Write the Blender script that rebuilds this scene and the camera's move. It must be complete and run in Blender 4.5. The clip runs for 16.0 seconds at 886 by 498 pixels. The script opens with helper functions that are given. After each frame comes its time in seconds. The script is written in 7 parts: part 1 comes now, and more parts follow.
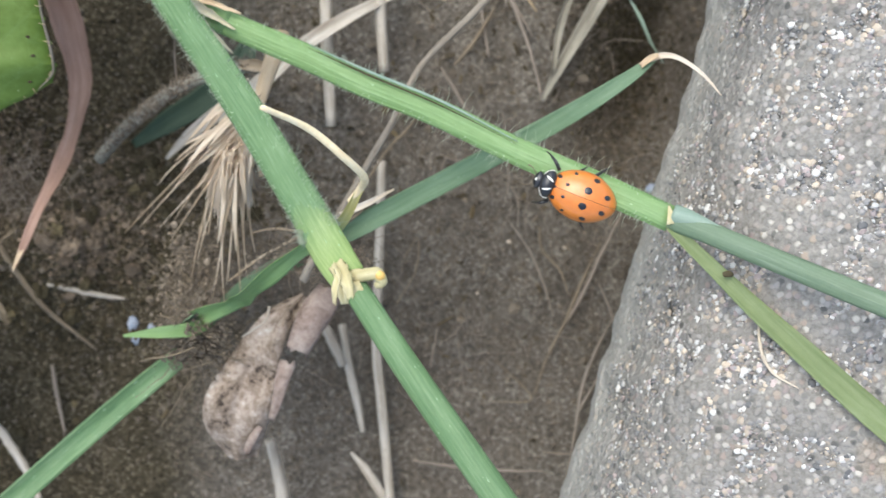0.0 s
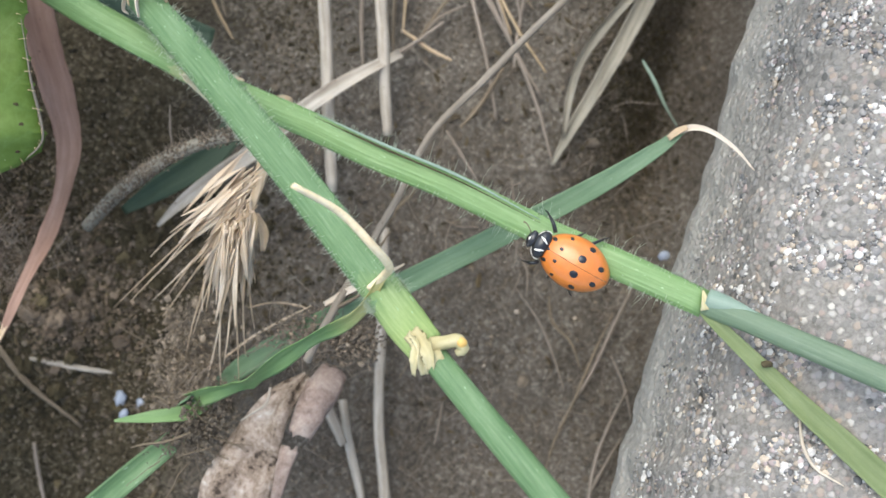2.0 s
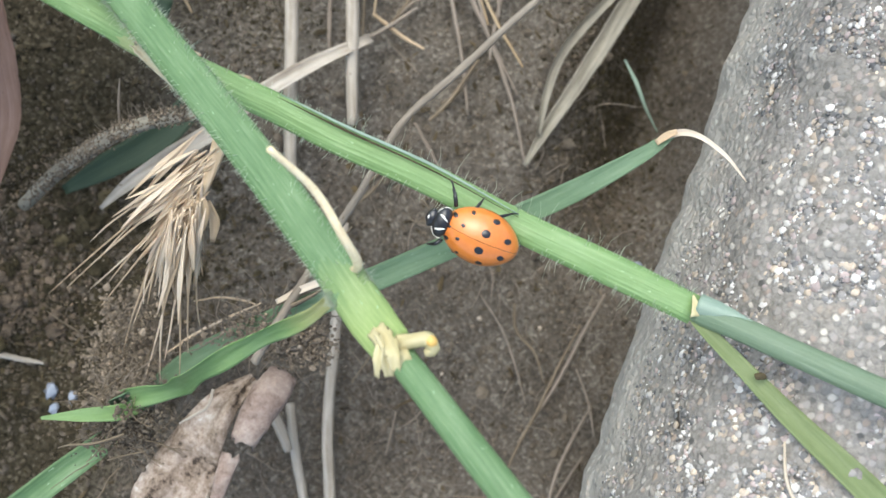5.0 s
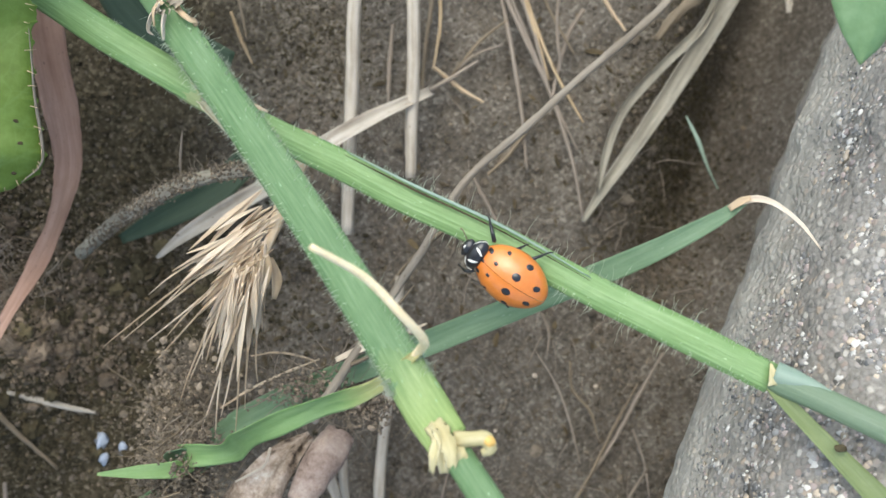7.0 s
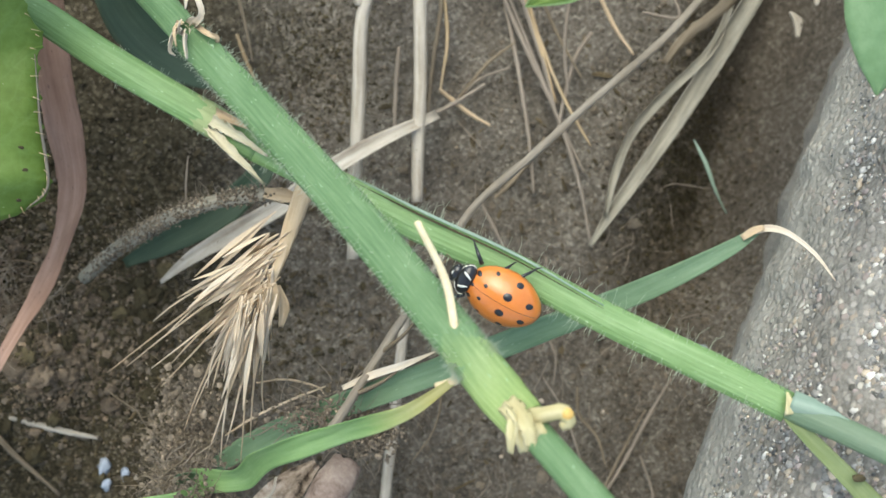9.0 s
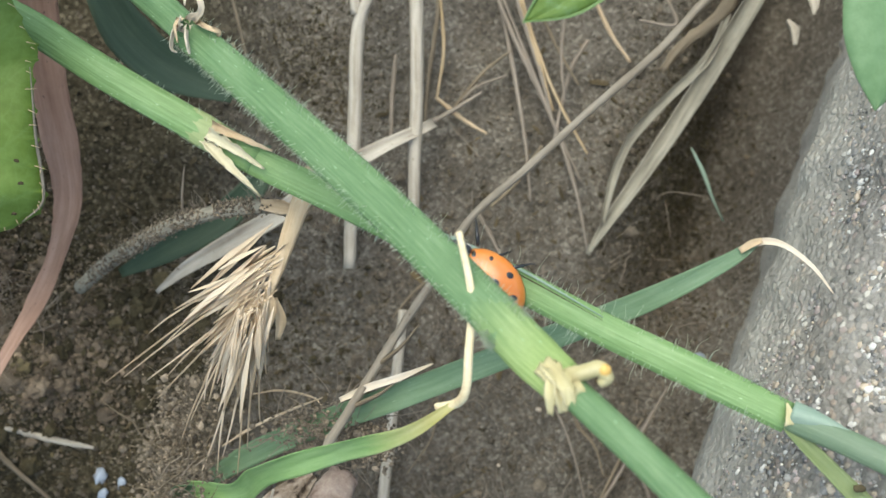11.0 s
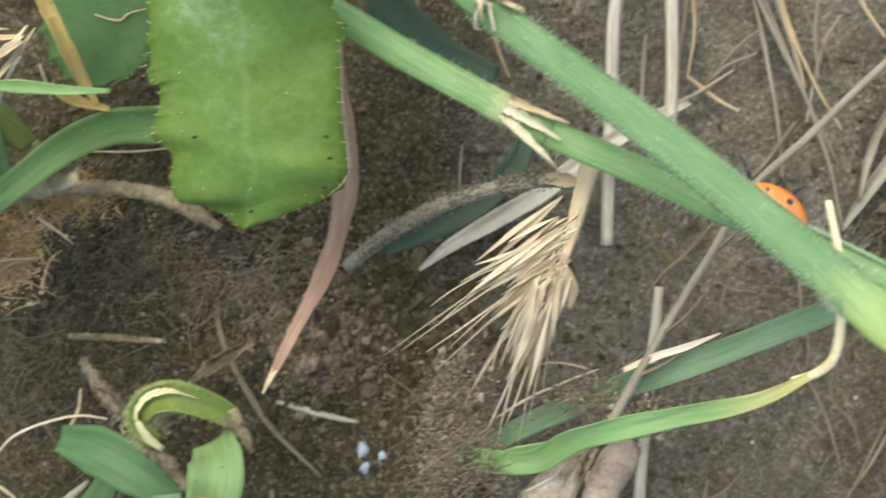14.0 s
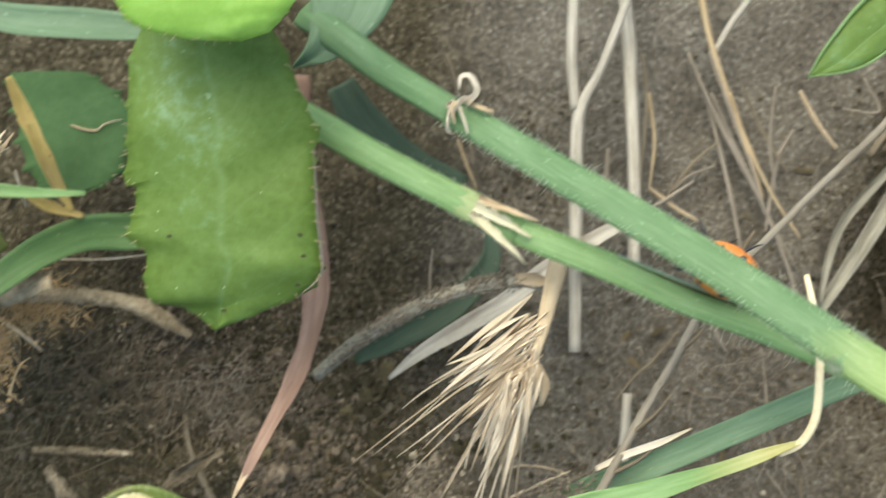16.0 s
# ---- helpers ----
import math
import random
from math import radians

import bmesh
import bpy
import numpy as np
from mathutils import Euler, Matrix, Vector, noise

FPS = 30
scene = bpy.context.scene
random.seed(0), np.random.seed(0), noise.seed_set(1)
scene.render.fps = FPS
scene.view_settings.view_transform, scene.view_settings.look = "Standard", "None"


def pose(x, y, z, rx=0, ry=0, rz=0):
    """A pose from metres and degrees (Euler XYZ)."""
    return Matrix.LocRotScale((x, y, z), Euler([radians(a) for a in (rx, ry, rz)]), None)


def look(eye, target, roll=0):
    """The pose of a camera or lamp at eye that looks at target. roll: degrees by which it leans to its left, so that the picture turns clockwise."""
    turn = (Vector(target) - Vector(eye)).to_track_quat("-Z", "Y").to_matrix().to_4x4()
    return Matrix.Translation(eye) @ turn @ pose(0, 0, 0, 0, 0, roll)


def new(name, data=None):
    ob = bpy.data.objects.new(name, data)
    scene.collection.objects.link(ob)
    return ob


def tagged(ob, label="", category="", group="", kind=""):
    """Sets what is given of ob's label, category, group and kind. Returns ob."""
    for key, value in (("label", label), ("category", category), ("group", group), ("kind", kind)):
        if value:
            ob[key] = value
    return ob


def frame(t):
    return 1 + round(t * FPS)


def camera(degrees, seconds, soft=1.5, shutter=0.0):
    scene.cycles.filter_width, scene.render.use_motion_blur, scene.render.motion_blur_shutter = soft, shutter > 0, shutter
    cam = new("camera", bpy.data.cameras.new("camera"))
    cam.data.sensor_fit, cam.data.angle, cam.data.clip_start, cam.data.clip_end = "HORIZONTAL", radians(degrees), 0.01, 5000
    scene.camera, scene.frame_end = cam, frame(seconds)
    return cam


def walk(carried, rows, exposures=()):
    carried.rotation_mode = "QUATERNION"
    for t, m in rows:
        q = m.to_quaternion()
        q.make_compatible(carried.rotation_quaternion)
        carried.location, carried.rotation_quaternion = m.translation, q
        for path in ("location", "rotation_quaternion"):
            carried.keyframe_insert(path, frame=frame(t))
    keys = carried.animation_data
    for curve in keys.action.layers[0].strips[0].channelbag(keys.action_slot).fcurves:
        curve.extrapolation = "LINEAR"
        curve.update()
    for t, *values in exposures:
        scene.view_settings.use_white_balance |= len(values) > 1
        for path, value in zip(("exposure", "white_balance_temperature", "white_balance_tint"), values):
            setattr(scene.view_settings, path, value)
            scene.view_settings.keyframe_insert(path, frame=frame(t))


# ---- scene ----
cam = camera(40, 16.0, soft=1.5, shutter=0.5)
cam.data.dof.use_dof, cam.data.dof.focus_distance, cam.data.dof.aperture_fstop = True, 0.081, 72
walk(cam, [
    (0, pose(0.00176, -0.00020, 0.12118, -0.309, 0.759, 2.517)),
    (0.5, pose(0.00158, -0.00041, 0.11867, -0.210, -0.685, 2.572)),
    (1, pose(0.00086, 0.00095, 0.11682, 0.775, -1.071, 2.496)),
    (1.5, pose(-0.00069, 0.00263, 0.11627, 1.583, -0.802, 2.421)),
    (2, pose(-0.00156, 0.00292, 0.11574, 1.379, -0.543, 2.568)),
    (2.5, pose(-0.00200, 0.00227, 0.11409, 0.414, -2.127, 3.110)),
    (3, pose(-0.00144, 0.00148, 0.11296, -0.271, -2.419, 3.574)),
    (3.5, pose(-0.00126, 0.00250, 0.11165, 0.799, -2.879, 3.908)),
    (3.7, pose(-0.00141, 0.00321, 0.11126, 1.258, -2.842, 3.929)),
    (5.8, pose(-0.00321, 0.00327, 0.10877, 1.001, -2.902, 6.232)),
    (6, pose(-0.00349, 0.00313, 0.10877, 0.754, -2.949, 6.314)),
    (6.5, pose(-0.00421, 0.00351, 0.10849, 1.561, -2.171, 6.426)),
    (7, pose(-0.00518, 0.00502, 0.10799, 2.644, -1.650, 6.443)),
    (7.5, pose(-0.00519, 0.00510, 0.10768, 2.681, -1.680, 6.593)),
    (8, pose(-0.00500, 0.00505, 0.10726, 2.315, -2.362, 6.675)),
    (8.5, pose(-0.00498, 0.00529, 0.10713, 2.534, -2.259, 6.691)),
    (9, pose(-0.00613, 0.00613, 0.10719, 3.145, -1.815, 6.564)),
    (11.3, pose(-0.00639, 0.00724, 0.10701, 2.938, -2.045, 6.436)),
    (11.5, pose(-0.00632, 0.00726, 0.10710, 3.379, -1.769, 6.284)),
    (12, pose(-0.00647, 0.00779, 0.10665, 3.681, -2.031, 6.098)),
    (12.5, pose(-0.00778, 0.00820, 0.10622, 3.567, -2.173, 5.899)),
    (13, pose(-0.01021, 0.00808, 0.10684, 3.530, -0.693, 5.769)),
    (13.5, pose(-0.01426, 0.00542, 0.10809, 3.127, 1.974, 6.135)),
    (14, pose(-0.01814, 0.00329, 0.10874, 3.305, 3.365, 6.264)),
    (14.5, pose(-0.02137, -0.00011, 0.10923, 3.789, 4.511, 6.960)),
    (15, pose(-0.02134, -0.00095, 0.10915, 5.384, 3.987, 7.123)),
    (15.5, pose(-0.02045, -0.00158, 0.10898, 8.025, 3.538, 7.098)),
    (16, pose(-0.01859, -0.00066, 0.10946, 10.431, 1.500, 5.617)),
], exposures=[(0, 1.15, 6270, 4), (1, 1.15, 6270, 6), (3.7, 1.19, 6270, 1), (5.9, 1.25, 6320, 4), (7, 1.17, 6370, 2), (8, 1.19, 6370, 1), (9, 1.14, 6470, -2), (12.5, 1.14, 6520, -3), (14.3, 1.26, 6870, -4), (16, 1.26, 6870, -4)])

# ---- light: open shade under a bright, hazy sky ----
SUN_UP, SUN_ROUND = radians(64), radians(-34)
world = bpy.data.worlds.new("sky")
scene.world = world
world.use_nodes = True
wn = world.node_tree
sky = wn.nodes.new("ShaderNodeTexSky")
sky.sky_type = "NISHITA"
sky.sun_disc = False
sky.sun_elevation, sky.sun_rotation = SUN_UP, SUN_ROUND
sky.air_density, sky.dust_density, sky.ozone_density = 1.0, 3.0, 1.0
wn.links.new(sky.outputs[0], wn.nodes["Background"].inputs[0])
wn.nodes["Background"].inputs[1].default_value = 0.15
sun = new("sun", bpy.data.lights.new("sun", "SUN"))
sun.data.energy, sun.data.angle, sun.data.color = 1.0, radians(60), (1.0, 0.98, 0.95)
sun_dir = Vector((math.sin(SUN_ROUND) * math.cos(SUN_UP), math.cos(SUN_ROUND) * math.cos(SUN_UP), math.sin(SUN_UP)))
sun.matrix_world = look(sun_dir, (0, 0, 0))

MM = 0.001
rng = random.Random(7)


# ---- materials ----
def material(name):
    m = bpy.data.materials.new(name)
    m.use_nodes = True
    nt = m.node_tree
    return m, nt, nt.nodes["Principled BSDF"]


def node(nt, kind, **inputs):
    n = nt.nodes.new(kind)
    for k, v in inputs.items():
        n.inputs[k.replace("_", " ")].default_value = v
    return n


def coords(nt, scale=(1000, 1000, 1000), which="Object"):
    tc = nt.nodes.new("ShaderNodeTexCoord")
    mp = nt.nodes.new("ShaderNodeMapping")
    mp.inputs["Scale"].default_value = scale
    nt.links.new(tc.outputs[which], mp.inputs["Vector"])
    return mp.outputs[0]


def ramp(nt, fac, stops):
    r = nt.nodes.new("ShaderNodeValToRGB")
    els = r.color_ramp.elements
    while len(els) < len(stops):
        els.new(0.5)
    for e, (p, c) in zip(els, stops):
        e.position, e.color = p, (*c, 1)
    nt.links.new(fac, r.inputs[0])
    return r.outputs[0]


def noise_tex(nt, vec, scale, detail=4.0, rough=0.6):
    n = nt.nodes.new("ShaderNodeTexNoise")
    n.inputs["Scale"].default_value = scale
    n.inputs["Detail"].default_value = detail
    n.inputs["Roughness"].default_value = rough
    nt.links.new(vec, n.inputs["Vector"])
    return n.outputs[0]


def mix(nt, fac, a, b, blend="MIX"):
    n = nt.nodes.new("ShaderNodeMix")
    n.data_type, n.blend_type = "RGBA", blend
    for sock, val in ((n.inputs[0], fac), (n.inputs[6], a), (n.inputs[7], b)):
        if isinstance(val, (float, int)):
            sock.default_value = val
        elif isinstance(val, tuple):
            sock.default_value = (*val, 1)
        else:
            nt.links.new(val, sock)
    return n.outputs[2]


def bump(nt, bsdf, height, mm, strength=0.6):
    b = nt.nodes.new("ShaderNodeBump")
    b.inputs["Strength"].default_value = strength
    b.inputs["Distance"].default_value = mm * MM
    nt.links.new(height, b.inputs["Height"])
    nt.links.new(b.outputs[0], bsdf.inputs["Normal"])


def mottled(name, stops, scale, fine, rough=0.8, bump_mm=0.1, spec=0.3, which="Object", stretch=(1, 1, 1), vary=0.0, clear=0.0, island=0.0):
    """A surface with stains at one scale and grain at another; scales are per millimetre."""
    m, nt, bsdf = material(name)
    v = coords(nt, tuple(1000 * s for s in stretch), which)
    big, small = noise_tex(nt, v, scale, 3), noise_tex(nt, v, fine, 5, 0.7)
    col = ramp(nt, mix(nt, 0.45, big, small), stops)
    if vary:
        info = nt.nodes.new("ShaderNodeObjectInfo")
        hsv = nt.nodes.new("ShaderNodeHueSaturation")
        mr = nt.nodes.new("ShaderNodeMapRange")
        mr.inputs[3].default_value, mr.inputs[4].default_value = 1 - vary, 1 + vary
        nt.links.new(info.outputs["Random"], mr.inputs[0])
        nt.links.new(mr.outputs[0], hsv.inputs["Value"])
        nt.links.new(col, hsv.inputs["Color"])
        col = hsv.outputs[0]
    if island:
        geo = nt.nodes.new("ShaderNodeNewGeometry")
        tone = ramp(nt, geo.outputs["Random Per Island"], [(0.0, (1 - island,) * 3), (0.7, (1.0, 0.98, 0.95)), (0.93, (1 + island * 0.8, 1 + island * 0.72, 1 + island * 0.6)), (1.0, (1 + 2.4 * island, 1 + 2.2 * island, 1 + 1.9 * island))])
        col = mix(nt, 1.0, col, tone, "MULTIPLY")
    nt.links.new(col, bsdf.inputs["Base Color"])
    bsdf.inputs["Roughness"].default_value = rough
    bsdf.inputs["Specular IOR Level"].default_value = spec
    bsdf.inputs["Coat Weight"].default_value = clear
    bsdf.inputs["Coat Roughness"].default_value = 0.12
    bump(nt, bsdf, small, bump_mm)
    return m


def veined(name, stops, lines=2.2, fine=1.5, rough=0.5, through_light=0.25, bump_mm=0.12, spots=None, fade=None, vary=0.0):
    """Grass and straw: veins run along the UV's v; u runs across in millimetres."""
    m, nt, bsdf = material(name)
    uv = coords(nt, (1, 0.06, 1), "UV")
    veins = noise_tex(nt, uv, lines, 3, 0.55)
    blot = noise_tex(nt, coords(nt, (1, 0.5, 1), "UV"), 0.35, 4)
    col = ramp(nt, mix(nt, 0.5, veins, blot), stops)
    if fade:
        start, end, other = fade
        along_v = nt.nodes.new("ShaderNodeSeparateXYZ")
        nt.links.new(coords(nt, (1, 1, 1), "UV"), along_v.inputs[0])
        span = nt.nodes.new("ShaderNodeMapRange")
        span.inputs[1].default_value, span.inputs[2].default_value = start, end
        nt.links.new(along_v.outputs[1], span.inputs[0])
        uneven = ramp(nt, mix(nt, 0.35, span.outputs[0], mix(nt, 0.5, veins, blot)), [(0.25, (0, 0, 0)), (0.75, (1, 1, 1))])
        col = mix(nt, uneven, col, ramp(nt, mix(nt, 0.5, veins, blot), other))
    grain = noise_tex(nt, coords(nt, (1, 0.6, 1), "UV"), fine * 4, 4, 0.7)
    col = mix(nt, 0.25, col, mix(nt, grain, (0.25, 0.25, 0.25), (1.0, 1.0, 1.0)), "MULTIPLY")
    if spots:
        fleck = ramp(nt, noise_tex(nt, coords(nt, (1, 0.35, 1), "UV"), 3.2, 2), [(0.68, (0, 0, 0)), (0.74, (1, 1, 1))])
        col = mix(nt, fleck, col, spots)
    if vary:
        info = nt.nodes.new("ShaderNodeObjectInfo")
        col = mix(nt, 1.0, col, ramp(nt, info.outputs["Random"], [(0.0, (1 - vary, 1 - 1.2 * vary, 1 - 1.45 * vary)), (0.5, (1, 0.97, 0.92)), (1.0, (1 + 0.3 * vary,) * 3)]), "MULTIPLY")
    nt.links.new(col, bsdf.inputs["Base Color"])
    bsdf.inputs["Roughness"].default_value = rough
    bsdf.inputs["Specular IOR Level"].default_value = 0.35
    if through_light:
        tr = nt.nodes.new("ShaderNodeBsdfTranslucent")
        nt.links.new(col, tr.inputs[0])
        sh = nt.nodes.new("ShaderNodeMixShader")
        sh.inputs[0].default_value = through_light
        nt.links.new(bsdf.outputs[0], sh.inputs[1])
        nt.links.new(tr.outputs[0], sh.inputs[2])
        nt.links.new(sh.outputs[0], nt.nodes["Material Output"].inputs[0])
    bump(nt, bsdf, veins, bump_mm, 0.7)
    return m


def grainy_soil():
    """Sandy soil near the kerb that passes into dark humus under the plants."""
    m, nt, bsdf = material("soil")
    v = coords(nt)
    warp = mix(nt, 0.25, v, noise_tex(nt, v, 1.5, 2), "ADD")
    layers = []
    for size in (3.4, 8.0):
        cell = nt.nodes.new("ShaderNodeTexVoronoi")
        cell.inputs["Scale"].default_value = size
        nt.links.new(warp, cell.inputs["Vector"])
        sep = nt.nodes.new("ShaderNodeSeparateColor")
        nt.links.new(cell.outputs["Color"], sep.inputs[0])
        layers.append((sep.outputs[0], cell.outputs["Distance"]))
    sand = ramp(nt, layers[0][0], [(0.0, (0.074, 0.063, 0.050)), (0.35, (0.104, 0.089, 0.071)), (0.75, (0.135, 0.118, 0.095)), (0.92, (0.167, 0.147, 0.120)), (1.0, (0.216, 0.192, 0.158))])
    dark = ramp(nt, layers[0][0], [(0.0, (0.026, 0.021, 0.012)), (0.5, (0.05, 0.041, 0.024)), (0.85, (0.078, 0.064, 0.041)), (1.0, (0.13, 0.108, 0.072))])
    place = nt.nodes.new("ShaderNodeSeparateXYZ")
    nt.links.new(v, place.inputs[0])
    span = nt.nodes.new("ShaderNodeMapRange")
    span.inputs[1].default_value, span.inputs[2].default_value = -30.0, -14.0
    nt.links.new(place.outputs[0], span.inputs[0])
    patch = ramp(nt, mix(nt, 0.4, span.outputs[0], noise_tex(nt, v, 0.12, 3)), [(0.3, (0, 0, 0)), (0.62, (1, 1, 1))])
    col = mix(nt, patch, dark, sand)
    fine = ramp(nt, layers[1][0], [(0.0, (0.62, 0.61, 0.6)), (0.5, (0.97, 0.97, 0.97)), (1.0, (1.38, 1.37, 1.34))])
    stain = ramp(nt, noise_tex(nt, v, 0.16, 5, 0.65), [(0.34, (0.76, 0.75, 0.73)), (0.62, (1.14, 1.14, 1.14))])
    col = mix(nt, 1.0, mix(nt, 0.8, col, fine, "MULTIPLY"), stain, "MULTIPLY")
    nt.links.new(col, bsdf.inputs["Base Color"])
    bsdf.inputs["Roughness"].default_value = 0.95
    bsdf.inputs["Specular IOR Level"].default_value = 0.15
    bump(nt, bsdf, mix(nt, 0.5, layers[0][0], noise_tex(nt, v, 1.6, 5, 0.7)), 0.36, 0.8)
    return m


SOIL = grainy_soil()
CRUMB = mottled("soil_crumb", [(0.3, (0.085, 0.069, 0.05)), (0.55, (0.145, 0.12, 0.091)), (0.75, (0.22, 0.186, 0.145))], 0.5, 3.0, 0.95, 0.2, 0.15, island=0.25)


def sandy_concrete():
    m, nt, bsdf = material("concrete")
    v = coords(nt)
    warp = mix(nt, 0.35, v, noise_tex(nt, v, 1.2, 2), "ADD")
    cell = nt.nodes.new("ShaderNodeTexVoronoi")
    cell.inputs["Scale"].default_value = 1.9
    nt.links.new(warp, cell.inputs["Vector"])
    sep = nt.nodes.new("ShaderNodeSeparateColor")
    nt.links.new(cell.outputs["Color"], sep.inputs[0])
    tone = ramp(nt, sep.outputs[0], [(0.0, (0.092, 0.090, 0.081)), (0.12, (0.213, 0.204, 0.184)), (0.35, (0.284, 0.263, 0.233)), (0.5, (0.334, 0.315, 0.292)), (0.62, (0.355, 0.291, 0.227)), (0.74, (0.284, 0.235, 0.213)), (0.86, (0.384, 0.360, 0.324)), (0.96, (0.512, 0.478, 0.415))])
    paste = ramp(nt, noise_tex(nt, v, 2.6, 5, 0.7), [(0.35, (0.163, 0.152, 0.134)), (0.65, (0.301, 0.282, 0.250))])
    stain = ramp(nt, noise_tex(nt, v, 0.1, 3), [(0.34, (0.8, 0.78, 0.76)), (0.6, (1.0, 0.99, 0.98)), (0.7, (1.0, 0.87, 0.74))])
    edge = ramp(nt, cell.outputs["Distance"], [(0.32, (1, 1, 1)), (0.6, (0, 0, 0))])
    col = mix(nt, 1.0, mix(nt, edge, paste, tone), stain, "MULTIPLY")
    # Grey-brown dirt low down, painted paler in place of light on the face
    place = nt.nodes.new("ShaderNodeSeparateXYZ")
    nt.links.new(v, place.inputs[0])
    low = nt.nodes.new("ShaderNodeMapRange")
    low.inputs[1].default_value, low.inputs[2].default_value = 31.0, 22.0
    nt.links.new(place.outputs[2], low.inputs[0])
    dirt_lift = ramp(nt, mix(nt, 0.35, low.outputs[0], noise_tex(nt, v, 0.35, 4, 0.65)), [(0.25, (0, 0, 0)), (0.8, (0.75, 0.75, 0.75))])
    col = mix(nt, dirt_lift, col, mix(nt, 0.45, (0.46, 0.43, 0.36), col))
    nt.links.new(col, bsdf.inputs["Base Color"])
    bsdf.inputs["Roughness"].default_value = 0.9
    bsdf.inputs["Specular IOR Level"].default_value = 0.25
    bump(nt, bsdf, mix(nt, 0.4, edge, noise_tex(nt, v, 3.5, 4)), 0.16, 0.8)
    return m


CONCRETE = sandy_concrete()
HUMUS = mottled("dark_humus", [(0.3, (0.036, 0.029, 0.016)), (0.55, (0.064, 0.053, 0.03)), (0.75, (0.115, 0.095, 0.056))], 0.6, 3.0, 0.95, 0.2, 0.15, island=0.4)
LITTER = mottled("plant_litter", [(0.3, (0.048, 0.035, 0.018)), (0.55, (0.082, 0.063, 0.035)), (0.75, (0.136, 0.107, 0.065))], 0.5, 3.0, 0.85, 0.1, 0.2, island=0.32)
CLOD = mottled("brown_soil_clod", [(0.3, (0.1, 0.075, 0.052)), (0.55, (0.165, 0.128, 0.092)), (0.75, (0.25, 0.2, 0.15))], 0.5, 3.0, 0.95, 0.25, 0.15, island=0.4)
CRUMB_TAN = mottled("dry_tan_crumb", [(0.3, (0.12, 0.095, 0.07)), (0.55, (0.22, 0.18, 0.135)), (0.75, (0.34, 0.285, 0.22))], 0.6, 3.0, 0.95, 0.2, 0.15, island=0.45)
GRAIN_GREY = mottled("sand_grain_grey", [(0.3, (0.203, 0.195, 0.187)), (0.7, (0.390, 0.374, 0.351))], 0.8, 3, 0.6, 0.05, 0.4, "Object", (1, 1, 1), 0.45, island=0.3)
GRAIN_TAN = mottled("sand_grain_tan", [(0.3, (0.32, 0.265, 0.2)), (0.7, (0.47, 0.4, 0.32))], 0.8, 3, 0.6, 0.05, 0.4, "Object", (1, 1, 1), 0.3, island=0.3)
GRAIN_PALE = mottled("sand_grain_pale", [(0.3, (0.430, 0.413, 0.378)), (0.7, (0.619, 0.593, 0.550))], 0.8, 3, 0.5, 0.05, 0.45, "Object", (1, 1, 1), 0.15, island=0.12)
GRAIN_PINK = mottled("sand_grain_pink", [(0.3, (0.295, 0.238, 0.221)), (0.7, (0.459, 0.385, 0.361))], 0.8, 3, 0.6, 0.05, 0.4, "Object", (1, 1, 1), 0.25, island=0.25)
GRAIN_DARK = mottled("sand_grain_dark", [(0.3, (0.11, 0.11, 0.11)), (0.7, (0.22, 0.215, 0.21))], 0.8, 3, 0.6, 0.05, 0.4, "Object", (1, 1, 1), 0.3, island=0.3)
GRASS = veined("green_culm", [(0.3, (0.155, 0.265, 0.085)), (0.5, (0.22, 0.35, 0.13)), (0.7, (0.31, 0.44, 0.2))], 3.2, 1.5, 0.45, 0.2, 0.15, (0.4, 0.54, 0.3))
GRASS_BLUE = veined("bluish_culm", [(0.3, (0.1, 0.188, 0.074)), (0.5, (0.157, 0.262, 0.113)), (0.7, (0.245, 0.355, 0.185))], 5.0, 1.5, 0.5, 0.2, 0.1, (0.38, 0.54, 0.32))
GRASS_GREY = veined("grey_green_culm", [(0.3, (0.13, 0.19, 0.11)), (0.5, (0.18, 0.247, 0.152)), (0.7, (0.25, 0.315, 0.215))], 3.0, 1.5, 0.45, 0.2, 0.1)
MEMBRANE = veined("thin_membrane", [(0.3, (0.27, 0.37, 0.28)), (0.7, (0.42, 0.52, 0.42))], 3.0, 1.5, 0.35, 0.35, 0.05)
SHEATH_YELLOW = veined("torn_yellow_sheath", [(0.3, (0.46, 0.39, 0.17)), (0.5, (0.64, 0.56, 0.31)), (0.7, (0.76, 0.7, 0.48))], 2.5, 1.5, 0.55, 0.2, 0.08, (0.35, 0.27, 0.16))
OLIVE_BLADE = veined("olive_blade", [(0.3, (0.17, 0.22, 0.085)), (0.5, (0.23, 0.285, 0.12)), (0.7, (0.31, 0.365, 0.185))], 3.2, 1.5, 0.5, 0.25, 0.1)
BLADE = veined("green_blade", [(0.3, (0.13, 0.212, 0.11)), (0.5, (0.18, 0.275, 0.152)), (0.7, (0.25, 0.35, 0.21))], 3.4, 1.5, 0.5, 0.3, 0.1, (0.32, 0.42, 0.28))
BLADE_LIGHT = veined("light_green_blade", [(0.3, (0.175, 0.305, 0.09)), (0.5, (0.25, 0.385, 0.14)), (0.7, (0.34, 0.48, 0.215))], 3.2, 1.5, 0.5, 0.3, 0.1)
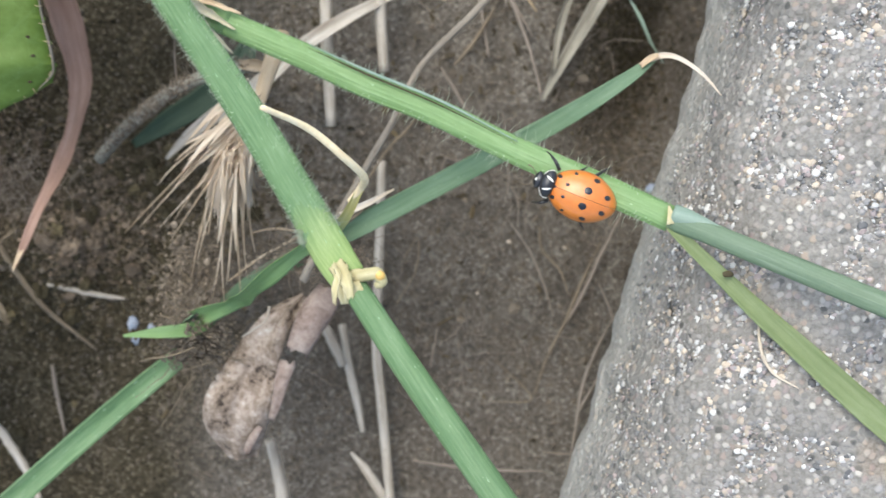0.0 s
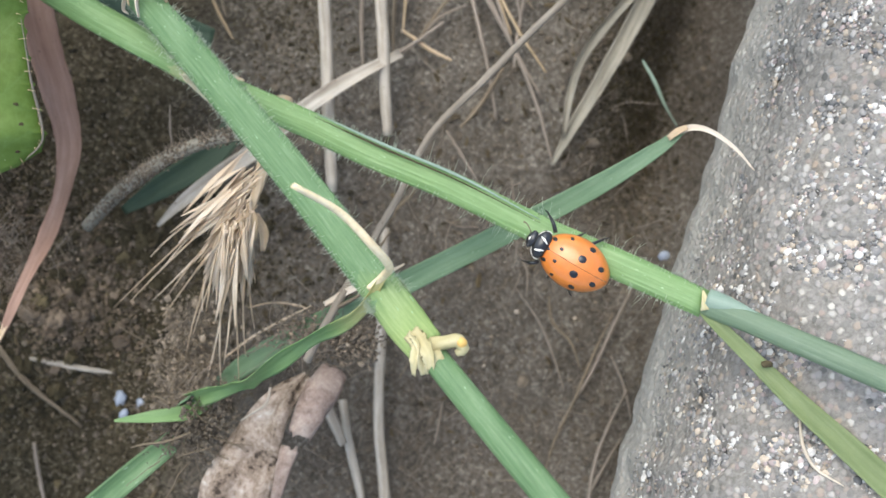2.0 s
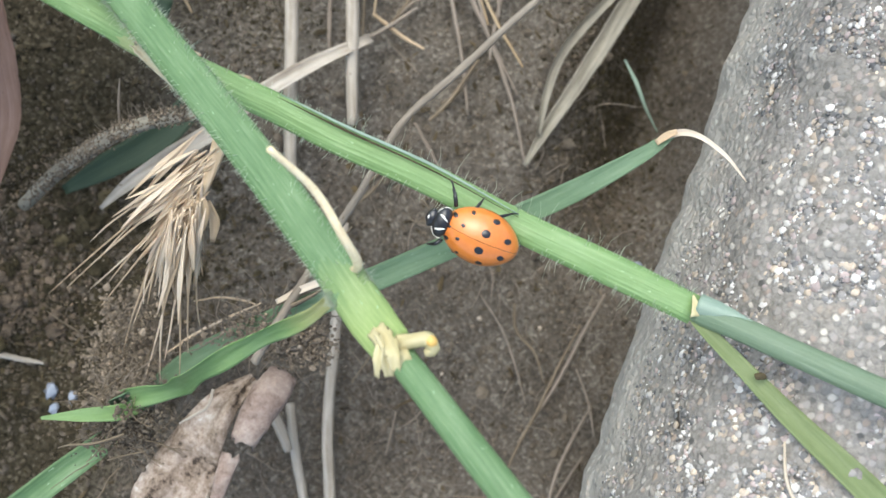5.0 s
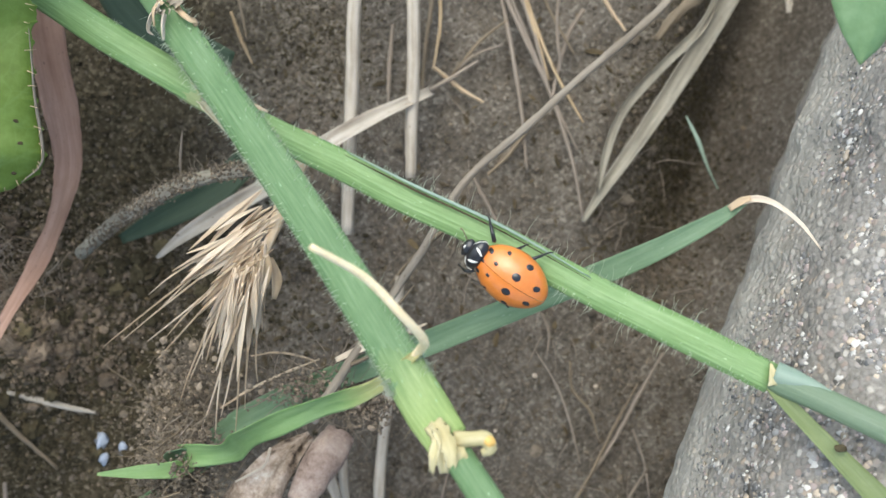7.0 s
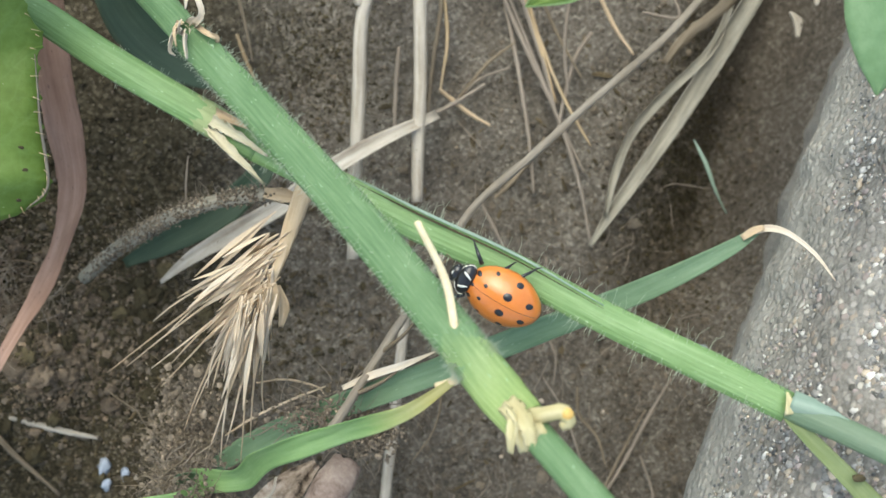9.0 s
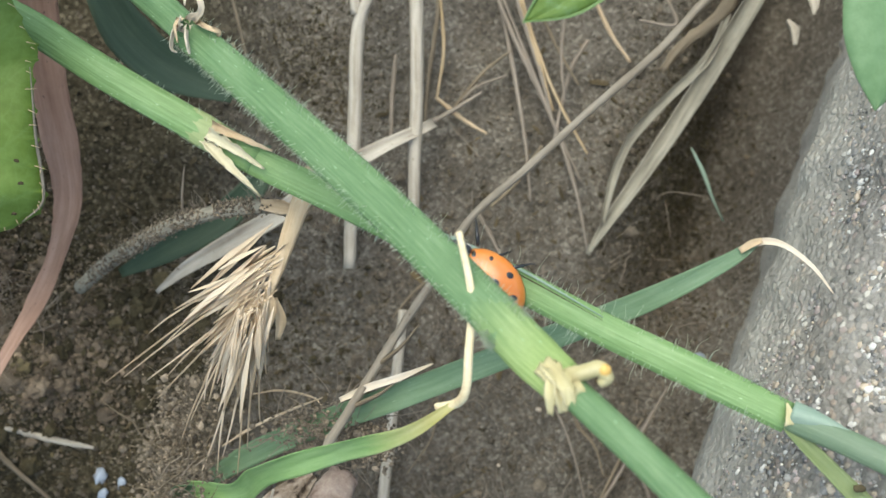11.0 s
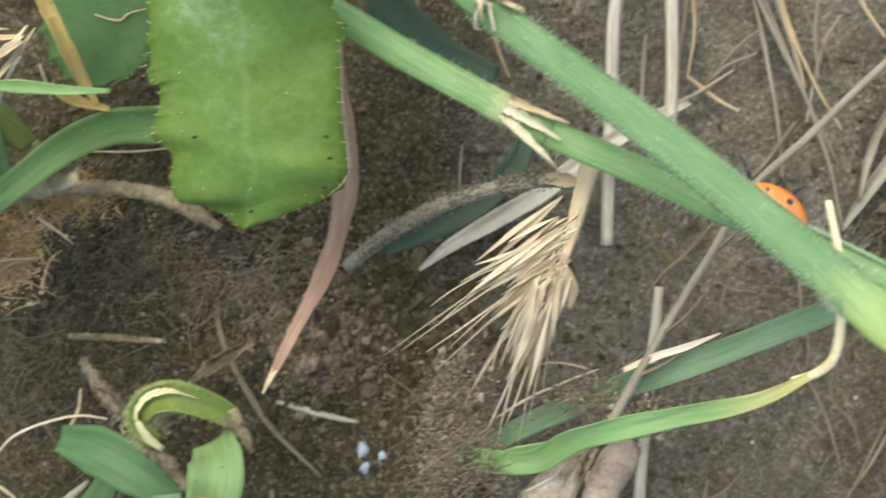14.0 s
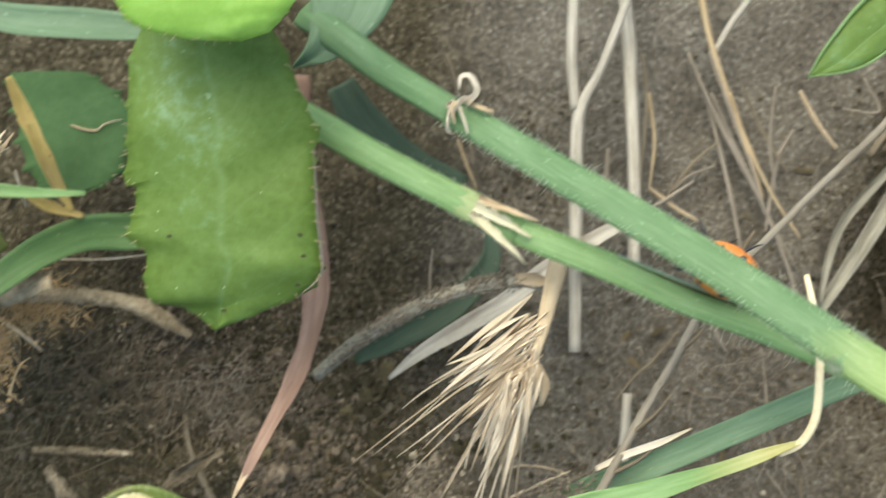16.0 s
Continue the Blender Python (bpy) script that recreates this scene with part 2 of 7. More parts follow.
# Darker copy of the green blade, with shade put into its colour
BLADE_DARK = veined("green_blade_shade_tone", [(0.3, (0.055, 0.12, 0.045)), (0.5, (0.09, 0.18, 0.065)), (0.7, (0.13, 0.235, 0.095))], 3.0, 1.5, 0.45, 0.3, 0.08)
# The dimness behind the stems is put into this blade's colour
SHADE_TONE_BLADE = veined("blade_shade_tone", [(0.3, (0.03, 0.052, 0.028)), (0.5, (0.048, 0.076, 0.042)), (0.7, (0.075, 0.11, 0.062))], 3.0, 1.5, 0.6, 0.1, 0.08)
STRAW = veined("dry_straw", [(0.3, (0.24, 0.19, 0.135)), (0.45, (0.44, 0.38, 0.3)), (0.6, (0.58, 0.52, 0.43)), (0.75, (0.72, 0.66, 0.57))], 2.8, 1.5, 0.65, 0.1, 0.12, (0.2, 0.155, 0.11))
STRAW_DULL = veined("dull_straw", [(0.3, (0.15, 0.125, 0.085)), (0.45, (0.28, 0.25, 0.19)), (0.6, (0.4, 0.36, 0.28)), (0.75, (0.54, 0.5, 0.4))], 3.4, 1.5, 0.7, 0.1, 0.15, (0.15, 0.12, 0.08))
STRAW_WARM = veined("warm_straw", [(0.3, (0.42, 0.29, 0.16)), (0.5, (0.62, 0.47, 0.3)), (0.7, (0.75, 0.62, 0.45))], 2.5, 1.5, 0.6, 0.2, 0.1)
CREAM = veined("cream_dead_tip", [(0.3, (0.56, 0.45, 0.29)), (0.5, (0.75, 0.64, 0.5)), (0.7, (0.85, 0.78, 0.67))], 2.5, 1.5, 0.55, 0.2, 0.06)
HUSK = veined("dry_husk", [(0.3, (0.56, 0.42, 0.28)), (0.5, (0.8, 0.66, 0.49)), (0.7, (0.9, 0.81, 0.67))], 4.0, 1.5, 0.6, 0.2, 0.1, None, None, 0.34)
TWIG_PALE = veined("grey_brown_twig", [(0.3, (0.15, 0.12, 0.085)), (0.5, (0.25, 0.21, 0.16)), (0.7, (0.37, 0.325, 0.26))], 2.4, 2.0, 0.85, 0.0, 0.15, (0.09, 0.07, 0.05))
TWIG = veined("brown_stem", [(0.3, (0.1, 0.074, 0.045)), (0.5, (0.19, 0.146, 0.095)), (0.7, (0.31, 0.25, 0.17))], 2.4, 2.0, 0.8, 0.0, 0.15, (0.06, 0.045, 0.03))
DARK_FIBRE = veined("dark_fibre", [(0.3, (0.06, 0.05, 0.028)), (0.5, (0.1, 0.083, 0.05)), (0.7, (0.16, 0.135, 0.09))], 2.0, 2.0, 0.85, 0.0, 0.1)
OCHRE_TIP = mottled("ochre_scar", [(0.3, (0.5, 0.3, 0.08)), (0.7, (0.75, 0.5, 0.16))], 0.8, 3.0, 0.6, 0.05, 0.3)
TIP_CREAM = mottled("bleached_tip", [(0.3, (0.66, 0.48, 0.26)), (0.5, (0.84, 0.68, 0.42)), (0.7, (0.9, 0.79, 0.56))], 0.4, 3.0, 0.55, 0.03, 0.3)
BARK = mottled("rough_bark", [(0.34, (0.08, 0.055, 0.03)), (0.44, (0.2, 0.15, 0.09)), (0.56, (0.34, 0.265, 0.17)), (0.68, (0.5, 0.41, 0.29))], 0.45, 2.2, 0.85, 0.3, 0.2)
BARK_DARK = mottled("dark_rough_bark", [(0.34, (0.040, 0.030, 0.019)), (0.46, (0.096, 0.074, 0.048)), (0.58, (0.176, 0.140, 0.096)), (0.7, (0.288, 0.240, 0.176))], 0.7, 3.0, 0.85, 0.4, 0.2)
TAN_FIBRE = mottled("tan_fibre", [(0.3, (0.34, 0.2, 0.085)), (0.5, (0.48, 0.31, 0.15)), (0.7, (0.64, 0.47, 0.28))], 0.5, 3.0, 0.85, 0.05, 0.2)
BLADE_FADE = veined("yellowing_blade", [(0.3, (0.2, 0.335, 0.11)), (0.5, (0.28, 0.425, 0.165)), (0.7, (0.37, 0.52, 0.24))], 3.2, 1.5, 0.5, 0.3, 0.1, None, (20.0, 27.5, [(0.3, (0.42, 0.38, 0.1)), (0.5, (0.55, 0.5, 0.2)), (0.7, (0.68, 0.62, 0.34))]))
OLIVE_YELLOW = veined("olive_yellow_leaf", [(0.3, (0.16, 0.19, 0.05)), (0.5, (0.24, 0.27, 0.07)), (0.7, (0.36, 0.36, 0.12))], 3.0, 1.5, 0.5, 0.3, 0.1, (0.2, 0.14, 0.06))
SHEATH_PALE = veined("pale_torn_sheath", [(0.3, (0.44, 0.38, 0.22)), (0.5, (0.66, 0.59, 0.4)), (0.7, (0.8, 0.74, 0.56))], 2.5, 1.5, 0.55, 0.2, 0.08, (0.35, 0.27, 0.16))
COLLAR = veined("node_collar", [(0.3, (0.26, 0.33, 0.13)), (0.5, (0.36, 0.42, 0.19)), (0.7, (0.48, 0.52, 0.28))], 3.0, 1.5, 0.5, 0.2, 0.1)
HAIR = veined("pale_hair", [(0.3, (0.55, 0.62, 0.45)), (0.7, (0.76, 0.8, 0.66))], 2.0, 1.0, 0.4, 0.5, 0.01)
NODE_YELLOW = veined("yellowing_sheath", [(0.3, (0.1, 0.188, 0.074)), (0.5, (0.157, 0.262, 0.113)), (0.7, (0.245, 0.355, 0.185))], 5.0, 1.5, 0.5, 0.2, 0.1, (0.34, 0.5, 0.29), (0.5, 8.5, [(0.3, (0.23, 0.34, 0.1)), (0.5, (0.32, 0.42, 0.14)), (0.7, (0.44, 0.52, 0.22))]))


# ---- shapes (all lengths in millimetres) ----
def spline(pts, n):
    """n points along a smooth curve through pts."""
    p = [Vector(a) for a in pts]
    if len(p) == 2:
        return [p[0].lerp(p[1], i / (n - 1)) for i in range(n)]
    q = [2 * p[0] - p[1]] + p + [2 * p[-1] - p[-2]]
    out = []
    for i in range(n):
        s = i / (n - 1) * (len(p) - 1)
        k = min(int(s), len(p) - 2)
        u = s - k
        a, b, c, d = q[k:k + 4]
        out.append(0.5 * ((2 * b) + (c - a) * u + (2 * a - 5 * b + 4 * c - d) * u * u + (3 * b - a - 3 * c + d) * u ** 3))
    return out


def along(vals, n):
    if isinstance(vals, (int, float)):
        return [vals] * n
    out = []
    for i in range(n):
        s = i / (n - 1) * (len(vals) - 1)
        k = min(int(s), len(vals) - 2)
        out.append(vals[k] + (vals[k + 1] - vals[k]) * (s - k))
    return out


def frames_along(line, up=(0, 0, 1)):
    """Tangent, side and normal at each point of a line."""
    out = []
    for i in range(len(line)):
        t = (line[min(i + 1, len(line) - 1)] - line[max(i - 1, 0)])
        t = t.normalized() if t.length > 1e-9 else Vector((1, 0, 0))
        side = t.cross(Vector(up))
        side = side.normalized() if side.length > 1e-3 else t.orthogonal().normalized()
        out.append((t, side, side.cross(t)))
    return out


def tube(pts, radii, n=24, around=8, flat=1.0, rough=0.0, groove=0.0, seed=0, ridges=7):
    """A round or oval stem through pts. Returns vertices, faces and the UV of each vertex."""
    line = spline(pts, n)
    rad = along(radii, n)
    fr = frames_along(line)
    r = random.Random(seed)
    verts, faces, uvs = [], [], []
    far = 0.0
    for i, (c, (t, s, u)) in enumerate(zip(line, fr)):
        far += (line[i] - line[i - 1]).length if i else 0
        for k in range(around):
            a = 2 * math.pi * k / around
            q = rad[i] * (1 + rough * r.uniform(-1, 1)) * (1 - groove * (0.5 + 0.5 * math.cos(ridges * a)))
            verts.append(c + s * math.cos(a) * q + u * math.sin(a) * q * flat)
            uvs.append((a * rad[i], far))
    for i in range(n - 1):
        for k in range(around):
            a, b = i * around + k, i * around + (k + 1) % around
            faces.append((a, b, b + around, a + around))
    for base, flip in ((0, True), ((n - 1) * around, False)):
        ring = list(range(base, base + around))
        faces.append(tuple(reversed(ring)) if flip else tuple(ring))
    return verts, faces, uvs


def strip(pts, widths, n=28, across=6, cup=0.25, thick=0.12, roll=0.0, wave=0.0, ragged=0.0, seed=0):
    """A leaf blade with thickness: cup bends it across, roll (degrees, one or several) turns it about its length."""
    line = spline(pts, n)
    wid, rol = along(widths, n), along(roll, n)
    fr = frames_along(line)
    r = random.Random(seed)
    ph = r.uniform(0, 6)
    verts, faces, uvs = [], [], []
    far = 0.0
    m = across + 1
    for i, (c, (t, s, u)) in enumerate(zip(line, fr)):
        far += (line[i] - line[i - 1]).length if i else 0
        a = radians(rol[i])
        s2, u2 = s * math.cos(a) + u * math.sin(a), u * math.cos(a) - s * math.sin(a)
        for side in (0.5, -0.5):
            for k in range(m):
                x = k / across * 2 - 1
                h = cup * wid[i] * (x * x - 0.4) + wave * math.sin(far * 0.9 + ph + 2 * x) * abs(x)
                edge = 1 + (ragged * r.uniform(-1, 1) if k in (0, across) else 0)
                taper = 0.35 + 0.65 * (1 - x * x)
                verts.append(c + s2 * x * wid[i] / 2 * edge + u2 * (h + side * thick * taper))
                uvs.append((x * wid[i] / 2 + 3, far))
    for i in range(n - 1):
        a, b = i * 2 * m, (i + 1) * 2 * m
        for k in range(across):
            faces.append((a + k, b + k, b + k + 1, a + k + 1))
            faces.append((a + m + k + 1, b + m + k + 1, b + m + k, a + m + k))
        faces.append((a, a + m, b + m, b))
        faces.append((a + across + m, a + across, b + across, b + across + m))
    for a, flip in ((0, 0), ((n - 1) * 2 * m, 1)):
        for k in range(across):
            f = (a + k, a + k + 1, a + m + k + 1, a + m + k)
            faces.append(f[::-1] if flip else f)
    return verts, faces, uvs


def ball(fine):
    bm = bmesh.new()
    bmesh.ops.create_icosphere(bm, subdivisions=fine, radius=1.0)
    shape = [v.co.copy() for v in bm.verts], [tuple(v.index for v in f.verts) for f in bm.faces]
    bm.free()
    return shape


BALLS = {k: ball(k) for k in (1, 2, 3)}


def lump(c, r, squash=(1, 1, 1), seed=0, rough=0.25, fine=1, turn=None):
    """An uneven pebble, crumb or chip on an icosphere."""
    o, c = Vector((seed * 1.7, seed * 0.9, 0)), Vector(c)
    verts = []
    for p in BALLS[fine][0]:
        k = (1 + rough * noise.noise(p * 1.3 + o)) * r
        q = Vector((p.x * squash[0] * k, p.y * squash[1] * k, p.z * squash[2] * k))
        verts.append(c + (turn @ q if turn else q))
    return verts, BALLS[fine][1], [(0, 0)] * len(verts)


def joined(shapes):
    V, F, U = [], [], []
    for v, f, u in shapes:
        b = len(V)
        V += v
        U += u
        F += [tuple(i + b for i in g) for g in f]
    return V, F, U


def mesh_of(name, shape, mat, smooth=True, origin=(0, 0, 0)):
    v, f, u = shape
    o = Vector(origin)
    inside = sum((Vector(v[g[0]]) - o).dot((Vector(v[g[k]]) - o).cross(Vector(v[g[k + 1]]) - o)) for g in f for k in range(1, len(g) - 1))
    if inside < 0:
        f = [g[::-1] for g in f]
    me = bpy.data.meshes.new(name)
    me.from_pydata([(Vector(p) - o) * MM for p in v], [], f)
    me.materials.append(mat)
    if smooth:
        me.polygons.foreach_set("use_smooth", [True] * len(me.polygons))
    lay = me.uv_layers.new(name="UVMap")
    idx = np.zeros(len(me.loops), int)
    me.loops.foreach_get("vertex_index", idx)
    lay.data.foreach_set("uv", np.array(u, float)[idx].ravel())
    return me


def part(name, shape, mat, parent, label="", smooth=True, origin=(0, 0, 0)):
    """One mesh under a thing or under a part; origin is the thing's own place."""
    ob = new(name, mesh_of(name, shape, mat, smooth, origin))
    ob.parent = parent
    return tagged(ob, label)


def thing(name, label, category, at=(0, 0, 0), group="", kind=""):
    ob = new(name)
    ob.empty_display_size = 0.002
    ob.location = Vector(at) * MM
    return tagged(ob, label, category, group, kind)


def solo(name, shape, mat, label, category, group="", kind="", smooth=True):
    """A thing of one mesh, its origin at its lowest point."""
    low = min(shape[0], key=lambda p: p[2])
    ob = new(name, mesh_of(name, shape, mat, smooth, low))
    ob.location = Vector(low) * MM
    return tagged(ob, label, category, group, kind)


def hairs(pts, radius, count, length, seed, lo=0.0, hi=1.0):
    """Fine hairs that stand off a stem."""
    r = random.Random(seed)
    line = spline(pts, 60)
    fr = frames_along(line)
    out = []
    for _ in range(count):
        i = int(59 * r.uniform(lo, hi))
        t, s, u = fr[i]
        a = r.gauss(0.25, 0.3) if r.random() < 0.5 else math.pi - r.gauss(0.25, 0.3)
        d = (s * math.cos(a) + u * math.sin(a)).normalized()
        root = line[i] + (s * math.cos(a) + u * math.sin(a) * 0.42) * radius * 0.93 + t * r.uniform(-0.3, 0.3)
        ln = length * r.uniform(0.5, 1.3)
        bend = t * r.uniform(-0.5, 0.5) + Vector((r.uniform(-.3, .3), r.uniform(-.3, .3), r.uniform(-.3, .3)))
        out.append(tube([root, root + d * ln * 0.5, root + (d + bend * 0.5) * ln], [0.017, 0.005], 3, 3))
    return joined(out)


def tatters(c, direction, count, length, seed, width=0.5):
    """Dry, torn ends of a leaf sheath."""
    r = random.Random(seed)
    d = Vector(direction).normalized()
    out = []
    for _ in range(count):
        e = (d + Vector((r.uniform(-.7, .7), r.uniform(-.7, .7), r.uniform(-.1, .6)))).normalized()
        ln = length * r.uniform(0.5, 1.2)
        p0 = Vector(c) + Vector((r.uniform(-.5, .5), r.uniform(-.5, .5), r.uniform(0.2, .8)))
        p1 = p0 + e * ln * 0.5 + Vector((r.uniform(-.3, .3), r.uniform(-.3, .3), 0.2))
        p2 = p0 + e * ln + Vector((r.uniform(-.6, .6), r.uniform(-.6, .6), r.uniform(-.3, .3)))
        out.append(strip([p0, p1, p2], [width, width * r.uniform(0.7, 1.2), width * 0.3], 8, 3, 0.4, 0.06, r.uniform(-50, 50), 0, 0.2, seed))
    return out


# ---- ground ----
def ground_height(x, y):
    h = 1.3 * noise.noise(Vector((x * 0.06, y * 0.06, 0.3))) + 0.6 * noise.noise(Vector((x * 0.25, y * 0.25, 5)))
    h += 0.35 * noise.noise(Vector((x * 0.9, y * 0.9, 9)))
    h += 4.0 / (1 + math.exp((x + 38) / 4)) - 0.5
    gap = x - (21.7 + 0.255 * (y - 6.5)) + 4.0
    h -= 15.0 * math.exp(-((gap - 1.5) / 6.0) ** 2) / (1 + math.exp((11 - y) / 3.0))
    h += 5.0 * math.exp(-((x + 37) ** 2 + (y + 2) ** 2) / 40) + 4.5 * math.exp(-((x + 46) ** 2 + (y - 8) ** 2) / 30)
    return h


def build_ground():
    xs = [-4000, -1200, -400, -160, -105] + [-82 + i * 0.6 for i in range(206)] + [60, 100, 200, 500, 1500, 4000]
    ys = [-4000, -1200, -400, -140, -70] + [-42 + i * 0.6 for i in range(170)] + [80, 120, 250, 700, 1500, 4000]
    v = []
    for y in ys:
        for x in xs:
            near = -90 < x < 50 and -50 < y < 70
            v.append((x, y, ground_height(x, y) if near else 0.0))
    w = len(xs)
    f = [(j * w + i, j * w + i + 1, (j + 1) * w + i + 1, (j + 1) * w + i) for j in range(len(ys) - 1) for i in range(w - 1)]
    ob = new("ground", mesh_of("ground", (v, f, [(0, 0)] * len(v)), SOIL))
    tagged(ob, "dark brown crumbly soil with fine roots", "soil", kind="structure")


build_ground()


# ---- concrete kerb ----
PROFILE = [(6.6, -9), (4.6, 4), (2.2, 12), (0.5, 17), (0, 20), (0.45, 24), (1.3, 28), (2.4, 31.3), (4, 33.8), (6, 35.8), (8.5, 37.2), (12, 38.3), (18, 39.3), (28, 39.9), (45, 40), (400, 40), (3000, 40)]
LIP = 4


def kerb_edge(y):
    return 18.26 + 0.255 * (y - 6.5) + 0.45 * noise.noise(Vector((y * 0.12, 2, 0))) + 0.3 * noise.noise(Vector((y * 0.45, 7, 0)))


def kerb_spot(u, y):
    """The place on the kerb's upper face at u behind its edge, and the normal there."""
    for (a, za), (b, zb) in zip(PROFILE[LIP:], PROFILE[LIP + 1:]):
        if a <= u <= b:
            s = (u - a) / (b - a)
            n = Vector((za - zb, 0.255 * (zb - za), b - a)).normalized()
            return Vector((kerb_edge(y) + u, y, za + (zb - za) * s)), n
    return Vector((kerb_edge(y) + u, y, 40)), Vector((0, 0, 1))


def build_kerb():
    prof = []
    line = spline([(a, 0, z) for a, z in PROFILE[:15]], 190)
    prof = [(p.x, p.z) for p in line] + [PROFILE[15], PROFILE[16]]
    ys = [-3000, -600, -200, -90] + [-45 + 0.35 * i for i in range(300)] + [90, 200, 700, 3000]
    v = []
    for y in ys:
        yy = max(-60, min(75, y))
        for u, z in prof:
            d = 0.0
            if u < 60:
                d = 0.45 * noise.noise(Vector((u * 0.3, yy * 0.3, z * 0.3))) + 0.2 * noise.noise(Vector((u * 1.3, yy * 1.3, z * 1.3))) + 0.14 * noise.noise(Vector((u * 3.1, yy * 3.1, z * 3.1)))
            v.append((kerb_edge(yy) + u - d * 0.7, y, z + d * 0.7))
    w = len(prof)
    f = [(j * w + i, j * w + i + 1, (j + 1) * w + i + 1, (j + 1) * w + i) for j in range(len(ys) - 1) for i in range(w - 1)]
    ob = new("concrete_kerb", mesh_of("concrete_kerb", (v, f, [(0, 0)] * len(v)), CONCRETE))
    return tagged(ob, "weathered grey concrete kerb with exposed sand grains", "kerb", kind="structure")


KERB = build_kerb()

# ---- the grass culm that leans towards the viewer ----
ROOT1 = (-22.7, 24.3, 27.0)
TIP1 = (3.64, 4.3, 41.5)


def build_culm_near():
    o = ROOT1
    g = thing("grass_culm", "green hairy grass culm with a torn yellow node", "grass stem", o, "grass stems")
    a, b = Vector(ROOT1), Vector(TIP1)
    d = (b - a).normalized()
    main = [a, a + d * 10 + Vector((0.15, 0.2, 0)), a + d * 20 + Vector((0.25, 0.3, 0)), a + d * 30 + Vector((0.1, 0.15, 0)), b - d * 4]
    part("stem", tube(main, [1.16, 1.24, 1.3, 1.31, 1.25], 44, 84, 0.36, 0, 0.025, 0, 21), GRASS_BLUE, g, "", True, o)
    end = [b - d * 9 + Vector((0.16, 0.2, 0)), b - d * 4.5 + Vector((0.05, 0.08, -0.01)), b - d * 2.2, b - d * 0.2]
    part("leaf_sheath", tube(end, [1.2, 1.33, 1.34, 1.22], 24, 84, 0.38, 0, 0.025, 0, 21), NODE_YELLOW, g, "yellowing sheath below the node", True, o)
    low = [b - d * 1, b + d * 6, b + d * 14 + Vector((0.6, -0.5, -1)), b + d * 28 + Vector((2, -2, -5))]
    part("upper_stem", tube(low, [0.85, 0.9, 0.95, 1.05], 24, 20, 0.6, 0, 0.06), GRASS_BLUE, g, "", True, o)
    for x0, y0, x1, y1, x2, y2, w, k in ((-0.75, 0.2, -0.7, -1.0, -0.6, -2.3, 0.66, 1), (-0.2, 0.1, -0.1, -0.9, 0.15, -2.0, 0.8, 2), (0.2, 0.3, 0.7, -0.3, 1.15, -1.2, 0.66, 3), (-0.5, 0.5, 0.1, -0.2, 0.5, -1.6, 0.85, 4)):
        line = [b + Vector((x0, y0, 0.35)) - d * 0.9, b + Vector((x0, y0, 0.5)), b + Vector((x1 * 0.9, y1 * 0.75, 0.75 + 0.08 * k)), b + Vector((x2 * 0.85, y2 * 0.72, 0.4 + 0.1 * k))]
        part("torn_sheath", strip(line, [w * 0.9, w * 1.1, w, w * 0.55], 18, 6, 0.3, 0.1, (-30, 15, 30, 0)[k - 1], 0.1, 0.22, k), SHEATH_YELLOW, g, "pale yellow torn sheath end", True, o)
    part("torn_sheath", tube([b + Vector((0.2, 0.4, 0.3)), b + Vector((1.0, 0.75, 0.75)), b + Vector((1.7, 1.0, 0.85)), b + Vector((2.1, 0.55, 0.8)), b + Vector((1.75, 0.2, 0.7))], [0.5, 0.42, 0.42, 0.38, 0.2], 20, 9, 0.8, 0.08), SHEATH_YELLOW, g, "curled yellow sheath end", True, o)
    part("sheath_scar", lump(b + Vector((1.95, 0.95, 1.05)), 0.34, (1, 1, 0.6), 4, 0.3, 2), OCHRE_TIP, g, "ochre scar", True, o)
    up = [a - d * 14 + Vector((-1, 1, 1)), a - d * 7, a]
    part("lower_stem", tube(up, [1.3, 1.2, 1.05], 14, 24, 0.55, 0, 0.08), GRASS_BLUE, g, "", True, o)
    for s in tatters(a, d + Vector((0, 0, 0.4)), 6, 1.7, 5, 0.4):
        part("torn_sheath", s, CREAM, g, "dry torn sheath end", True, o)
    for k, pts in enumerate(([(-21.8, 24.5, 28.0), (-21.1, 25.1, 29.2), (-21.5, 26.0, 29.6), (-22.2, 26.1, 29.4), (-22.3, 25.3, 29.0)], [(-21.6, 24.5, 28.2), (-20.6, 24.0, 28.8), (-20.0, 23.9, 28.6), (-20.1, 23.7, 28.2)], [(-22.8, 24.3, 28.0), (-23.0, 23.5, 28.4), (-23.0, 22.6, 28.2), (-22.6, 22.4, 28.0)], [(-22.2, 24.0, 28.4), (-21.9, 23.1, 29.0), (-21.6, 22.2, 28.8)], [(-22.6, 24.6, 28.3), (-22.8, 23.9, 28.8), (-22.5, 22.9, 28.6)])):
        part("torn_sheath", strip(pts, [0.5, 0.42, 0.36, 0.3, 0.12], 18, 4, 0.5, 0.07, 30 * k, 0.05, 0.15, k), (CREAM, STRAW_WARM, CREAM)[k % 3], g, "curled dry sheath wisp", True, o)
    part("hairs", joined([hairs(main, 1.26, 1500, 0.32, 3), hairs(main, 1.26, 120, 0.7, 4)]), HAIR, g, "fine pale hairs", True, o)
    return g


CULM_NEAR = build_culm_near()

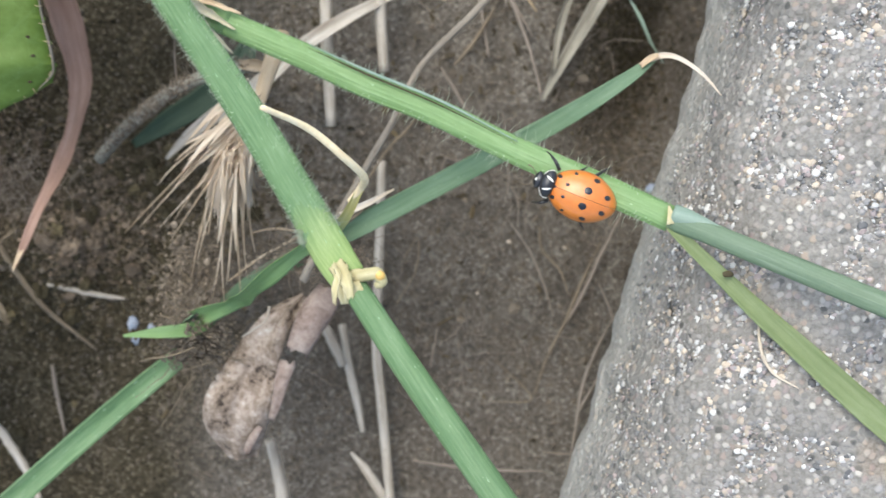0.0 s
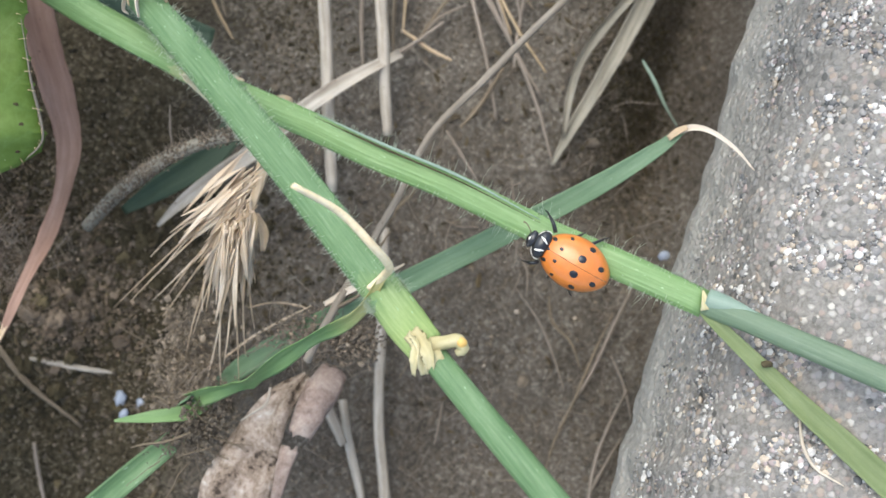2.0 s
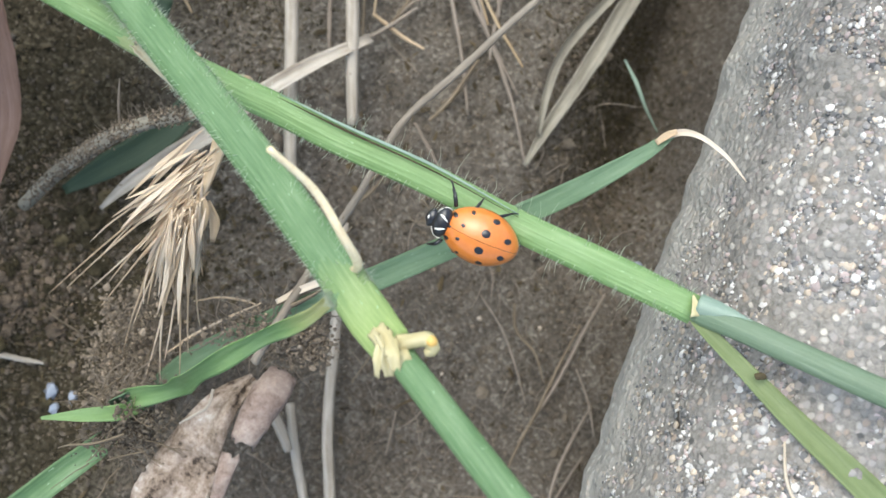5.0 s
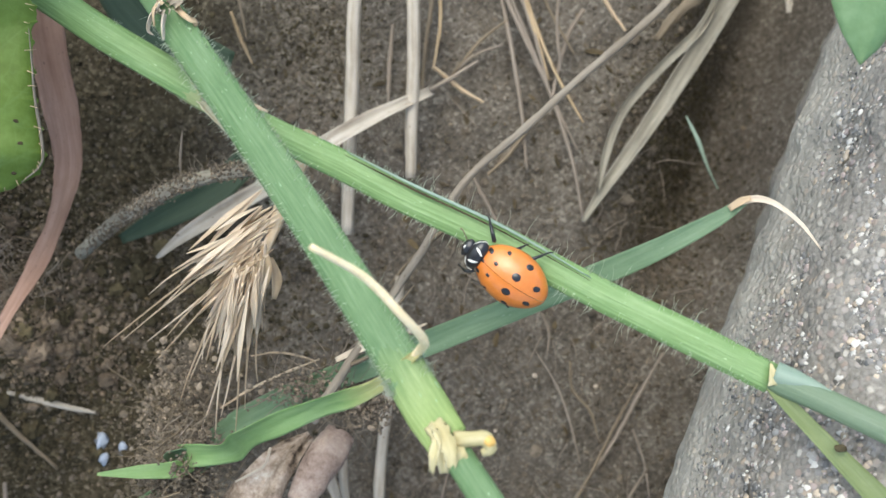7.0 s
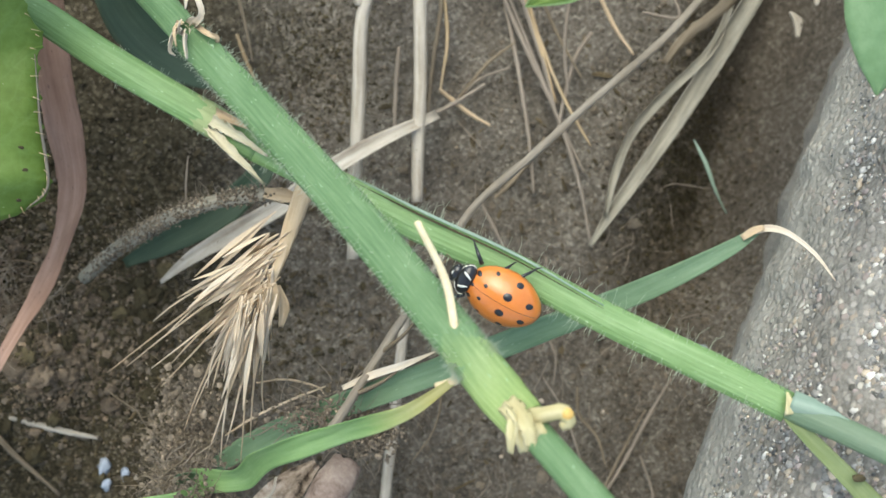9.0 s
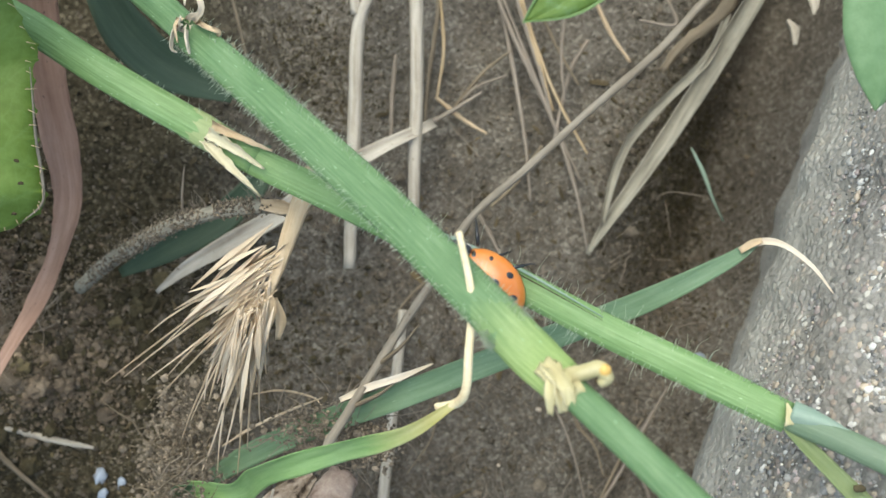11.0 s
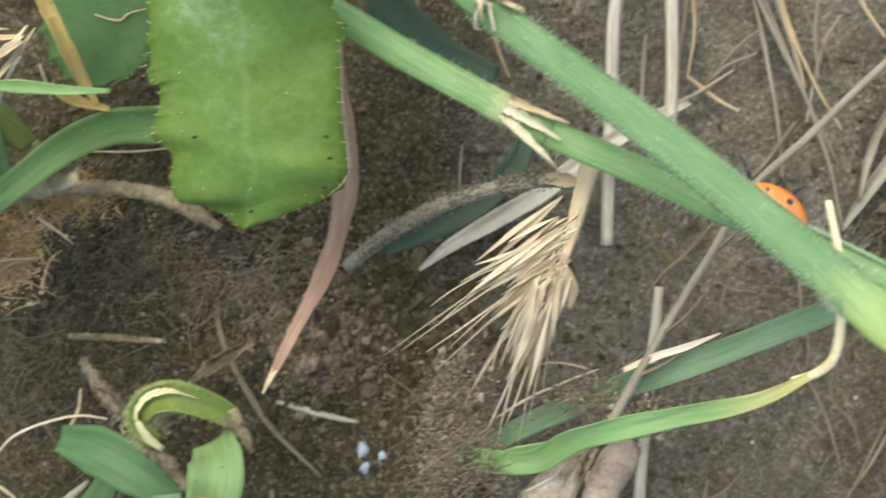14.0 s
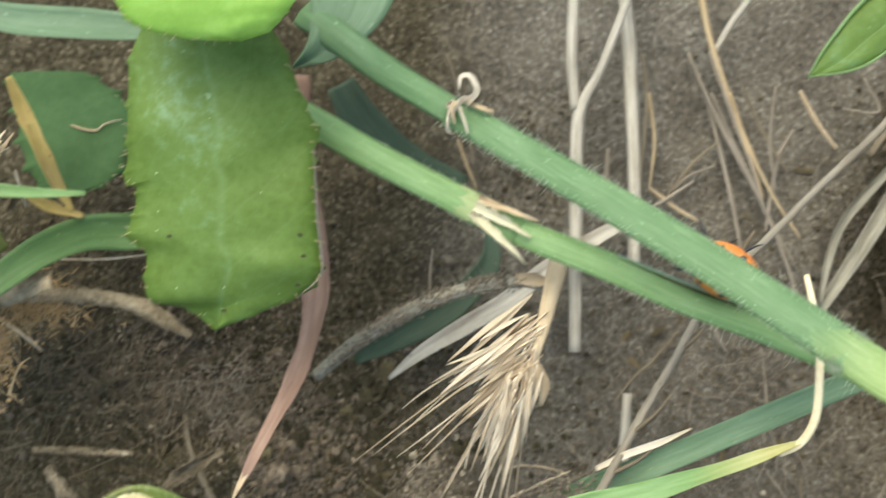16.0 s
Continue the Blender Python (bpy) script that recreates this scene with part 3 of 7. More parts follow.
# ---- the culm on which the beetle walks ----
ROOT2 = (-17.0, 14.8, 26.0)
LINE2 = [(-39.0, 25.9, 23.0), (-33.7, 23.9, 24.0), (-27.7, 20.9, 25.0), (-20.3, 17.6, 25.8), (-17.0, 16.1, 26.3), (-10.6, 13.8, 28.0), (-5.9, 12.0, 29.0), (0.0, 10.0, 30.6), (5.8, 7.6, 32.2), (12.3, 5.2, 34.2), (17.0, 3.4, 35.6)]
LINE2B = [(17.0, 3.4, 35.6), (19.5, 2.6, 37.0), (21.9, 1.7, 38.5), (27.9, -0.5, 42.0), (34.8, -3.0, 46.0)]
LINE2C = [(16.9, 3.1, 35.6), (17.6, 2.3, 36.1), (20, 0.2, 36.7), (23, -2.4, 37.4), (26.5, -5.2, 38.3), (30.5, -8.4, 39.2), (34.5, -11.3, 40.2)]


def build_culm_far():
    o = ROOT2
    g = thing("grass_culm", "light green hairy grass culm bearing the beetle", "grass stem", o, "grass stems")
    part("lower_stem", tube(LINE2[:5], [1.15, 1.15, 1.15, 1.1, 1.0], 24, 24, 0.5, 0, 0.06), GRASS, g, "", True, o)
    part("stem", tube(LINE2[3:], [0.95, 1.0, 1.02, 1.04, 1.04, 1.02, 1.05, 0.95], 48, 84, 0.42, 0, 0.025, 0, 21), GRASS, g, "", True, o)
    part("upper_stem", tube(LINE2B, [0.8, 0.78, 0.78, 0.8, 0.8], 24, 28, 0.6, 0, 0.03, 0, 11), GRASS_GREY, g, "", True, o)
    part("leaf_blade", strip(LINE2C, [0.8, 0.85, 1.05, 1.4, 1.7, 1.9, 2.0], 44, 6, 0.25, 0.15, 6), OLIVE_BLADE, g, "", True, o)
    c = Vector(LINE2[3])
    d = (Vector(LINE2[4]) - c).normalized()
    side = Vector((d.y, -d.x, 0))
    part("collar", tube([c - d * 1.8, c - d * 0.6, c + d * 0.5], [1.12, 1.16, 1.12], 14, 40, 0.5, 0.015, 0.03, 0, 17), COLLAR, g, "pale yellowish collar at the node", True, o)
    part("torn_sheath", strip([c + side * 0.6 + Vector((0, 0, 0.7)), c + d * 2.6 + side * 1.3 + Vector((0, 0, 0.9)), c + d * 5.2 + side * 1.9 + Vector((0, 0, 0.3))], [0.75, 0.5, 0.28], 18, 6, 0.5, 0.1, 35, 0.15, 0.3, 3), SHEATH_PALE, g, "pale torn sheath end", True, o)
    part("torn_sheath", strip([c + Vector((0, 0, 0.9)), c + d * 2.4 + Vector((0, 0, 1.1)), c + d * 4.6 + side * 0.2 + Vector((0, 0, 1.0))], [0.9, 0.6, 0.12], 18, 6, 0.4, 0.1, -15, 0.12, 0.3, 4), SHEATH_PALE, g, "pale torn sheath end", True, o)
    part("torn_sheath", strip([c - side * 0.5 + Vector((0, 0, 0.9)), c + d * 3.0 - side * 0.9 + Vector((0, 0, 1.0)), c + d * 4.4 - side * 1.1 + Vector((0, 0, 0.8))], [0.6, 0.35, 0.12], 10, 3, 0.4, 0.06, 0, 0.1, 0.3, 5), STRAW_WARM, g, "pale torn sheath end", True, o)
    e = [Vector(p) for p in LINE2[5:9]]
    off = [Vector((0.35, 0.85, 0.35)), Vector((0.35, 0.85, 0.5)), Vector((0.3, 0.8, 0.5)), Vector((0.2, 0.6, 0.4))]
    part("sheath_edge", strip([p + q for p, q in zip(e, off)], [0.05, 0.2, 0.2, 0.05], 24, 4, 0.3, 0.08, 25), MEMBRANE, g, "pale papery edge of the sheath", True, o)
    # A dark strip on the stem stands in for the shaded slit
    off = [Vector((0.25, 0.6, 0.62)), Vector((0.25, 0.6, 0.7)), Vector((0.2, 0.5, 0.72)), Vector((0.15, 0.4, 0.7))]
    part("sheath_slit_shade", strip([p + q for p, q in zip(e, off)], [0.02, 0.16, 0.1, 0.02], 20, 3, 0.1, 0.05, 15), HUMUS, g, "dark strip in place of the shade in the sheath slit", True, o)
    part("dark_speck", lump((20.9, -0.1, 37.4), 0.36, (1.1, 0.7, 0.5), 3, 0.3, 2), HUMUS, g, "dark speck on the leaf blade", True, o)
    n = Vector(LINE2[-1])
    part("node_tip", strip([n + Vector((-0.3, 0.9, 0.5)), n + Vector((-0.1, 0.25, 0.62)), n + Vector((0.05, -0.35, 0.62))], [0.12, 0.5, 0.85], 10, 4, 0.1, 0.08, 0, 0, 0.1), SHEATH_YELLOW, g, "yellow ligule at the node", True, o)
    part("membrane", strip([n + Vector((0.0, 0.35, 0.55)), n + Vector((1.0, 0.1, 0.95)), n + Vector((2.1, -0.15, 1.35)), n + Vector((3.1, -0.3, 1.85))], [1.5, 1.35, 0.85, 0.06], 18, 6, -0.25, 0.05), MEMBRANE, g, "thin pale membrane", True, o)
    part("hairs", joined([hairs(LINE2[2:], 1.0, 900, 0.42, 8), hairs(LINE2[6:], 1.0, 90, 1.15, 9)]), HAIR, g, "fine pale hairs", True, o)
    return g


CULM_FAR = build_culm_far()

# ---- long blade with a dead, bent tip ----
BLADE_LINE = [(-19.2, -7.0, 12.5), (-17.0, -5.2, 13.8), (-14.3, -3.4, 15.4), (-10.9, -1.4, 17.3), (-5.7, 1.3, 20.4), (2.3, 5.7, 24.0), (9.4, 9.7, 28.0), (13.8, 12.6, 29.8), (15.7, 14.2, 30.3)]


def build_blade():
    g = thing("green_grass", "flat green grass blade with a dead curled tip", "grass blade", BLADE_LINE[0], "grass blades")
    o = BLADE_LINE[0]
    part("blade", strip(BLADE_LINE, [1.2, 1.7, 1.8, 1.8, 1.85, 1.75, 1.55, 1.05, 0.55], 70, 8, 0.16, 0.16, 8, 0.03), BLADE, g, "", True, o)
    tip = [(15.3, 14.0, 30.3), (16.3, 14.3, 30.8), (17.5, 14.0, 31.2), (19.1, 12.9, 31.5), (20.5, 11.4, 31.6)]
    part("dead_tip", strip(tip, [0.42, 0.46, 0.34, 0.26, 0.08], 20, 5, 0.4, 0.1), CREAM, g, "curled cream dead tip", True, o)
    for k, p in enumerate([(12.0, 11.6, 28.6), (8.7, 9.8, 26.6), (8.5, 9.0, 26.3), (9.7, 10.2, 27.2)]):
        part("dark_fleck", lump(p, (0.2, 0.12, 0.1, 0.1)[k], (1.3, 0.6, 0.5), k, 0.4, 1), TWIG, g, "small brown fleck", True, o)
    kn = [(14.7, 13.5, 30.3), (15.3, 14.0, 30.6), (15.9, 14.3, 30.8)]
    part("fold", strip(kn, [0.4, 0.52, 0.34], 8, 4, 0.4, 0.12, 20), STRAW_WARM, g, "pinkish fold", True, o)
    return g


build_blade()

# ---- light green blade with the long cream tip; it springs aside ----
BASE3 = (-19.9, -7.4, 17.5)


def build_curl():
    g = thing("curling_grass", "light green grass blade with a long cream dead tip", "grass blade", BASE3, "grass blades")
    line = [(0.00, 0.00, 0.00), (5.00, -1.11, 0.10), (11.00, 0.13, 1.67), (18.00, -0.22, 1.06), (24.00, -0.41, 1.21), (27.78, 0.00, 0.00)]
    part("blade", strip(line, [1.8, 1.75, 1.75, 1.45, 0.95, 0.42], 64, 10, 0.16, 0.14, [14, 4, -10, 0, 10, 10], 0.12, 0.0), BLADE_FADE, g)
    part("blade_foot", strip([(0.6, 0, 0), (-0.5, 0.1, 0.2), (-1.1, -0.5, -0.1), (-1.0, -1.3, -0.7), (-0.2, -1.6, -1.3)], [1.7, 1.9, 1.9, 1.7, 1.2], 20, 6, 0.35, 0.16, [10, 5, 0, 10, 20]), BLADE, g)
    tip = part("dead_tip", tube([(-1.60, -0.06, 0.05), (0.00, 0.00, 0.00), (1.74, 0.82, 0.53), (3.11, 3.00, 0.75), (3.97, 5.98, 0.17), (4.79, 9.55, 0.52)], [0.22, 0.28, 0.28, 0.27, 0.25, 0.2], 44, 14, 0.8, 0.02, 0), TIP_CREAM, g, "long cream dead tip")
    return g, tip


CURL, CURL_TIP = build_curl()

# ---- beetle ----
SHELL = mottled("orange_shell", [(0.3, (0.54, 0.15, 0.02)), (0.5, (0.62, 0.19, 0.03)), (0.7, (0.68, 0.24, 0.05))], 0.3, 2.0, 0.32, 0.03, 0.5, "Object", (1, 1, 1), 0.0, 0.6)
JET = mottled("black_chitin", [(0.3, (0.008, 0.008, 0.009)), (0.7, (0.022, 0.02, 0.02))], 1.0, 5.0, 0.3, 0.01, 0.5, "Object", (1, 1, 1), 0.0, 0.3)
IVORY = mottled("ivory_mark", [(0.3, (0.7, 0.66, 0.55)), (0.7, (0.82, 0.79, 0.7))], 1.0, 5.0, 0.35, 0.01, 0.5)


def shell_point(x, y, lift=0.0):
    """The back of the beetle over (x, y) on its plan; x runs to the head."""
    a, b, h = 2.2, 1.56, 1.3
    xx = (x + 0.55) / (a + lift)
    k = 1 - 0.14 * max(0, -xx) ** 2
    yy = y / ((b + lift) * k)
    q = max(0.0, 1 - xx * xx - yy * yy)
    return Vector((x, y, 0.05 + (h + lift) * q ** 0.5))


def wing_cover(sign):
    v, f, nx, ny = [], [], 22, 12
    for i in range(nx + 1):
        x = -0.55 + 2.2 * -math.cos(math.pi * i / nx)
        xx = (x + 0.55) / 2.2
        w = 1.56 * (1 - 0.14 * max(0, -xx) ** 2) * max(0, 1 - xx * xx) ** 0.5
        for j in range(ny + 1):
            y = 0.012 + (w - 0.012) * math.sin(math.pi / 2 * j / ny) if w > 0.02 else 0.012 + w * j / ny
            v.append(shell_point(x, sign * y))
        v.append(Vector((x, sign * max(w - 0.1, 0.0), -0.05)))
    m = ny + 2
    for i in range(nx):
        for j in range(m - 1):
            q = (i * m + j, i * m + j + 1, (i + 1) * m + j + 1, (i + 1) * m + j)
            f.append(q if sign > 0 else q[::-1])
    return v, f, [(0, 0)] * len(v)


def spot(x, y, rx, ry):
    v, f = [shell_point(x, y, 0.035)], []
    for ring, k in ((0.6, 12), (1.0, 12)):
        for i in range(12):
            a = 2 * math.pi * i / 12
            v.append(shell_point(x + rx * ring * math.cos(a), y + ry * ring * math.sin(a), 0.035 if ring < 1 else 0.006))
    for i in range(12):
        j = (i + 1) % 12
        f.append((0, 1 + i, 1 + j))
        f.append((1 + i, 13 + i, 13 + j, 1 + j))
    return v, f, [(0, 0)] * len(v)


def build_beetle():
    g = thing("ladybird_beetle", "orange ladybird beetle with black spots on a stem", "ladybird", (0, 0, 0))
    for sign in (1, -1):
        c = part("wing_cover", wing_cover(sign), SHELL, g, "glossy orange wing cover")
        for x, y, rx, ry in ((0.62, 0.4, 0.12, 0.1), (-0.68, 0.5, 0.26, 0.22), (-1.95, 0.5, 0.21, 0.16), (-0.98, 1.24, 0.21, 0.13), (0.35, 1.2, 0.12, 0.09), (1.2, 0.68, 0.15, 0.12)):
            part("spot", spot(x, sign * y, rx, ry), JET, c, "black spot")
    part("scutellum", spot(1.33, 0, 0.16, 0.1), JET, g, "black mark behind the neck")
    pro = lump((1.72, 0, 0.42), 1.0, (0.52, 0.9, 0.5), 2, 0.03, 3)
    p = part("pronotum", pro, JET, g, "black neck shield")
    for sign in (1, -1):
        part("white_mark", strip([(1.45, sign * 0.2, 0.93), (1.72, sign * 0.34, 0.93), (1.95, sign * 0.42, 0.82)], [0.05, 0.15, 0.08], 8, 3, -0.1, 0.05), IVORY, p, "converging ivory mark")
        part("white_rim", tube([(1.45, sign * 0.84, 0.6), (1.72, sign * 0.88, 0.55), (2.02, sign * 0.66, 0.58), (2.16, sign * 0.4, 0.6)], [0.012, 0.024, 0.03, 0.012], 10, 6), IVORY, p, "ivory rim")
    head = part("head", lump((2.3, 0, 0.3), 0.48, (0.75, 1.05, 0.7), 4, 0.04, 3), JET, g, "small black head")
    part("white_mark", lump((2.48, 0, 0.56), 0.08, (1, 1.5, 0.5), 3, 0.05, 2), IVORY, head)
    for sign in (1, -1):
        part("eye", lump((2.36, sign * 0.42, 0.36), 0.15, (1, 0.8, 1), 1, 0.02, 2), JET, head)
        part("antenna", tube([(2.55, sign * 0.25, 0.3), (2.85, sign * 0.5, 0.42), (3.1, sign * 0.62, 0.36), (3.25, sign * 0.6, 0.3)], [0.035, 0.03, 0.04, 0.06], 10, 5), TWIG, head)
    part("underside", lump((-0.4, 0, 0.0), 1.0, (1.95, 1.5, 0.35), 5, 0.03, 2), JET, g, "black belly")
    return g


BEETLE = build_beetle()
BEETLE.scale = (1.15, 1.15, 1.15)
LEGS = []


def build_legs():
    for k, (x, sign, reach, ahead) in enumerate(((1.35, 1, 0.55, 0.55), (1.35, -1, 0.85, 0.7), (0.35, 1, 0.5, 0.15), (0.35, -1, 0.78, -0.3), (-0.6, 1, 0.5, -0.8), (-0.6, -1, 0.82, -1.0))):
        o = Vector((x, sign * 1.0, 0.05))
        pts = [(0, 0, -0.1), (ahead * 0.4, sign * reach * 0.55, 0.02), (ahead * 0.8, sign * reach * 0.9, -0.3)]
        leg = part("leg", tube(pts, [0.13, 0.11, 0.08], 10, 6), JET, BEETLE, "thin black leg")
        leg.location = o * MM
        foot = [pts[2], (ahead * 1.05, sign * reach * 1.1, -0.6), (ahead * 1.3, sign * reach * 1.2, -0.75)]
        part("foot", tube(foot, [0.07, 0.05, 0.03], 8, 5), JET, leg)
        LEGS.append((leg, o, sign, k))


build_legs()

def leaf_green():
    """A broad leaf: dull green, bluish bloom in patches, sunk lighter net of veins. Shade on its upper part is put
    into the colour.
    """
    m, nt, bsdf = material("toothed_leaf_green")
    v = coords(nt)
    big, small = noise_tex(nt, v, 0.06, 2, 0.5), noise_tex(nt, v, 1.3, 5, 0.7)
    place = nt.nodes.new("ShaderNodeSeparateXYZ")
    nt.links.new(v, place.inputs[0])
    # Bloom grows towards the tip; the upper part is darkened as if shaded
    tipward = nt.nodes.new("ShaderNodeMapRange")
    tipward.inputs[1].default_value, tipward.inputs[2].default_value = 4.0, -28.0
    tipward.inputs[3].default_value, tipward.inputs[4].default_value = 0.3, 0.66
    nt.links.new(place.outputs[1], tipward.inputs[0])
    base = ramp(nt, mix(nt, 0.2, mix(nt, 0.5, big, tipward.outputs[0]), small), [(0.38, (0.056, 0.088, 0.009)), (0.46, (0.083, 0.13, 0.016)), (0.53, (0.11, 0.17, 0.034)), (0.58, (0.165, 0.25, 0.12))])
    net = nt.nodes.new("ShaderNodeTexVoronoi")
    net.feature = "DISTANCE_TO_EDGE"
    net.inputs["Scale"].default_value = 0.55
    nt.links.new(mix(nt, 0.8, v, noise_tex(nt, v, 0.8, 2), "ADD"), net.inputs["Vector"])
    vein = ramp(nt, net.outputs["Distance"], [(0.0, (1, 1, 1)), (0.05, (0, 0, 0))])
    col = mix(nt, mix(nt, 0.07, (0.0, 0.0, 0.0), vein), base, (0.2, 0.32, 0.11))
    fleck = ramp(nt, noise_tex(nt, v, 1.1, 2), [(0.74, (0, 0, 0)), (0.79, (1, 1, 1))])
    col = mix(nt, mix(nt, 0.5, (0.0, 0.0, 0.0), fleck), col, (0.3, 0.42, 0.25))
    uv = nt.nodes.new("ShaderNodeSeparateXYZ")
    nt.links.new(coords(nt, (1, 1, 1), "UV"), uv.inputs[0])

    def calc(op, a, b):
        n = nt.nodes.new("ShaderNodeMath")
        n.operation = op
        for sock, val in zip(n.inputs, (a, b)):
            if isinstance(val, (int, float)):
                sock.default_value = val
            else:
                nt.links.new(val, sock)
        return n.outputs[0]

    off = calc("ABSOLUTE", calc("SUBTRACT", calc("ADD", uv.outputs[0], calc("MULTIPLY", noise_tex(nt, v, 0.15, 2), 0.3)), 2.15), 0)
    lateral = calc("ABSOLUTE", calc("SUBTRACT", calc("FRACT", calc("ADD", calc("MULTIPLY", uv.outputs[1], 0.5), calc("MULTIPLY", off, 0.75)), 0), 0.5), 0)
    main_vein = ramp(nt, off, [(0.0, (1, 1, 1)), (0.06, (0.6, 0.6, 0.6)), (0.12, (0, 0, 0))])
    side_vein = ramp(nt, lateral, [(0.0, (0.35, 0.35, 0.35)), (0.05, (0, 0, 0))])
    ribs = mix(nt, 1.0, main_vein, side_vein, "ADD")
    col = mix(nt, mix(nt, 1.0, ribs, (0.13, 0.13, 0.13), "MULTIPLY"), col, (0.26, 0.38, 0.2))
    nt.links.new(col, bsdf.inputs["Base Color"])
    bsdf.inputs["Roughness"].default_value = 0.58
    bsdf.inputs["Specular IOR Level"].default_value = 0.28
    bump(nt, bsdf, mix(nt, 0.35, mix(nt, 0.7, net.outputs["Distance"], small), ribs, "SUBTRACT"), 0.12, 0.6)
    return m


LEAF = leaf_green()
PINK_RIM = mottled("pinkish_leaf_rim", [(0.3, (0.120, 0.102, 0.072)), (0.7, (0.198, 0.168, 0.132))], 0.5, 2.0, 0.6, 0.05, 0.3)
YOUNG_LEAF = mottled("young_leaf_green", [(0.3, (0.15, 0.27, 0.03)), (0.5, (0.2, 0.345, 0.05)), (0.7, (0.27, 0.42, 0.09))], 0.12, 1.4, 0.5, 0.08, 0.35)
LEAF_BLUISH = mottled("bluish_leaf_green", [(0.3, (0.085, 0.155, 0.06)), (0.5, (0.12, 0.2, 0.085)), (0.7, (0.17, 0.26, 0.125))], 0.12, 1.4, 0.5, 0.08, 0.35)
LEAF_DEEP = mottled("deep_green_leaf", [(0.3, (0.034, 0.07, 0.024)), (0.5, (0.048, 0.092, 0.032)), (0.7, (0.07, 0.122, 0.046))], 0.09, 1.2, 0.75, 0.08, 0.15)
RED_LEAF = veined("reddish_brown_leaf", [(0.3, (0.21, 0.115, 0.075)), (0.5, (0.31, 0.185, 0.13)), (0.7, (0.42, 0.27, 0.2))], 2.4, 1.2, 0.6, 0.15, 0.1, (0.12, 0.07, 0.05))
DEAD_LEAF = mottled("mottled_dead_leaf", [(0.38, (0.044, 0.032, 0.023)), (0.43, (0.155, 0.116, 0.084)), (0.5, (0.252, 0.195, 0.148)), (0.58, (0.349, 0.285, 0.231)), (0.68, (0.524, 0.475, 0.409))], 0.5, 2.2, 0.85, 0.35, 0.2)
DEAD_PINK = mottled("pinkish_dead_leaf", [(0.36, (0.121, 0.085, 0.065)), (0.45, (0.233, 0.170, 0.136)), (0.55, (0.302, 0.235, 0.191)), (0.68, (0.400, 0.336, 0.284))], 0.35, 2.4, 0.8, 0.25, 0.2)
WHITE = mottled("chalk_white", [(0.3, (0.255, 0.289, 0.348)), (0.7, (0.408, 0.442, 0.493))], 0.6, 3.0, 0.7, 0.05, 0.3)
OCHRE = veined("ochre_dry_blade", [(0.3, (0.2, 0.15, 0.04)), (0.42, (0.36, 0.27, 0.08)), (0.55, (0.5, 0.36, 0.13)), (0.7, (0.66, 0.52, 0.26))], 2.2, 1.5, 0.6, 0.2, 0.1, (0.2, 0.12, 0.05))
ROOTLET = veined("pale_rootlet", [(0.3, (0.168, 0.132, 0.096)), (0.5, (0.258, 0.210, 0.162)), (0.7, (0.360, 0.300, 0.240))], 2.0, 2.0, 0.85, 0.0, 0.1)
ROOT_TAN = veined("tan_rootlet", [(0.3, (0.3, 0.2, 0.1)), (0.5, (0.45, 0.33, 0.19)), (0.7, (0.6, 0.48, 0.32))], 2.4, 2.0, 0.85, 0.0, 0.12)


def toothed(left, right, n=36, across=10, teeth=9, depth=0.7, cup=0.06, thick=0.22, seed=0, ripple=0.3):
    """A leaf between a left and a right margin, with small spiny teeth, a sunk midrib and thickness."""
    L, R = spline(left, n), spline(right, n)
    r = random.Random(seed)
    verts, faces, uvs = [], [], []
    m = across + 1
    for i in range(n):
        a, b = L[i], R[i]
        w = b - a
        k = i / (n - 1) * teeth
        tooth = depth * (0.3 * (1 - abs((k % 1) - 0.35) / 0.65) + 0.7 * max(0, 1 - abs((k % 1) - 0.35) / 0.14)) if w.length > 1.5 else 0
        d = w.normalized() if w.length > 1e-6 else Vector((1, 0, 0))
        for side in (0.5, -0.5):
            for j in range(m):
                x = j / across
                c = abs(2 * x - 1)
                z = cup * w.length * (0.5 - c * c) - 0.12 * math.exp(-(c * 7) ** 2)
                z += ripple * noise.noise(Vector((L[i].x * 0.2 + x * 2.2, L[i].y * 0.2, seed)))
                rib = 0.12 * math.cos(i / n * 32 + c * 6.0) * c * (1 - c)
                edge = d * tooth * (-0.5 if j == 0 else 0.5 if j == across else 0)
                verts.append(a.lerp(b, x) + edge + Vector((0, 0, z + rib + side * thick * (0.3 + 0.7 * (1 - c * c)))))
                uvs.append((x * 4, i / n * 12))
    for i in range(n - 1):
        p, q = i * 2 * m, (i + 1) * 2 * m
        for j in range(across):
            faces.append((p + j, p + j + 1, q + j + 1, q + j))
            faces.append((p + m + j + 1, p + m + j, q + m + j, q + m + j + 1))
        faces.append((p + m, p, q, q + m))
        faces.append((p + across, p + across + m, q + across + m, q + across))
    return verts, faces, uvs


def spines(edge, count, length, out, seed):
    r = random.Random(seed)
    line = spline(edge, 80)
    shapes = []
    for i in range(count):
        p = line[int((i + r.uniform(0.2, 0.8)) / count * 79)]
        d = Vector(out) + Vector((r.uniform(-.4, .4), r.uniform(-.6, .6), r.uniform(-.2, .3)))
        shapes.append(tube([p - d * 0.25, p + d * length * r.uniform(0.5, 1.3)], [0.035, 0.008], 3, 4))
    return joined(shapes)


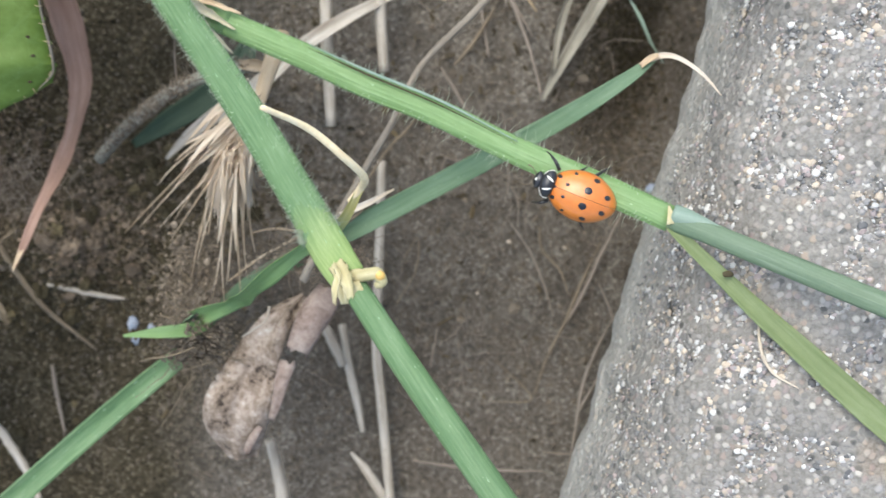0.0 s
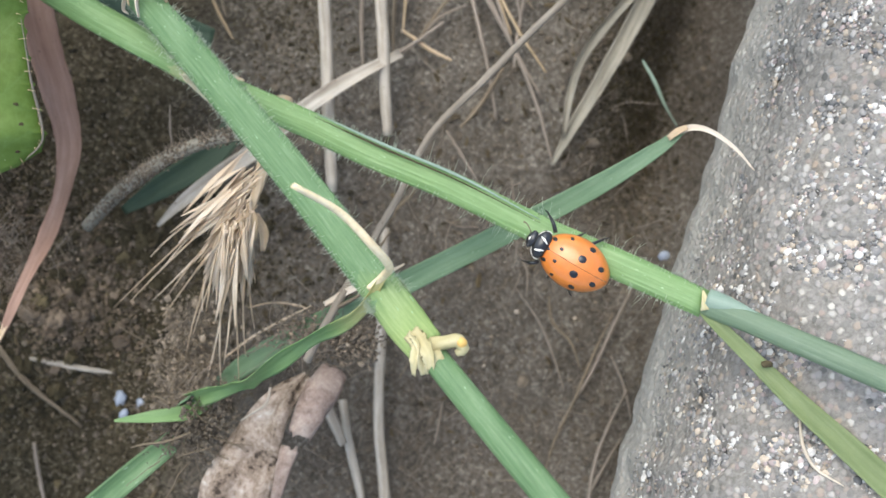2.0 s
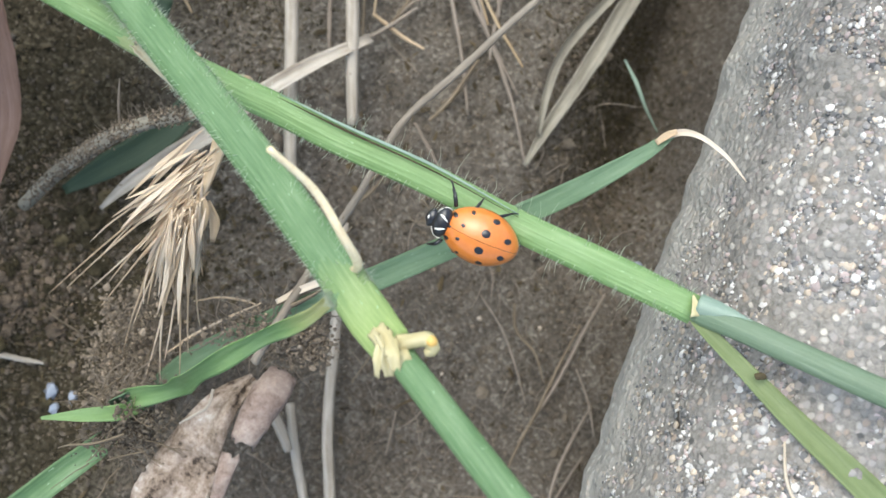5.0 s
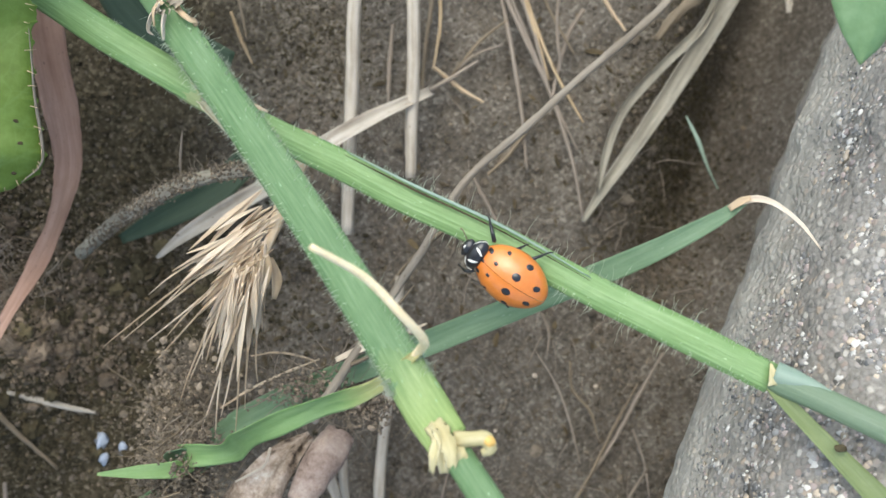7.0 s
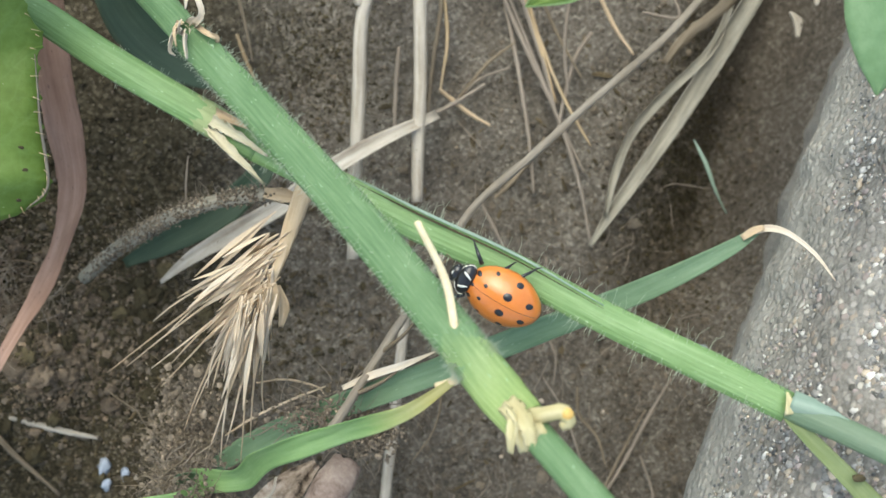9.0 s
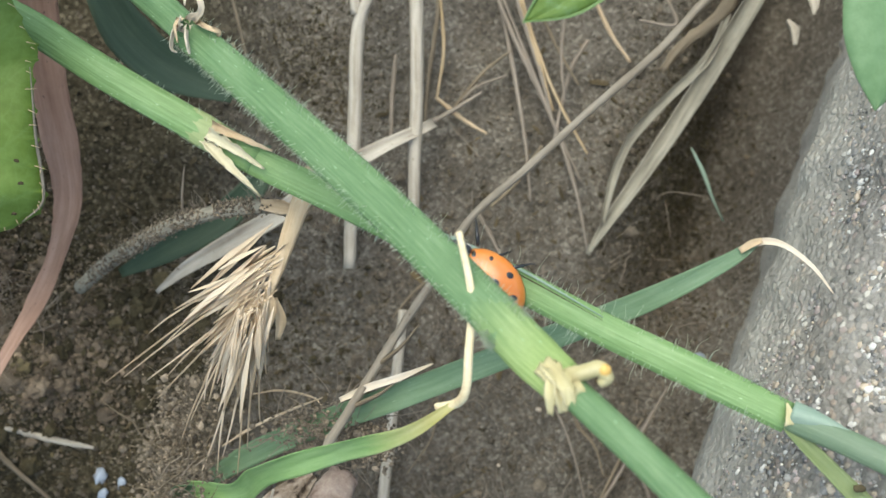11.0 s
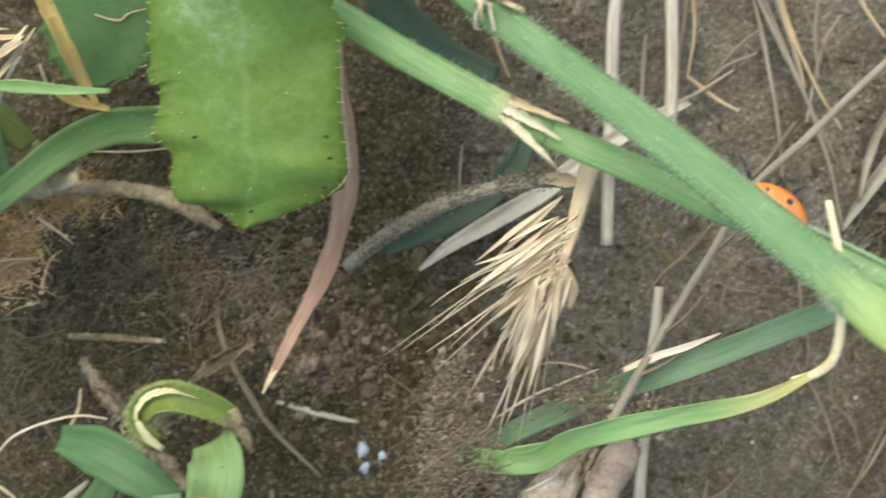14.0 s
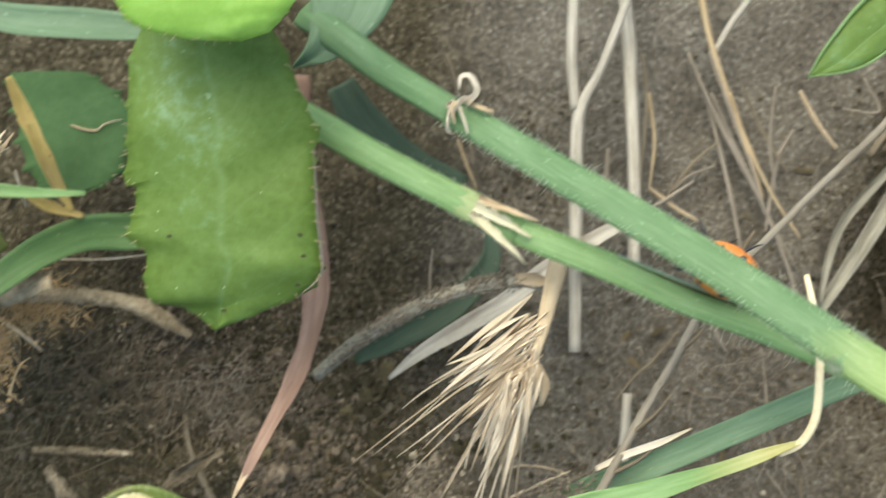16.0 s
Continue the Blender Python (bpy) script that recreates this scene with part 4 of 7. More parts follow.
# ---- broad plant ----
def build_toothed_leaf():
    left = [(-42.8, 30.2, 31.0), (-44.7, 25.3, 30.8), (-44.6, 21.6, 30.2), (-44.5, 18.6, 29.6), (-44.6, 16.7, 29.1), (-43.7, 16.3, 29.0), (-43.8, 14.5, 28.3), (-44.1, 13.0, 27.7), (-42.8, 12.0, 27.2), (-42.5, 9.1, 26.0), (-39.9, 8.7, 25.0), (-37.8, 7.4, 24.0)]
    right = [(-37.5, 30.7, 31.0), (-34.5, 26.7, 31.0), (-32.5, 22.9, 30.0), (-31.5, 21.3, 29.5), (-31.7, 20.1, 29.2), (-31.4, 17.9, 28.6), (-31.1, 15.7, 28.0), (-30.7, 13.6, 27.2), (-30.5, 11.7, 26.8), (-31.9, 10.3, 26.0), (-35.0, 8.7, 25.0), (-37.7, 7.4, 24.0)]
    g = thing("toothed_leaf", "broad bright green leaf with small spiny teeth", "leaf", left[0], "broad leaves")
    part("blade", toothed(left, right, 200, 14, 13.4, 0.6, 0.13, 0.2, 3, 0.9), LEAF, g, "", True, left[0])
    part("margin_spines", joined([spines(left[1:], 24, 0.2, (-0.8, -0.2, 0), 1), spines(right[1:8], 12, 0.34, (0.9, -0.2, 0), 2), spines(right[7:], 14, 0.24, (0.3, -0.9, 0), 4)]), STRAW_WARM, g, "fine pale spines along the margin", True, left[0])
    part("red_margin", tube([Vector(q) + Vector((0.05, 0, -0.15)) for q in right[4:10]], [0.03, 0.06, 0.1, 0.12, 0.1, 0.04], 40, 6, 0.7, 0.1), PINK_RIM, g, "pinkish withered margin", True, left[0])
    r = random.Random(77)
    dust = []
    for k in range(34):
        f, x = r.uniform(0.15, 0.95), r.uniform(0.12, 0.88)
        p = spline(left, 60)[int(f * 59)].lerp(spline(right, 60)[int(f * 59)], x)
        c = abs(2 * x - 1)
        dust.append(lump(p + Vector((0, 0, 0.1 * (spline(right, 60)[int(f * 59)] - spline(left, 60)[int(f * 59)]).length * (0.5 - c * c) + 0.12)), r.uniform(0.03, 0.065), (1, 0.8, 0.6), k, 0.4, 1))
    part("dust", joined(dust), HAIR, g, "pale dust specks", True, left[0])
    sp = [(-31.6, 12.7, 27.9), (-32.0, 14.1, 28.1), (-31.8, 10.7, 27.8), (-37.0, 8.7, 25.9), (-40.8, 13.1, 28.6)]
    for k, p in enumerate(sp):
        part("dark_fleck", lump(p, 0.22, (1, 0.6, 0.2), k, 0.5, 1), HUMUS, g, "dark spot", True, left[0])
    left = [(-46.7, 35.3, 39.0), (-44.9, 30.1, 39.0), (-43.7, 26.3, 38.5), (-42.4, 24.7, 38.0), (-39.0, 24.2, 37.5), (-35.8, 24.5, 37.0)]
    right = [(-30.7, 36.6, 39.0), (-31.1, 31.3, 39.0), (-32.3, 27.3, 38.5), (-33.1, 26.0, 38.0), (-34.1, 25.1, 37.5), (-35.7, 24.5, 37.0)]
    g = thing("toothed_leaf", "bright yellow-green young leaf above the others", "leaf", left[0], "broad leaves")
    part("blade", toothed(left, right, 30, 10, 8, 0.4, 0.05, 0.25, 8), YOUNG_LEAF, g, "", True, left[0])
    part("margin_spines", spines(left[1:], 16, 0.35, (-0.6, -0.5, 0), 6), STRAW_WARM, g, "pale spines", True, left[0])
    left = [(-59.4, 27.7, 15.0), (-58.4, 24.4, 15.0), (-56.9, 20.6, 15.5), (-54.7, 18.1, 16.0), (-51.8, 17.8, 16.5)]
    right = [(-53.4, 28.3, 15.0), (-50.4, 26.6, 15.5), (-48.2, 24.3, 16.5), (-49.1, 19.7, 16.5), (-51.6, 17.8, 16.5)]
    g = thing("toothed_leaf", "deep green toothed leaf in the shade", "leaf", left[0], "broad leaves")
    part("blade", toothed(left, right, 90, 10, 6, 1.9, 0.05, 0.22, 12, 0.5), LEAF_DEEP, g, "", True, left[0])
    part("margin_spines", spines(right[1:], 14, 0.35, (0.8, -0.2, 0), 7), STRAW_WARM, g, "pale spines", True, left[0])
    left = [(-68.4, 17.1, 29.0), (-73.2, 13.7, 29.0), (-73.1, 10.5, 29.0), (-72.5, 7.9, 28.5), (-69.0, 5.1, 28.0), (-64.5, 3.2, 28.0), (-60.1, 1.9, 27.0)]
    right = [(-62.7, 17.7, 29.0), (-58.8, 15.3, 29.0), (-59.0, 12.5, 28.7), (-57.3, 8.4, 28.3), (-57.0, 6.3, 28.1), (-57.9, 4.0, 28.0), (-59.9, 1.9, 27.0)]
    g = thing("toothed_leaf", "pale green leaf with a reddish margin", "leaf", left[0], "broad leaves")
    part("blade", toothed(left, right, 30, 10, 9, 0.4, 0.03, 0.25, 15), LEAF, g, "", True, left[0])
    part("margin_spines", spines(right, 24, 0.28, (0.9, 0.1, 0), 9), STRAW_WARM, g, "pale spines", True, left[0])
    left = [(-35.4, 38.9, 22.0), (-34.6, 34.8, 23.0), (-34.0, 31.9, 23.5), (-33.9, 29.5, 23.5), (-34.9, 27.7, 23.0)]
    right = [(-27.6, 39.5, 22.0), (-27.7, 34.5, 23.0), (-28.9, 31.1, 23.5), (-31.5, 28.5, 23.5), (-34.7, 27.6, 23.0)]
    g = thing("broad_leaf", "grey-green smooth leaf underside", "leaf", left[0], "broad leaves")
    part("blade", toothed(left, right, 24, 8, 3, 0.05, -0.06, 0.22, 21), BLADE, g, "", True, left[0])


build_toothed_leaf()


def build_small_leaves():
    left = [(2.7, 29.6, 43.3), (0.8, 27.7, 42.8), (-0.3, 26.1, 42.3), (-1.0, 24.9, 41.8), (-1.5, 23.7, 41.3)]
    right = [(8.9, 30.3, 43.3), (7.0, 28.4, 42.8), (4.3, 26.7, 42.3), (1.4, 24.4, 41.8), (-1.5, 23.7, 41.3)]
    g = thing("young_leaf", "light green pointed leaf with a yellow rim", "leaf", left[0], "broad leaves")
    part("blade", toothed(left, right, 24, 8, 5, 0.12, 0.06, 0.2, 31, 0.15), LEAF, g, "", True, left[0])
    part("rim", joined([tube([Vector(p) + Vector((0, 0, 0.1)) for p in e], [0.12, 0.1, 0.05], 20, 5) for e in (left, right)]), BLADE_LIGHT, g, "yellow-green rim", True, left[0])
    part("stalk", tube([(5.2, 28.7, 42.3), (8.5, 33.3, 38.0), (14.5, 44.3, 20.0), (19.5, 54.0, 2.0)], [0.15, 0.12], 12, 5), TWIG, g, "", True, left[0])
    left = [(15.4, 29.9, 42.4), (15.8, 27.2, 42.0), (16.2, 25.0, 41.6), (17.1, 23.1, 41.2), (18.5, 21.3, 40.8)]
    right = [(20.1, 30.5, 42.4), (20.8, 27.8, 42.0), (20.6, 25.0, 41.6), (19.7, 22.7, 41.2), (18.6, 21.3, 40.8)]
    g = thing("young_leaf", "green pointed leaf hanging over the kerb", "leaf", left[0], "broad leaves")
    part("stalk", tube([(18.0, 29.6, 42.2), (18.6, 34.0, 43.0), (23.0, 44.0, 41.5), (31.0, 56.0, 39.5)], [0.2, 0.16], 12, 5), TWIG, g, "", True, left[0])
    part("blade", toothed(left, right, 24, 8, 3, 0.05, 0.06, 0.2, 35, 0.15), LEAF_BLUISH, g, "", True, left[0])


build_small_leaves()


def build_red_leaf():
    pts = [(-36.1, 28.9, 17.0), (-35.8, 25.5, 15.0), (-35.1, 21.6, 13.5), (-33.8, 17.0, 12.3), (-32.8, 13.2, 12.0), (-32.5, 9.8, 13.5), (-32.9, 5.6, 15.5), (-34.4, 1.0, 17.0), (-36.3, -3.9, 17.0)]
    g = thing("drooping_leaf", "withered reddish-brown drooping leaf with a cream tip", "leaf", pts[-1])
    part("blade", strip(pts, [3.0, 3.0, 2.9, 2.7, 2.5, 1.85, 1.7, 1.15, 0.4], 54, 8, 0.2, 0.18, [10, 8, 5, -5, -12, -20, -22, -20, -15], 0.1, 0.05, 4), RED_LEAF, g, "", True, pts[-1])
    a, b = Vector(pts[-2]), Vector(pts[-1])
    part("dead_tip", strip([a.lerp(b, 0.7) + Vector((0, 0, 0.08)), a.lerp(b, 0.9) + Vector((0, 0, 0.08)), b + (b - a) * 0.1], [0.5, 0.42, 0.1], 12, 4, 0.3, 0.12, -15), STRAW_WARM, g, "cream tip", True, pts[-1])


build_red_leaf()


def single_blade(name, label, pts, widths, mat, roll=0.0, cup=0.2, group="grass blades", seed=0, wave=0.04, tip=None):
    g = thing(name, label, "grass blade", min(pts, key=lambda p: p[2]), group)
    o = min(pts, key=lambda p: p[2])
    part("blade", strip(pts, widths, 34, 7, cup, 0.16, roll, wave, 0.0, seed), mat, g, "", True, o)
    if tip:
        part("cut_end", strip(*tip[:2], 10, 5, 0.3, 0.2, roll if not isinstance(roll, list) else roll[-1], 0.1, 0.15), tip[2], g, "dry ochre cut end", True, o)
    return g


MID_BLADE = veined("mid_green_blade", [(0.3, (0.085, 0.165, 0.05)), (0.5, (0.13, 0.225, 0.075)), (0.7, (0.185, 0.295, 0.11))], 3.0, 1.5, 0.45, 0.3, 0.08, (0.24, 0.32, 0.14))
BLADE_PALE = veined("pale_cut_leaf", [(0.3, (0.16, 0.25, 0.085)), (0.5, (0.22, 0.32, 0.12)), (0.7, (0.3, 0.4, 0.17))], 2.6, 1.5, 0.5, 0.3, 0.12, (0.12, 0.1, 0.05))
CUT_YELLOW = veined("yellowing_cut_leaf", [(0.3, (0.13, 0.19, 0.04)), (0.5, (0.2, 0.26, 0.06)), (0.7, (0.36, 0.36, 0.12))], 2.6, 1.2, 0.5, 0.3, 0.12, (0.42, 0.32, 0.13))
single_blade("green_grass", "wide green blade arching over the soil", [(-44.0, 16.7, 15.0), (-47.0, 15.4, 16.0), (-50.3, 14.6, 17.5), (-53.0, 12.5, 19.5), (-55.7, 9.1, 21.5), (-58.1, 5.9, 23.0), (-61.1, 2.3, 23.5)], [2.9, 3.0, 2.8, 2.5, 2.1, 1.7, 1.3], MID_BLADE, 10, 0.2, "grass blades", 41, 0.08)
single_blade("green_grass", "wide shaded green blade near the stem", [(-63.7, 17.5, 17.0), (-62.0, 14.5, 18.0), (-60.4, 12.0, 18.0), (-58.9, 9.4, 17.0)], [2.0, 4.6, 5.0, 2.5], MID_BLADE, -10, 0.15, "grass blades", 42, 0.12)
single_blade("green_grass", "yellow-green upright blade", [(-59.6, 22.2, 26.0), (-59.8, 19.4, 25.5), (-59.4, 17.0, 25.0), (-59.1, 14.8, 24.0)], [1.3, 1.25, 1.2, 0.6], BLADE_LIGHT, 10)
single_blade("green_grass", "narrow green blade with a pale tip", [(-58.2, 15.8, 24.0), (-54.8, 15.9, 25.0), (-51.1, 15.8, 26.0), (-47.8, 16.0, 26.3)], [0.5, 1.05, 0.7, 0.32], BLADE_LIGHT, -15)
single_blade("green_grass", "grey-green flat blade under the young leaf", [(-58.7, 28.8, 26.0), (-54.5, 28.4, 26.0), (-49.9, 28.5, 26.0), (-45.7, 28.6, 26.0), (-43.7, 29.0, 26.0)], [2.0, 2.4, 2.5, 2.0, 0.6], BLADE, 5)
single_blade("dry_grass", "ochre dry grass blade", [(-53.6, 21.4, 24.0), (-52.5, 19.2, 23.0), (-51.7, 17.2, 21.0), (-50.8, 15.8, 20.0)], [0.7, 1.2, 0.95, 0.3], OCHRE, 25, 0.3, "dry blades", 3)
single_blade("dry_grass", "ochre dry grass blade", [(-54.5, 16.7, 20.0), (-53.0, 16.1, 19.0), (-50.6, 15.8, 18.0)], [0.6, 1.0, 0.5], OCHRE, 25, 0.3, "dry blades", 4)
single_blade("dry_grass", "cream and ochre dead blade", [(-55.7, 24.7, 24.0), (-54.7, 22.7, 23.0), (-53.3, 20.1, 22.0), (-52.5, 17.6, 20.0)], [0.5, 1.1, 1.1, 0.4], OCHRE, 10, 0.3, "dry blades", 5)
single_blade("green_grass", "green blade behind the stems, coloured dark for shade", [(-32.9, 30.1, 12.0), (-30.3, 26.6, 11.0), (-26.7, 24.2, 10.0), (-21.7, 23.1, 9.0)], [2.5, 3.8, 3.6, 1.6], SHADE_TONE_BLADE, 10)
single_blade("green_grass", "green blade behind the brown stem, coloured dark for shade", [(-29.8, 7.8, 5.0), (-26.2, 10.1, 6.0), (-22.1, 12.9, 6.5), (-19.2, 16.7, 6.5), (-19.1, 19.7, 6.0)], [0.8, 2.2, 2.6, 2.0, 1.0], SHADE_TONE_BLADE, -5)
SHORT_BLADE = single_blade("green_grass", "short green blade with a yellow tip", [(-18.9, -7.7, 18.5), (-20.1, -8.4, 20.0), (-22.6, -8.7, 21.5), (-25.2, -9.0, 22.5)], [0.9, 1.25, 0.95, 0.2], BLADE_FADE, -10)
single_blade("green_grass", "long green blade rising from the root clump", [(-20.6, -9.9, 17.2), (-21.7, -11.0, 17.5), (-24.7, -13.7, 18.0), (-27.8, -16.6, 18.5), (-31.4, -20.1, 19.0), (-34.7, -23.4, 20.0), (-38.7, -27.4, 21.5), (-45.1, -34.2, 24.0)], [1.0, 1.75, 1.95, 2.0, 2.0, 2.0, 2.0, 1.9], GRASS_BLUE, 12, 0.22)
single_blade("dry_grass", "pointed cream dry blade tip", [(-9.9, 0.5, 19.5), (-7.9, 1.7, 20.5), (-5.8, 2.7, 21.5), (-3.7, 3.9, 22.2)], [0.35, 0.55, 0.48, 0.1], CREAM, 10, 0.4, "dry blades", 6)
single_blade("dry_grass", "thin bluish dry blade tip near the kerb", [(17.4, 24.4, 1.5), (18.5, 22.3, 2.0), (19.6, 20.2, 1.8), (21.1, 18.4, 0.6)], [0.14, 0.36, 0.3, 0.06], MEMBRANE, 20, 0.4, "dry blades", 7)
single_blade("dry_grass", "thin pale dry blade on the soil", [(-8.0, -21.3, 1.5), (-6.5, -22.8, 2.0), (-5.4, -24.4, 1.8), (-3.9, -26.7, 1.2)], [0.2, 0.8, 0.9, 0.7], STRAW, 20, 0.3, "dry blades", 8)
single_blade("dry_grass", "pale withered blade lying across the soil", [(-26.7, 6.6, 4.5), (-24.1, 8.9, 6.0), (-20.5, 11.3, 8.0), (-17.1, 13.7, 9.0), (-13.8, 16.9, 9.0), (-9.7, 20.3, 7.0), (-5.3, 23.5, 4.0)], [0.3, 1.2, 1.6, 1.6, 1.5, 1.3, 0.8], STRAW, 10, 0.3, "dry blades", 9)
# cut green leaves at the edge of the path
HOOK = [(-43.7, -8.7, 18.5), (-45.0, -7.4, 19.0), (-44.4, -5.9, 19.5), (-42.6, -5.1, 20.0), (-40.4, -5.4, 19.5), (-38.5, -6.2, 18.5), (-38.1, -7.1, 17.5)]
HOOKED = single_blade("cut_grass", "curled green cut leaf with a frayed ochre edge", HOOK, [1.2, 1.9, 2.3, 2.4, 2.1, 1.7, 0.9], CUT_YELLOW, 12, 0.3, "cut leaves", 11, 0.08, ([(-43.2, -9.2, 18.3), (-44.3, -8.4, 18.9), (-45.1, -7.3, 19.3)], [0.5, 0.8, 0.5], SHEATH_YELLOW))
part("frayed_edge", joined([hairs(HOOK[:4], 1.05, 500, 0.42, 45), strip([Vector(q) + Vector((-0.25, 0.35, 0.3)) for q in HOOK[:5]], [0.35, 0.6, 0.5, 0.4, 0.1], 40, 4, 0.3, 0.08, 30, 0.1, 0.45, 46)]), SHEATH_YELLOW, HOOKED, "cream frayed edge", True, min(HOOK, key=lambda p: p[2]))
part("withered_end", strip([(-38.7, -6.0, 18.7), (-37.9, -7.0, 18.0), (-37.2, -8.2, 17.0), (-36.9, -9.0, 16.5)], [1.3, 1.1, 0.7, 0.4], 14, 5, 0.5, 0.1, 25, 0.15, 0.3, 5), BARK, HOOKED, "brown withered end", True, min(HOOK, key=lambda p: p[2]))
part("fuzz", hairs(HOOK[:5], 1.0, 220, 0.5, 44), HAIR, HOOKED, "pale fuzz along the edge", True, min(HOOK, key=lambda p: p[2]))
single_blade("cut_grass", "pale green cut leaf with an ochre patch", [(-39.8, -8.2, 17.5), (-39.0, -9.3, 19.0), (-38.6, -10.8, 19.8), (-38.8, -12.6, 19.5), (-39.1, -14.6, 19.0)], [3.2, 4.1, 4.2, 3.8, 3.4], BLADE_PALE, 3, 0.12, "cut leaves", 12, 0.12, ([(-39.0, -12.2, 20.1), (-39.2, -13.6, 19.8), (-39.3, -15.9, 19.0)], [1.6, 2.9, 2.6], OCHRE))
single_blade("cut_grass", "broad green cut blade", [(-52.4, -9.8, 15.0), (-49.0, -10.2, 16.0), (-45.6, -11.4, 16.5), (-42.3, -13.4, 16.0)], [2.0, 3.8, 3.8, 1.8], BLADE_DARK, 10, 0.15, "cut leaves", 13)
single_blade("cut_grass", "long green cut blade", [(-41.8, -13.0, 16.5), (-44.7, -14.2, 16.5), (-48.7, -15.9, 16.0), (-53.6, -19.0, 15.0)], [0.8, 2.0, 2.4, 2.4], BLADE, -15, 0.15, "cut leaves", 14)
single_blade("cut_grass", "green blade stub, coloured darker for shade", [(-48.7, -12.8, 13.0), (-49.7, -15.2, 13.0), (-51.3, -17.7, 13.0)], [2.0, 2.6, 2.6], BLADE_DARK, -15, 0.15, "cut leaves", 15)


# ---- dry stalks, straws and twigs ----
def stalk(name, label, pts, radii, mat, group, seed=0, rough=0.04, around=8, flat=1.0, category="dry stalk"):
    g = solo(name, tube(pts, radii, 30, around, flat, rough, 0.05, seed), mat, label, category, group)
    return g


def build_stalks():
    a = [(-7.8, 45.7, 12.0), (-10.2, 37.2, 9.0), (-11.1, 34.4, 8.0), (-12.2, 31.9, 7.2), (-12.5, 29.5, 6.6), (-12.0, 23.1, 5.6), (-11.5, 16.1, 5.0), (-11.0, 10.4, 4.4)]
    g = thing("dry_stalk", "pale grey forked dry stalk", "dry stalk", a[-1], "dry stalks")
    part("stem", tube(a, [0.4, 0.42, 0.42, 0.5, 0.62, 0.62, 0.6, 0.55], 40, 9, 1, 0.04, 0.05, 1), STRAW, g, "", True, a[-1])
    part("side_shoot", tube([(-14.1, 45.8, 10.0), (-13.7, 36.9, 8.5), (-13.3, 33.9, 7.6), (-12.8, 31.3, 7.0)], [0.5, 0.5, 0.5, 0.45], 18, 8, 1, 0.05, 0.05, 2), STRAW, g, "", True, a[-1])
    b = [(-10.4, 48.0, 8.0), (-8.7, 38.4, 7.0), (-7.9, 32.6, 6.0), (-7.1, 26.1, 5.2), (-6.6, 20.0, 4.4), (-6.2, 15.9, 3.8)]
    solo("dry_stalk", tube(b, [0.6, 0.65, 0.62, 0.6, 0.5], 30, 9, 1, 0.04, 0.05, 3), STRAW, "straight pale grey dry stalk", "dry stalk", "dry stalks")
    c = [(-6.1, 7.4, 3.0), (-6.0, -0.6, 2.4), (-5.9, -10.0, 2.2), (-5.1, -16.6, 2.0), (-4.1, -24.4, 1.6), (-3.6, -30.0, 1.5)]
    solo("dry_stalk", tube(c, [0.45, 0.5, 0.55, 0.55, 0.5, 0.5], 30, 9, 1, 0.06, 0.05, 4), STRAW, "weathered dry stalk lying on the soil", "dry stalk", "dry stalks")
    d = [(-9.3, -8.7, 2.6), (-8.5, -12.9, 2.0), (-7.6, -16.2, 1.6), (-6.9, -19.3, 1.2)]
    solo("dry_stalk", tube(d, [0.4, 0.45, 0.45, 0.3], 20, 8, 1, 0.08, 0.05, 5), STRAW, "short weathered stalk piece", "dry stalk", "dry stalks")
    d = [(-10.7, -8.9, 5.0), (-9.9, -10.5, 4.4), (-9.0, -12.6, 3.6)]
    solo("dry_stalk", tube(d, [0.5, 0.55, 0.4], 12, 8, 1, 0.08, 0.05, 6), STRAW, "short weathered stalk piece", "dry stalk", "dry stalks")
    d = [(-14.9, -19.3, 9.0), (-14.4, -22.2, 7.0), (-13.9, -25.1, 6.0), (-13.6, -28.5, 5.0)]
    solo("dry_stalk", tube(d, [0.5, 0.6, 0.7, 0.6], 14, 8, 1, 0.08, 0.05, 7), STRAW, "short weathered stalk piece", "dry stalk", "dry stalks")
    t = [(25.0, 50.0, -2.0), (18.1, 38.6, 8.0), (14.3, 33.7, 12.0), (11.1, 29.4, 14.0), (6.1, 23.9, 16.5), (2.0, 19.1, 18.0), (-2.0, 14.6, 18.6), (-4.3, 9.7, 18.4), (-6.2, 6.0, 19.0), (-7.5, 3.3, 19.5), (-9.0, 0.2, 20.6), (-10.3, -2.5, 21.5), (-10.9, -3.9, 21.2)]
    g = thing("twig", "long thin brown twig leaning over the soil", "twig", t[3], "twigs")
    part("stem", tube(t, [0.4, 0.38, 0.36, 0.33, 0.32, 0.34, 0.36, 0.38, 0.36], 80, 9, 1, 0.14, 0.1, 8), TWIG_PALE, g, "", True, t[3])
    for a, b in ((9, (2.6, 3.2, 1.2)), (7, (2.0, 2.6, 0.3)), (10, (3.2, 2.4, 0.6))):
        p, q = Vector(t[a]), Vector(b)
        part("side_shoot", tube([p, p + q * 0.5 + Vector((0.2, -0.1, 0.2)), p + q], [0.2, 0.15, 0.06], 10, 5, 1, 0.1), TWIG, g, "", True, t[3])
